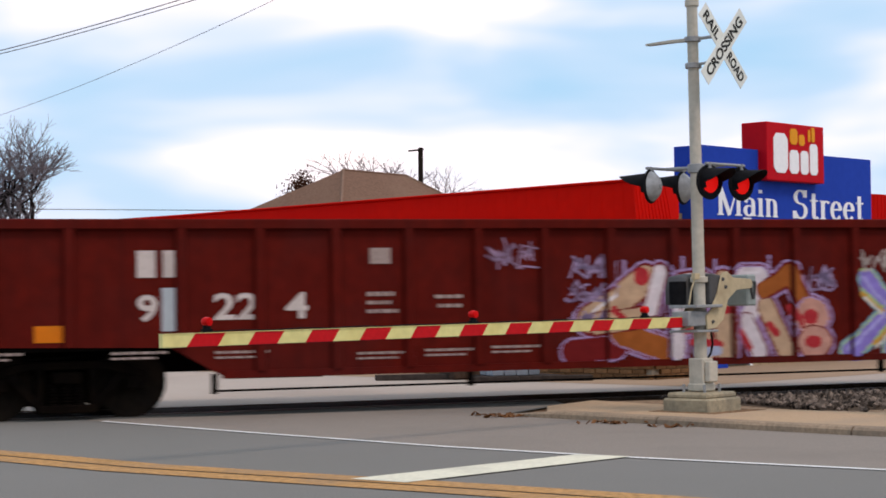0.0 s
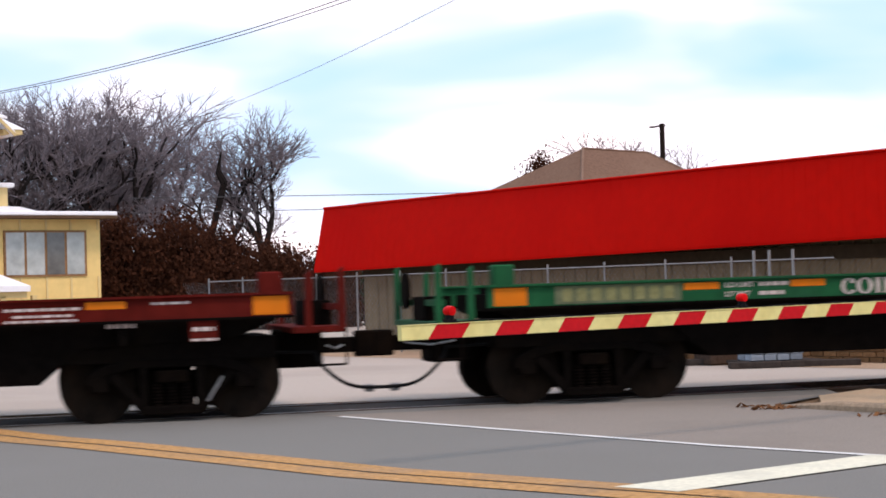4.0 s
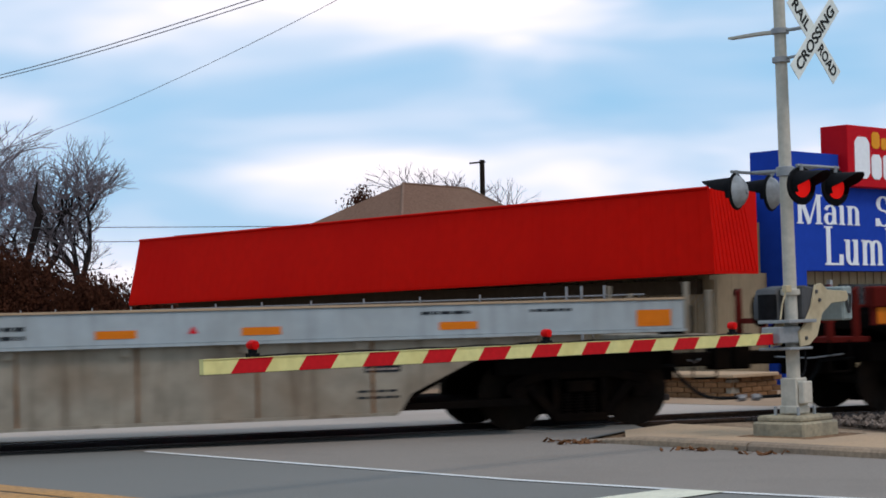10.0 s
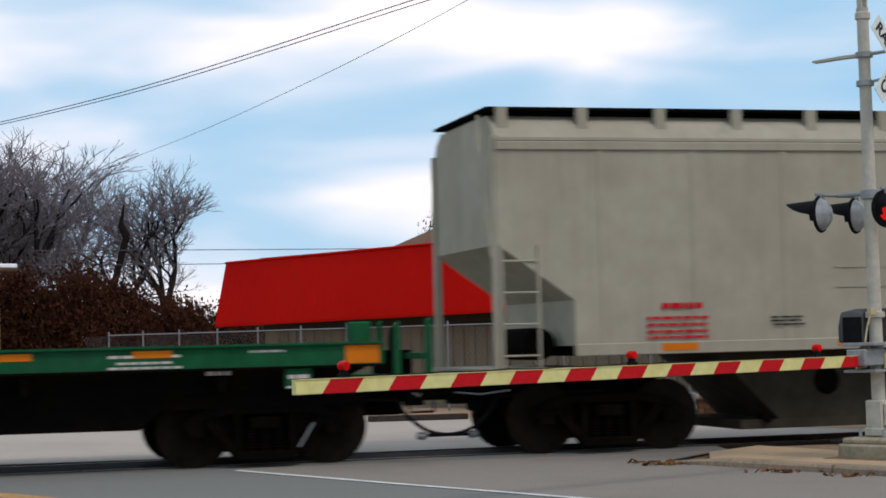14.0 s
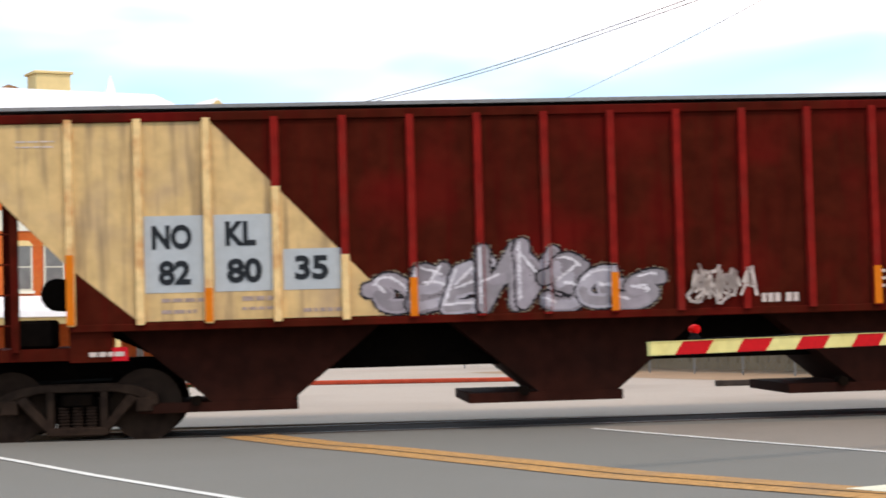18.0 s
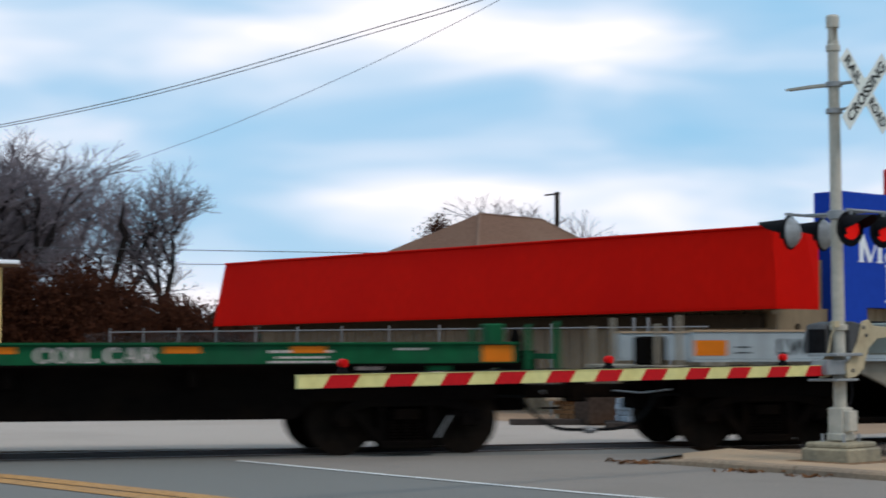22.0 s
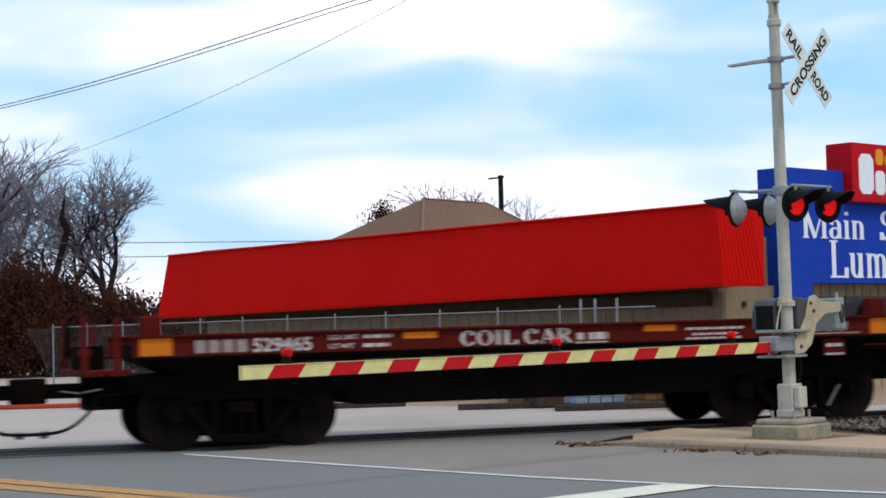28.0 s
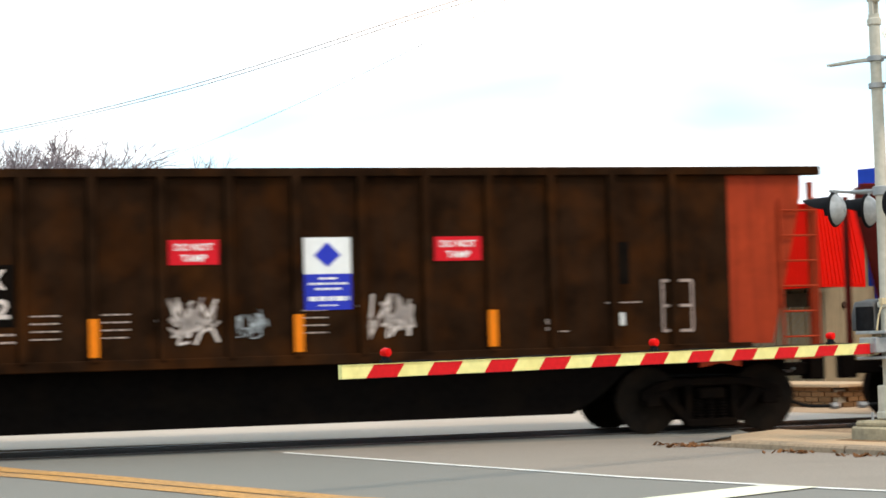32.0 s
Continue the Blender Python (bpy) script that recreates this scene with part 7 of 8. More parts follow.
def tub_car(x, m, end_m, label, plain=False):
    car = car_root("open_hopper", label, "freight car", x, "freight train")
    truck(car, -6.2), truck(car, 6.2)
    C, z0, z1 = 6.35, 1.24, 3.68
    for y in (-1, 1):
        s = part("side", Shape().prism([(-C, z0), (C, z0), (C, z1), (-C, z1)], y * 1.48 - 0.02, y * 1.48 + 0.02, "y"), m, car, "dark ribbed side sheet", smooth=False)
        part("side_sill", Shape().box(-C - 0.3, C + 0.3, y * 1.48 - 0.09, y * 1.48 + 0.09, 1.12, 1.26), m, s, bevel=0.012)
        part("top_chord", Shape().box(-7.15, 7.78, y * 1.48 - 0.09, y * 1.48 + 0.09, z1 - 0.05, z1 + 0.07), m, s, bevel=0.012)
        for i in range(14):
            k = -6.07 + i * 0.8905
            part("rib", Shape().prism([(k - 0.075, y * 1.49), (k + 0.075, y * 1.49), (k + 0.05, y * 1.59), (k - 0.05, y * 1.59)], z0, z1, "z"), m, s, smooth=False)
        for sx, mm in ((-1, m), (1, end_m)):
            xo = 7.28 if sx < 0 else 7.5
            part("end_side", Shape().prism([(sx * C, z0), (sx * (xo - 0.5), z0), (sx * xo, z1 - 0.34), (sx * xo, z1), (sx * C, z1)], y * 1.46 - 0.02, y * 1.46 + 0.02, "y"), mm, car, smooth=False)
    for sx, mm in ((-1, m), (1, end_m)):
        xo = 7.28 if sx < 0 else 7.5
        part("slope_sheet", Shape().prism([(sx * (xo - 0.55), z0), (sx * xo, z1 - 0.34), (sx * xo, z1), (sx * (xo - 0.07), z1), (sx * (xo - 0.65), z0)], -1.46, 1.46, "y"), mm, car, smooth=False)
        part("end_sill", Shape().box(min(sx * 6.6, sx * 7.75), max(sx * 6.6, sx * 7.75), -1.45, 1.45, 1.0, 1.14), mm, car)
        grab_irons(car, sx * 7.42, 1.14, 3.3, 6, mm, 0.55)
        for py in (-1.43, 1.43):
            px = 7.46 if sx < 0 else 7.66
            part("corner_post", Shape().box(sx * px - 0.035, sx * px + 0.035, py - 0.05, py + 0.05, 1.1, z1 - 0.15), mm, car)
        part("bracket_panel", Shape().prism([(sx * 5.9, 1.1), (sx * 6.5, 1.1), (sx * 6.5, 0.92), (sx * 6.2, 0.98), (sx * 5.9, 0.92)], -1.45, -1.40, "y"), mm, car, smooth=False)
        part("stub_sill", Shape().box(min(sx * 4.8, sx * 7.7), max(sx * 4.8, sx * 7.7), -0.35, 0.35, 0.72, 1.05), M["under"], car)
        coupler(car, sx * 7.45, sx)
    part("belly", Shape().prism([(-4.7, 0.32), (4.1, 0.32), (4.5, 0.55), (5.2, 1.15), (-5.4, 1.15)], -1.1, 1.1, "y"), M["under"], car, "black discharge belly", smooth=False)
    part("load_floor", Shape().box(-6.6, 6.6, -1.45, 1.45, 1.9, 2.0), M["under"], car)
    if plain:
        return car
    y = -1.502
    for k, hi in ((-6.28, 2.30),):
        plate("reflector", car, k, k + 0.13, 1.40, hi, M["reflector"], y=y)
    for k in (-2.508, 0.1635, 2.835):
        part("reflector", Shape().box(k - 0.062, k + 0.062, -1.598, -1.586, 1.30, 1.80), M["reflector"], car, smooth=False)
    for a, b in ((-5.08, -4.38), (-4.16, -3.50)):
        plate("number_patch", car, a, b, 1.72, 2.52, M["under"], y=y + 0.003)
    lettering("number", "DJ", 0.46, 0.26, M["stencil"], car, pose(-5.0, y - 0.002, 2.20), bold=0.04)
    lettering("number", "30", 0.42, 0.26, M["stencil"], car, pose(-4.99, y - 0.002, 1.82), bold=0.04)
    lettering("number", "TX", 0.46, 0.26, M["stencil"], car, pose(-4.06, y - 0.002, 2.20), bold=0.04)
    lettering("number", "852", 0.56, 0.26, M["stencil"], car, pose(-4.12, y - 0.002, 1.82), bold=0.04)
    part("placard", Shape().prism([(-5.95, 1.70), (-5.57, 1.70), (-5.76, 1.94)], y - 0.006, y + 0.002, "y"), M["white_tag"], car, smooth=False)
    for a in (-1.53, 2.06):
        t = plate("warning_sign", car, a, a + 0.66, 2.48, 2.81, M["red_tag"], y=y, label="red warning sign with white letters")
        lettering("sign_letters", "DO NOT", 0.50, 0.095, M["white_tag"], t, pose(a + 0.08, y - 0.008, 2.665), 0.002)
        lettering("sign_letters", "TAMP", 0.34, 0.095, M["white_tag"], t, pose(a + 0.16, y - 0.008, 2.52), 0.002)
    t = plate("notice_board", car, 0.26, 0.90, 2.33, 2.82, M["white_tag"], y=y, label="white and blue notice board")
    part("notice_field", Shape().box(0.26, 0.90, y - 0.006, y + 0.002, 1.85, 2.33), M["blue_tag"], t)
    part("diamond", Shape().prism([(0.40, 2.58), (0.58, 2.42), (0.76, 2.58), (0.58, 2.76)], y - 0.010, y - 0.004, "y"), M["blue_tag"], t, smooth=False)
    small_print(car, [(0.46, 0.70, 2.27, 0.03), (0.32, 0.84, 2.20, 0.03), (0.41, 0.76, 2.13, 0.03), (0.32, 0.86, 2.00, 0.06), (0.46, 0.70, 1.91, 0.02)], M["white_tag"], y - 0.006, seed=8)
    small_print(car, [(-4.8, -4.4, 1.62, 0.03), (-4.0, -3.5, 1.62, 0.03), (-4.0, -3.5, 1.52, 0.03), (-4.8, -4.5, 1.50, 0.03), (-1.5, -1.0, 1.62, 0.02)] + [(k, k + 0.36, z, 0.02) for k in (-2.4, -3.3, 0.2) for z in (1.85, 1.75, 1.65, 1.55)], M["stencil_dim"], y, seed=10)
    part("dot", Shape().tube((-4.25, y + 0.004, 1.48), (-4.25, y - 0.006, 1.48), 0.055, n=14), M["stencil"], car)
    scrawl(car, -1.5, -0.95, 1.45, 2.0, M["stencil"], 101, 16, y, 0.035)
    scrawl(car, -0.75, -0.28, 1.50, 1.82, M["pale_patch"], 102, 10, y, 0.012)
    scrawl(car, 1.15, 1.75, 1.48, 1.98, M["stencil"], 103, 14, y, 0.04)
    plate("hatch", car, 4.62, 4.85, 2.12, 2.70, M["under"], y=y)
    plate("sticker", car, 4.55, 4.76, 1.54, 1.72, M["white_tag"], y=y)
    small_print(car, [(3.62, 3.75, 1.62, 0.07), (3.62, 3.72, 1.52, 0.05), (4.5, 5.0, 1.86, 0.02), (3.7, 3.95, 1.48, 0.02)], M["stencil_dim"], y, seed=14)
    for z in (1.45, 1.80, 2.15):
        plate("frame_bar", car, 5.32, 5.78, z - 0.02, z + 0.02, M["stencil_dim"], y=y)
    for k in (5.32, 5.76):
        plate("frame_bar", car, k, k + 0.03, 1.45, 2.15, M["stencil_dim"], y=y)
    return car


RED_LABEL = "oxide-red coil car with low sides and stencilled lettering"
GREEN_LABEL = "green coil car with low sides and worn lettering"
gondola(3.36)
coil_car(21.45, M["boxcar"], True, "529258", RED_LABEL, False, 1)
coil_car(35.29, M["green_car"], False, "668650", GREEN_LABEL, False, 2)
coil_car(49.08, M["boxcar"], True, "529274", RED_LABEL, False, 3)
coil_car(63.05, M["boxcar"], True, "529669", RED_LABEL, True, 4)
well_car(77.81, "70049", "pale grey drop-centre well car, black lettering", 1)
coil_car(93.02, M["boxcar"], True, "529134", RED_LABEL, True, 5)
coil_car(106.6, M["green_car"], False, "668655", GREEN_LABEL, False, 6)
grain_hopper(123.87)
ore_hopper(143.65)
well_car(160.7, "70059", "pale grey drop-centre well car, black lettering", 2)
coil_car(175.55, M["green_car"], False, "668666", GREEN_LABEL, False, 7)
well_car(190.47, "70000", "pale grey drop-centre well car, sides tagged", 3, True)
coil_car(205.47, M["boxcar"], True, "529100", RED_LABEL, True, 8)
coil_car(219.24, M["boxcar"], True, "529420", RED_LABEL, True, 9)
coil_car(233.1, M["boxcar"], True, "529465", RED_LABEL, True, 10)
coil_car(247.00, M["boxcar"], True, "529435", RED_LABEL, True, 11)
tub_car(262.15, M["tub_brown"], M["tub_orange"], "dark brown open hopper car with orange end")
tub_car(279.28, M["boxcar"], M["boxcar"], "oxide-red open hopper car with sloping ends", True)

# ---- hotel, house, trees and wires beyond the yard ----


def brick_wall_mat(name, a, b, mortar, scale):
    m = mat(name, a, 0.85, bump=0.1)
    nt = m.node_tree
    bsdf = nt.nodes["Principled BSDF"]
    co = nt.nodes.new("ShaderNodeTexCoord")
    sep, comb = nt.nodes.new("ShaderNodeSeparateXYZ"), nt.nodes.new("ShaderNodeCombineXYZ")
    add = nt.nodes.new("ShaderNodeMath")
    nt.links.new(co.outputs["Object"], sep.inputs[0])
    nt.links.new(sep.outputs["X"], add.inputs[0])
    nt.links.new(sep.outputs["Y"], add.inputs[1])
    nt.links.new(add.outputs[0], comb.inputs["X"])
    nt.links.new(sep.outputs["Z"], comb.inputs["Y"])
    br = nt.nodes.new("ShaderNodeTexBrick")
    br.inputs["Scale"].default_value = scale
    for k, c in (("Color1", a), ("Color2", b), ("Mortar", mortar)):
        br.inputs[k].default_value = (*c, 1)
    br.inputs["Mortar Size"].default_value = 0.012
    nt.links.new(comb.outputs[0], br.inputs["Vector"])
    nz = nt.nodes.new("ShaderNodeTexNoise")
    nz.inputs["Scale"].default_value = 0.7
    nt.links.new(co.outputs["Object"], nz.inputs["Vector"])
    mx = nt.nodes.new("ShaderNodeMix")
    mx.data_type, mx.blend_type = "RGBA", "MULTIPLY"
    mx.inputs["Factor"].default_value = 0.35
    cols = [i for i in mx.inputs if i.type == "RGBA"]
    nt.links.new(br.outputs["Color"], cols[0])
    nt.links.new(nz.outputs["Color"], cols[1])
    nt.links.new([o for o in mx.outputs if o.type == "RGBA"][0], bsdf.inputs["Base Color"])
    return m


M.update(
    hotel_brick=brick_wall_mat("orange_red_brick", (0.66, 0.150, 0.036), (0.58, 0.115, 0.028), (0.46, 0.15, 0.06), 4.2),
    white_curtain=mat("white_curtain_behind_glass", (0.42, 0.46, 0.44), 0.2, vary=0.2, grain=2, blotch=1.2, bump=0, spec=0.5),
    snow=mat("snow_on_roof", (0.82, 0.83, 0.85), 0.9, vary=0.04, grain=3, bump=0.1),
    cream=mat("cream_trim_paint", (0.68, 0.52, 0.25), 0.7, vary=0.06, grain=4),
    yellow=mat("yellow_siding", (0.80, 0.58, 0.23), 0.75, vary=0.06, grain=3, blotch=0.8),
    band=mat("white_painted_band", (0.66, 0.65, 0.55), 0.7, vary=0.06, grain=3),
    gilt=mat("faded_olive_letters", (0.36, 0.32, 0.18), 0.7, vary=0.1, bump=0),
    gable_wood=mat("brown_gable_shingle", (0.28, 0.15, 0.07), 0.85, vary=0.2, grain=8),
    brown_frieze=mat("ochre_frieze_boards", (0.40, 0.22, 0.09), 0.85, vary=0.12, grain=8),
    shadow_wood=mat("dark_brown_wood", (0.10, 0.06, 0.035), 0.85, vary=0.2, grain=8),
    window_frame=mat("pale_window_frame", (0.55, 0.52, 0.42), 0.6, vary=0.06),
    shingle=mat("brown_grey_shingle", (0.165, 0.095, 0.065), 0.9, vary=0.15, grain=9, blotch=0.35, bump=0.2, other=(0.21, 0.13, 0.09)),
    shingle_pale=mat("pale_hip_shingle", (0.20, 0.125, 0.09), 0.9, vary=0.15, grain=9, bump=0.2),
    house_brick=brick_wall_mat("tan_house_brick", (0.30, 0.19, 0.12), (0.26, 0.16, 0.10), (0.30, 0.26, 0.22), 4.2),
    bark=mat("grey_brown_bark", (0.026, 0.021, 0.020), 0.95, vary=0.25, grain=6, blotch=0.6),
    twig=mat("grey_twigs", (0.185, 0.16, 0.172), 0.95, vary=0.2, grain=3, bump=0),
    snag=mat("black_dead_bark", (0.014, 0.011, 0.010), 0.95, vary=0.3, grain=6),
    brown_leaf=mat("brown_winter_leaves", (0.058, 0.021, 0.011), 0.9, vary=0.4, grain=2, bump=0, other=(0.035, 0.014, 0.009)),
    green_leaf=mat("dark_green_leaves", (0.022, 0.040, 0.012), 0.85, vary=0.4, grain=3, bump=0),
    grey_wood=mat("grey_weathered_wood", (0.11, 0.095, 0.085), 0.9, vary=0.2, grain=12, bump=0.3, streak=0.3),
    red_kerb=mat("red_painted_kerb", (0.42, 0.06, 0.03), 0.8, vary=0.15, grain=6),
    cable=mat("black_cable", (0.10, 0.10, 0.105), 0.6, vary=0.05, bump=0),
    far_wood=mat("far_winter_woods", (0.10, 0.095, 0.105), 1.0, vary=0.25, grain=0.12, blotch=0.02, bump=0),
)

HOTEL = pose(-25.25, 65.29, 0, 0, 0, 45.4)
hotel = thing("hotel", "two-storey orange brick hotel with snowy gabled roof", "hotel", HOTEL)
part("wall", Shape().box(-14, 0, 0, 9, 0, 7.7), M["hotel_brick"], hotel, "orange-red brick wall", smooth=False)
part("name_band", Shape().box(-14.05, 0.06, -0.06, 9.05, 4.99, 5.72), M["band"], hotel, "white painted name band")
lettering("name_letters", "TRAVELERS HOTEL", 5.45, 0.46, M["gilt"], hotel, pose(-6.76, -0.075, 5.10), 0.02)
part("downspout", Shape().tube((-0.45, -0.08, 1.0), (-0.45, -0.08, 7.6), 0.05, n=8), M["cream"], hotel)


def sash_window(x0, x1, z0, z1):
    w = part("window", Shape().prism([(x0, z0), (x1, z0), (x1, z1 - 0.10), (x1 - 0.16, z1), (x0 + 0.16, z1), (x0, z1 - 0.10)], -0.05, 0.02, "y"), M["window_frame"], hotel, "tall sash window with arched head", smooth=False)
    mid = (z0 + z1) / 2
    for a, b in ((z0 + 0.07, mid - 0.025), (mid + 0.025, z1 - 0.12)):
        part("pane", Shape().box(x0 + 0.075, x1 - 0.075, -0.058, -0.045, a, b), M["curtain_glass"], w)
    part("sill", Shape().box(x0 - 0.05, x1 + 0.05, -0.12, 0.02, z0 - 0.10, z0), M["band"], w)
    part("hood_mould", Shape().prism([(x0 - 0.05, z1 - 0.10), (x1 + 0.05, z1 - 0.10), (x1 - 0.14, z1 + 0.09), (x0 + 0.14, z1 + 0.09)], -0.08, 0.0, "y"), M["cream"], w, smooth=False)


for x0 in (-13.0, -11.8, -9.7, -8.5, -6.29, -5.13, -2.96, -1.82):
    sash_window(x0, x0 + 0.79, 5.80, 7.25)
    sash_window(x0, x0 + 0.79, 2.83, 4.55)
for y in (1.8, 4.5, 7.0):
    for z0, z1 in ((5.80, 7.25), (2.83, 4.55)):
        part("side_window", Shape().box(-0.02, 0.03, y, y + 0.8, z0, z1), M["curtain_glass"], hotel)
part("eave", Shape().box(-14.6, -3.35, -0.7, 9.7, 7.62, 7.80).box(-3.35, 0.9, 0.02, 9.7, 7.62, 7.80).box(0.16, 0.9, -0.7, 0.02, 7.62, 7.80), M["cream"], hotel, "cream boxed eave")
part("roof", Shape().add([(-14.8, -0.75, 7.8), (1.0, -0.75, 7.8), (1.0, 9.75, 7.8), (-14.8, 9.75, 7.8), (-12.5, 4.5, 10.75), (-2.4, 4.5, 10.75)], [(0, 1, 5, 4), (1, 2, 5), (2, 3, 4, 5), (3, 0, 4)]), M["snow"], hotel, "hipped roof white with snow", smooth=False)
# cross gable over the front
gx, gz = -2.0, 10.0
part("gable_face", Shape().prism([(-3.9, 7.90), (0.0, 7.90), (gx, gz - 0.12)], -0.35, -0.2, "y"), M["gable_wood"], hotel, "brown shingled gable with brackets", smooth=False)
s = Shape()
for ex, ez in ((-4.45, 7.74), (0.50, 7.70)):
    s.add([(ex, -0.95, ez), (gx, -0.95, gz), (gx, 5.2, gz + 0.05), (ex, 5.2, ez), (ex, -0.95, ez - 0.16), (gx, -0.95, gz - 0.16), (gx, 5.2, gz - 0.11), (ex, 5.2, ez - 0.16)], [(0, 1, 2, 3), (4, 7, 6, 5), (0, 4, 5, 1), (0, 3, 7, 4)])
gable = part("gable_roof", s, M["snow"], hotel, "snow-covered gable roof", smooth=False)
for ex, ez in ((-4.45, 7.74), (0.50, 7.70)):
    part("bargeboard", Shape().tube((ex, -0.97, ez - 0.14), (gx, -0.97, gz - 0.14), 0.07, n=4), M["cream"], gable)
part("pent_roof", Shape().add([(-3.3, -0.95, 8.24), (0.2, -0.95, 8.24), (-0.35, -0.35, 8.52), (-2.85, -0.35, 8.52), (-3.3, -0.95, 8.16), (0.2, -0.95, 8.16)], [(0, 1, 2, 3), (0, 4, 5, 1)]), M["snow"], hotel, smooth=False)
part("bracket_band", Shape().box(-3.25, 0.15, -0.30, -0.1, 7.42, 8.18), M["brown_frieze"], hotel, "brown frieze with cream brackets")
for i in range(9):
    x = -3.1 + i * 0.37
    part("bracket", Shape().prism([(-0.9, 8.18), (-0.3, 8.18), (-0.3, 7.42), (-0.40, 7.48), (-0.62, 7.95)], x - 0.045, x + 0.045, "x"), M["cream"], hotel, smooth=False)
gw = part("gable_window", Shape().box(-2.60, -1.40, -0.46, -0.3, 8.50, 9.16), M["cream"], hotel, "small gable window in a cream frame")
part("pane", Shape().box(-2.43, -1.57, -0.475, -0.455, 8.60, 9.02), M["glass"], gw)
# dormer with a spire
dm = part("dormer", Shape().box(-6.05, -4.95, 0.6, 3.0, 8.30, 9.25), M["cream"], hotel, "cream dormer under a white spire")
part("pane", Shape().box(-5.75, -5.25, 0.585, 0.61, 8.50, 9.12), M["glass"], dm)
part("dormer_eave", Shape().box(-6.45, -4.55, 0.1, 3.2, 9.22, 9.30), M["shadow_wood"], dm)
part("spire", Shape().lathe([(0.95, 9.30), (0.55, 9.50), (0.26, 10.1), (0.10, 10.65), (0.0, 10.95)], pose(-5.5, 1.0, 0), n=8), M["snow"], dm)
part("cupola", Shape().box(-6.9, -5.5, 5.6, 6.8, 10.2, 11.55).box(-7.0, -5.4, 5.5, 6.9, 11.55, 11.65), M["cream"], hotel, "cream chimney stack", bevel=0.02)
part("rear_gable", Shape().prism([(-9.4, 9.6), (-7.0, 9.6), (-7.5, 11.0), (-7.9, 11.1)], 6.0, 8.0, "y"), M["gable_wood"], hotel, smooth=False)
# porch
part("porch_roof", Shape().add([(-12, -2.7, 2.10), (0.15, -2.7, 2.05), (-0.1, 0.0, 2.62), (-12, 0.0, 2.66), (-12, -2.7, 1.88), (0.15, -2.7, 1.85), (-0.1, 0, 1.85), (-12, 0, 1.85)], [(0, 1, 2, 3), (0, 4, 5, 1), (1, 5, 6, 2), (4, 7, 6, 5)]), M["snow"], hotel, "snow-covered porch roof", smooth=False)
part("porch_beam", Shape().box(-12, 0.1, -2.5, -2.35, 1.62, 1.85), M["cream"], hotel)
for x in (-11.5, -9.0, -6.6, -3.9, -2.0, -0.8, 0.4):
    part("porch_post", Shape().box(x - 0.09, x + 0.09, -2.5, -2.32, 0, 1.7), M["cream"], hotel)
part("porch_door", Shape().box(-3.4, -1.2, -0.03, 0.02, 0.2, 1.75), M["shadow_wood"], hotel)
part("porch_step", Shape().box(-12, 0.5, -2.6, 0, 0.0, 0.16), M["walk"], hotel)
part("porch_bench", Shape().box(1.0, 1.9, -1.4, -0.6, 0.0, 0.75), M["shadow_wood"], hotel)

wing = thing("hotel_wing", "yellow sided annexe with a row of windows", "annexe", HOTEL)
part("wall", Shape().box(0.08, 4.48, 0.35, 7.0, 0.62, 4.58), M["yellow"], wing, "yellow panelled wall", smooth=False)
part("brick_base", Shape().box(0.08, 4.51, 0.32, 7.0, 0.0, 0.62), M["hotel_brick"], wing, smooth=False)
part("roof", Shape().box(-0.1, 4.78, -0.55, 7.6, 4.66, 4.82), M["snow"], wing, "flat snowy roof with wide eave", bevel=0.03)
part("fascia", Shape().box(-0.1, 4.78, -0.56, 7.6, 4.56, 4.66), M["shadow_wood"], wing)
part("snow_drift", Shape().prism([(-0.1, 4.82), (1.6, 4.82), (0.9, 4.98), (0.2, 5.0), (-0.1, 4.95)], -0.4, 5.0, "y"), M["snow"], wing)
part("window_surround", Shape().box(0.52, 3.88, 0.29, 0.36, 2.40, 4.14), M["gable_wood"], wing)
for i in range(4):
    x = 0.60 + i * 0.82
    part("pane", Shape().box(x, x + 0.72, 0.275, 0.30, 2.48, 4.06), M["white_curtain"] if i % 3 < 2 else M["curtain_glass"], wing)
for x in (0.12, 1.15, 2.2, 3.2, 4.34):
    part("batten", Shape().box(x, x + 0.07, 0.31, 0.36, 0.62, 2.38), M["cream"], wing)
    part("batten", Shape().box(x, x + 0.07, 0.31, 0.36, 4.15, 4.56), M["cream"], wing)
part("side_door", Shape().box(0.5, 0.95, 0.29, 0.37, 0.1, 1.55), M["shadow_wood"], wing)
part("stair_turret", Shape().box(0.06, 0.85, 0.6, 2.4, 4.83, 5.75), M["cream"], wing, "small cream stair head with a snowy cap")
part("turret_cap", Shape().box(-0.1, 1.05, 0.4, 2.6, 5.75, 5.92), M["snow"], wing, bevel=0.03)
low = part("garden_wall", Shape().box(4.3, 5.6, 0.8, 1.1, 0.0, 1.0), M["yellow"], at=HOTEL, bevel=0.02)
tagged(low, "low yellow boundary wall beside the annexe", "garden wall")

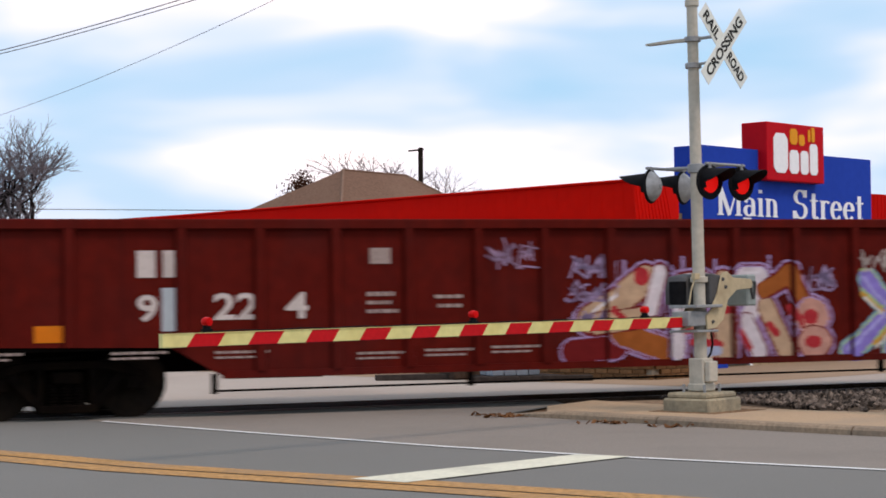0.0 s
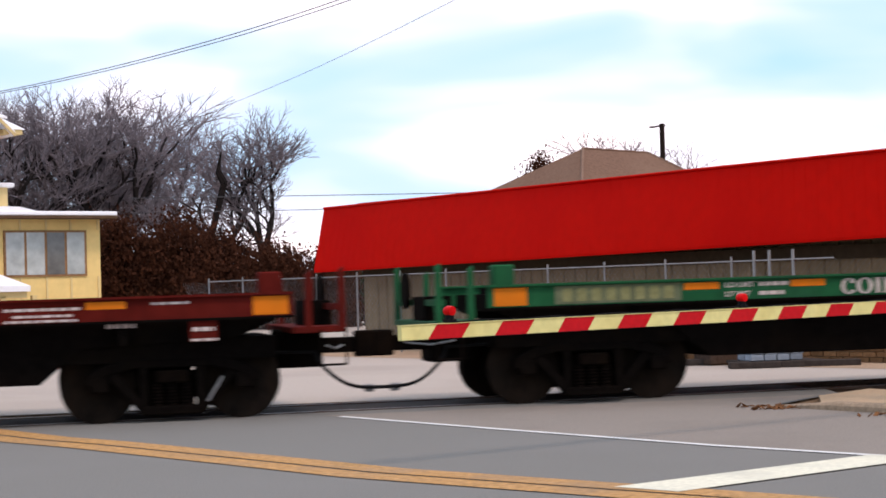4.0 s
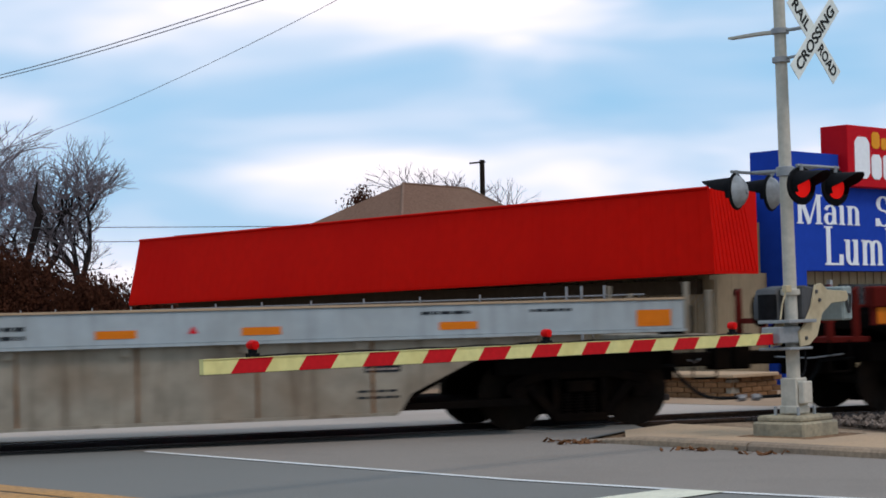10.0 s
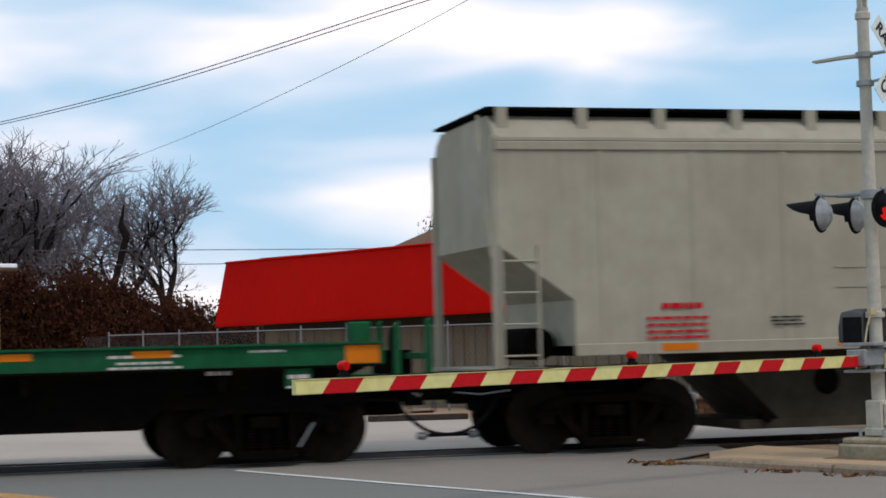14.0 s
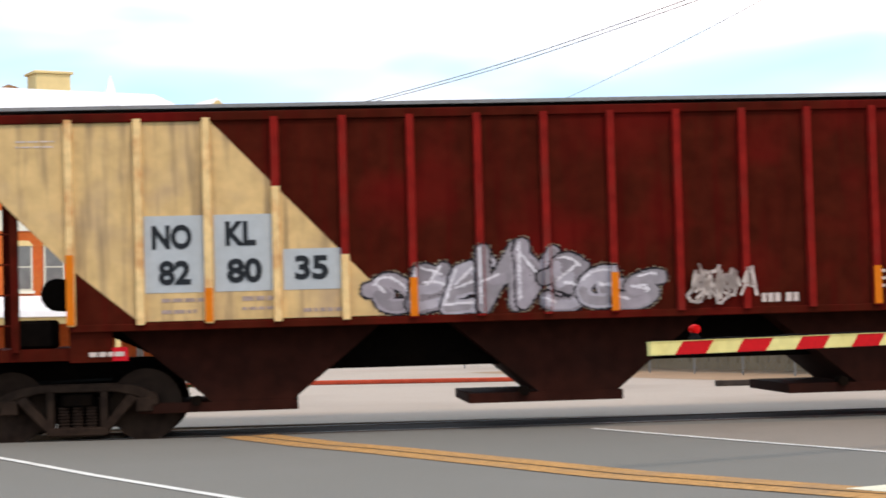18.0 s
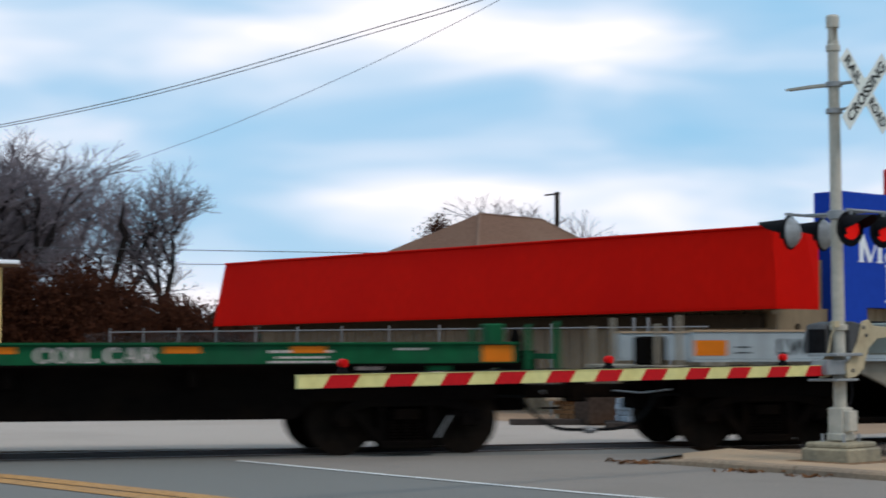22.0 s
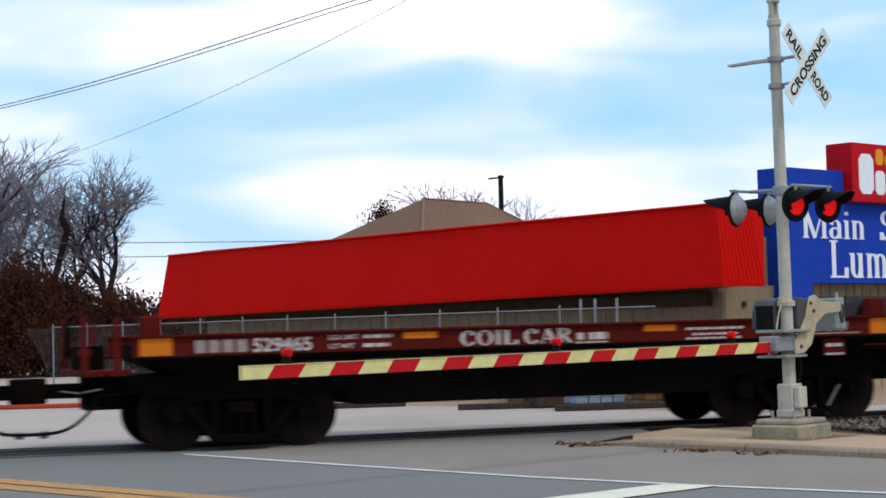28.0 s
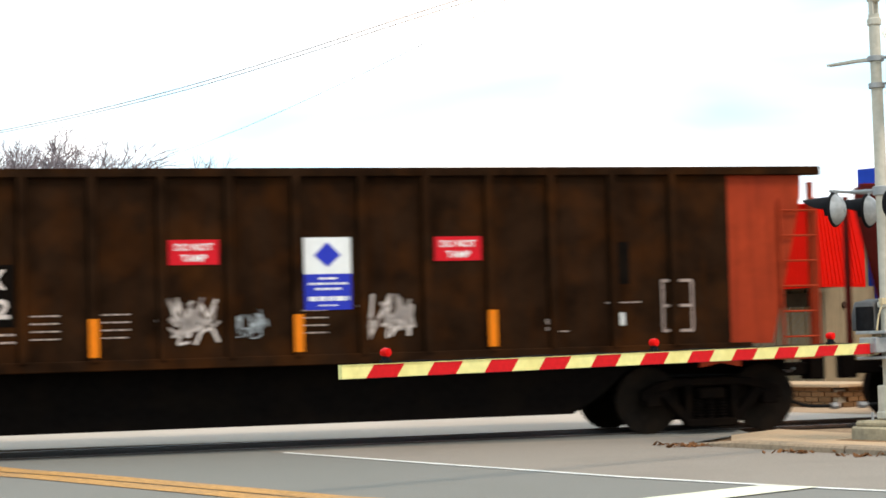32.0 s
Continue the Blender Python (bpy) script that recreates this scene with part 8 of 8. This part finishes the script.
lp = thing("utility_pole", "grey weathered wooden pole before the hotel", "utility pole", pose(-18.98, 40.9, 0, 0, 1.0, 0))
part("shaft", Shape().tube((0, 0, -0.2), (0, 0, 4.98), 0.095, 0.07, n=10), M["grey_wood"], lp)
part("stay_bracket", Shape().tube((-0.05, 0, 1.8), (-1.1, 0, 2.3), 0.05, n=6), M["cable"], lp)
rk = part("kerb_red", Shape().box(-7.0, 4.0, -0.08, 0.08, 0, 0.10), M["red_kerb"], at=pose(-13.5, 40.6, 0, 0, 0, 8), bevel=0.02)
tagged(rk, "red-painted kerb across the yard", "kerb", kind="structure")

# house behind the store
HOUSE = pose(-3.9, 68.9, 0, 0, 0, 45.4)
house = thing("house", "house with a brown-grey hipped shingle roof", "house", HOUSE)
part("wall", Shape().box(0.5, 9.0, 0.5, 8.5, 0, 4.6), M["house_brick"], house, smooth=False)
A_, B_ = (2.98, 3.1, 6.93), (6.5, 3.1, 6.85)
part("roof", Shape().add([(0, 0, 4.55), (9.6, 0, 4.55), (9.6, 9, 4.55), (0, 9, 4.55), A_, B_], [(0, 1, 5, 4), (1, 2, 5), (2, 3, 4, 5), (3, 0, 4)]), M["shingle"], house, "hipped brown-grey shingle roof", smooth=False)
part("hip_cap", Shape().tube((0, 0, 4.56), A_, 0.07, n=5), M["shingle_pale"], house)
part("hip_cap", Shape().tube((9.6, 0, 4.56), B_, 0.07, n=5), M["shingle_pale"], house)
part("ridge_cap", Shape().tube(A_, B_, 0.05, n=5), M["shingle"], house)
up = thing("utility_pole", "short-armed wooden pole behind the house roof", "utility pole", pose(-0.95, 80, 0))
part("shaft", Shape().tube((0, 0, 0), (0, 0, 8.38), 0.13, 0.11, n=10), M["pole_wood"], up)
part("cross_arm", Shape().tube((-0.55, 0, 8.24), (0.15, 0, 8.30), 0.04, n=6), M["pole_wood"], up)


def branch_tree(seed, height, spread=0.9, levels=6, droop=0.0):
    """Trunk and limbs, then twigs, of a bare tree: two lists of tapered bars."""
    r = random.Random(seed)
    limbs, twigs = Shape(), Shape()

    def bar(sh, a, b, r0, r1, n):
        w = (b - a).normalized()
        s_ = w.orthogonal().normalized()
        t_ = w.cross(s_)
        ring = [(math.cos(2 * math.pi * i / n), math.sin(2 * math.pi * i / n)) for i in range(n)]
        sh.add([a + (s_ * c + t_ * d) * r0 for c, d in ring] + [b + (s_ * c + t_ * d) * r1 for c, d in ring], [(i, (i + 1) % n, (i + 1) % n + n, i + n) for i in range(n)])

    def grow(a, d, length, rad, level):
        segs = 4 if level < 3 else 3 if level < 5 else 2
        p, q = a, d.copy()
        for i in range(segs):
            q = (q + Vector((r.gauss(0, 0.24), r.gauss(0, 0.24), r.gauss(0.05, 0.16) - droop * level * 0.02))).normalized()
            e = p + q * length / segs
            r0, r1 = rad * (1 - 0.38 * i / segs), rad * (1 - 0.38 * (i + 1) / segs)
            if level < 4:
                bar(limbs, p, e, r0, r1, 6 if level < 2 else 4)
            else:
                bar(twigs, p, e, max(0.0065, r0), max(0.005, r1), 3)
            if 0 < level < levels and i < segs - 1 and r.random() < 0.5:
                side = (q + Vector((r.uniform(-1, 1), r.uniform(-1, 1), r.uniform(-0.35, 0.5))) * spread).normalized()
                grow(e, side, length * r.uniform(0.45, 0.68), r1 * 0.55, level + 1 if r.random() < 0.6 else min(levels, level + 2))
            p = e
        if level < levels:
            for _ in range((r.choice((3, 4)), 3, 3, 3, 3, 3, 2)[level]):
                side = (q + Vector((r.uniform(-1, 1), r.uniform(-1, 1), r.uniform(-0.25, 0.5))) * spread).normalized()
                grow(p, side, length * r.uniform(0.62, 0.84), rad * r.uniform(0.52, 0.66), level + 1)

    grow(Vector((0, 0, 0)), Vector((r.uniform(-0.1, 0.1), r.uniform(-0.1, 0.1), 1)), height * 0.24, height * 0.021, 0)
    return limbs, twigs


TREE_MESHES = []
for k, (sp, lv) in enumerate(((0.85, 6), (1.0, 6), (0.8, 6), (0.95, 6), (0.9, 6))):
    a, b = branch_tree(200 + k, 11.0, sp, lv)
    top = max(v[2] for v in a.v + b.v)
    f_ = 11.0 / top
    for sh in (a, b):
        sh.v = [(x * f_, y * f_, z * f_) for x, y, z in sh.v]
    TREE_MESHES.append((a.mesh("trunk", M["bark"]), b.mesh("crown", M["twig"], smooth=False)))
r = random.Random(12)
TREES = [(-22.0, 93.5, 10.8), (-26.0, 95, 11.2), (-29.4, 92.5, 12.0), (-31.4, 97, 12.6), (-33.2, 91, 12.0), (-36.8, 92, 11.5), (-40.0, 93, 11.2), (-29.2, 108, 12.6), (-35.0, 108, 13.2), (-41.5, 108, 13.0), (-47, 104, 12.3), (-4.6, 98, 8.9), (-2.7, 99, 9.2)]
for i, (x, y, h) in enumerate(TREES):
    h *= 1.06
    tm = TREE_MESHES[i % 5]
    t = thing("tree", "bare grey winter tree with a dense twiggy crown", "tree", pose(x, y, 0, 0, 0, r.uniform(0, 360)), "winter trees")
    part("trunk", tm[0], M["bark"], t, at=Matrix.Diagonal((h / 9.4, h / 9.4, h / 11.0, 1)))
    part("crown", tm[1], M["twig"], t, at=Matrix.Diagonal((h / 9.4, h / 9.4, h / 11.0, 1)))
dead = thing("dead_tree", "black broken snag of a dead tree", "dead tree", pose(-22.9, 88.0, 0))
part("trunk", Shape().path([(-1.2, 0, 0), (-0.7, 0, 2.6), (-0.2, 0, 4.3), (0.15, 0, 5.6), (0.55, 0, 7.0)], 0.17, 7).tube((0.55, 0, 7.0), (0.25, 0, 7.6), 0.2, 0.17, n=7).tube((0.25, 0, 7.55), (0.42, 0, 8.55), 0.14, 0.04, n=6).tube((-0.2, 0, 4.3), (-1.4, 0, 5.4), 0.16, 0.05, n=6), M["snag"], dead)


def leafy(name, label, category, x, y, w, d, h, count, material, seed, leaf=0.10, low=0.0, loose=0.10):
    """A shrub: stems and a ragged crown of many small leaves."""
    rr = random.Random(seed)
    ob = thing(name, label, category, pose(x, y, 0))
    stems = Shape()
    for _ in range(14):
        a = Vector((rr.uniform(-w, w) * 0.35, rr.uniform(-d, d) * 0.35, 0))
        stems.tube(a, a + Vector((rr.uniform(-0.3, 0.3) * w, rr.uniform(-0.3, 0.3) * d, h * rr.uniform(0.5, 0.85))), 0.05, 0.015, n=4)
    part("stems", stems, M["bark"], ob)
    centres = [(rr.uniform(-w, w) * 0.8, rr.uniform(-d, d) * 0.6, low + h * rr.uniform(0.1, 0.85)) for _ in range(46)]
    lv = Shape()
    for _ in range(count):
        c = rr.choice(centres)
        p = Vector((c[0] + rr.gauss(0, w * 0.16), c[1] + rr.gauss(0, d * 0.2), max(0.05, c[2] * (1 - 0.25 * (c[0] / w) ** 2) + rr.gauss(0, h * loose))))
        m = Matrix.Translation(p) @ Euler((rr.uniform(0, 6), rr.uniform(0, 6), rr.uniform(0, 6))).to_matrix().to_4x4()
        k = leaf * rr.uniform(0.6, 1.5)
        lv.add([m @ Vector(q) for q in ((-k, 0, 0), (0, -k * 0.5, 0.1 * k), (k, 0, 0), (0, k * 0.5, 0.1 * k))], [(0, 1, 2, 3)])
    part("leaves", lv, material, ob, smooth=False)


BROWN = "dark brown winter shrub thick with dry leaves"
leafy("shrub", BROWN, "shrub", -24.4, 77.5, 2.4, 1.6, 5.2, 30000, M["brown_leaf"], 1, 0.08)
leafy("shrub", BROWN, "shrub", -21.6, 77.0, 2.3, 1.6, 5.1, 30000, M["brown_leaf"], 2, 0.08)
leafy("shrub", BROWN, "shrub", -18.8, 77.6, 2.3, 1.6, 4.1, 24000, M["brown_leaf"], 3, 0.08)
leafy("shrub", BROWN, "shrub", -16.2, 78.8, 2.0, 1.5, 3.6, 18000, M["brown_leaf"], 4, 0.08)
leafy("shrub", "dark green evergreen shrub at the yard edge", "shrub", -14.2, 80.5, 1.6, 1.3, 3.2, 5000, M["green_leaf"], 5, 0.08)
leafy("shrub", BROWN, "shrub", -30.5, 86.0, 3.0, 1.6, 4.6, 14000, M["brown_leaf"], 6, 0.09)
leafy("shrub", "dark red-brown bush above the house roof line", "shrub", -6.4, 92.0, 1.7, 1.0, 9.3, 9000, M["brown_leaf"], 7, 0.07, 0.5, 0.03)
leafy("hedge", "low dark green hedge along the yard", "hedge", -17.2, 33.0, 2.7, 0.6, 0.75, 6000, M["green_leaf"], 8, 0.05)

# distant woods round the horizon
wood = Shape()
r = random.Random(3)
n = 420
ring = []
for i in range(n + 1):
    a = 2 * math.pi * i / n
    hh = 7 + 3.5 * noise.noise((math.cos(a) * 9, math.sin(a) * 9, 0)) + r.uniform(-0.8, 0.8)
    ring.append(((math.sin(a) * 420, math.cos(a) * 420), hh))
for (p, h0), (q, h1) in zip(ring, ring[1:]):
    wood.add([(*p, -1), (*q, -1), (*q, h1), (*p, h0)], [(0, 1, 2, 3)])
wood_ob = part("far_woods", wood, M["far_wood"], smooth=False)
tagged(wood_ob, "far grey winter woods along the horizon", "woods", kind="stuff")

# overhead wires


def wire(pts, rad, label, sag=0.0):
    """A cable through points, eased between them."""
    fine = []
    P = [Vector(p) for p in pts]
    for i in range(len(P) - 1):
        p0, p1, p2, p3 = P[max(0, i - 1)], P[i], P[i + 1], P[min(len(P) - 1, i + 2)]
        for k in range(10):
            t = k / 10
            fine.append(0.5 * ((2 * p1) + (p2 - p0) * t + (2 * p0 - 5 * p1 + 4 * p2 - p3) * t * t + (3 * p1 - p0 - 3 * p2 + p3) * t ** 3) - Vector((0, 0, sag * 4 * t * (1 - t))))
    fine.append(P[-1])
    ob = part("overhead_wire", Shape().path(fine, rad, 5), M["cable"])
    tagged(ob, label, "overhead wire", group="overhead wires")



MAIN = [(-36, 66.2, 8.28), (-30.73, 61.23, 7.93), (-19.16, 50.31, 7.4), (-10.78, 42.4, 7.45), (-3.75, 35.76, 7.98), (-1.57, 33.7, 8.2), (4, 28.4, 8.95), (12, 20.8, 10.4)]
wire(MAIN, 0.012, "black power line crossing the sky")
wire([(x, y, z - 0.02 - 0.075 * min(1.0, max(0.0, (x + 30) / 26))) for x, y, z in MAIN], 0.011, "thinner power line just below its pair")
wire([(-24, 74.5, 7.45), (-15.18, 58.56, 7.45), (-8.9, 47.2, 7.5), (-2.65, 35.9, 7.9), (1, 29.3, 8.6), (5.9, 21.7, 10.6)], 0.007, "single telephone line strung to the wooden pole")
wire([(5.3, 21.9, 11.3), (14.35, 39.85, 7.15), (23.5, 57.7, 3.85)], 0.009, "service line slanting down to the store fascia")
wire([(-24, 78, 5.85), (-13, 79, 5.7), (-4, 80, 5.62)], 0.018, "far cable behind the store roof")
wire([(-24, 78, 5.2), (-13, 79, 5.1), (-4, 80, 5.05)], 0.018, "far cable behind the store roof")


def motions():
    """The cars roll by, gathering a little speed; their wheels turn as they pass."""
    for car, x in MOVING:
        walk(car, [(t, TRACK @ pose(x - rolled(t), 0.7175, 0)) for t in range(0, 33, 2)])
    for w, dx, car in SPINNING:
        x = [v for ob, v in MOVING if ob == car][0]
        first, last = max(0.0, (x - 24) / 8.5), min(32.0, (x + 20) / 8.165)
        if last <= first + 0.3:
            continue
        steps = int((last - first) * 16)
        rows = [(first + i / 16, pose(dx, 0, R_WHEEL, 0, -math.degrees((rolled(first + i / 16) - rolled(first)) / R_WHEEL), 0)) for i in range(steps + 1)]
        if first > 0.2:
            rows = [(0.0, rows[0][1])] + rows
        if rows[-1][0] < 31.8:
            rows.append((32.0, rows[-1][1]))
        walk(w, rows)


motions()
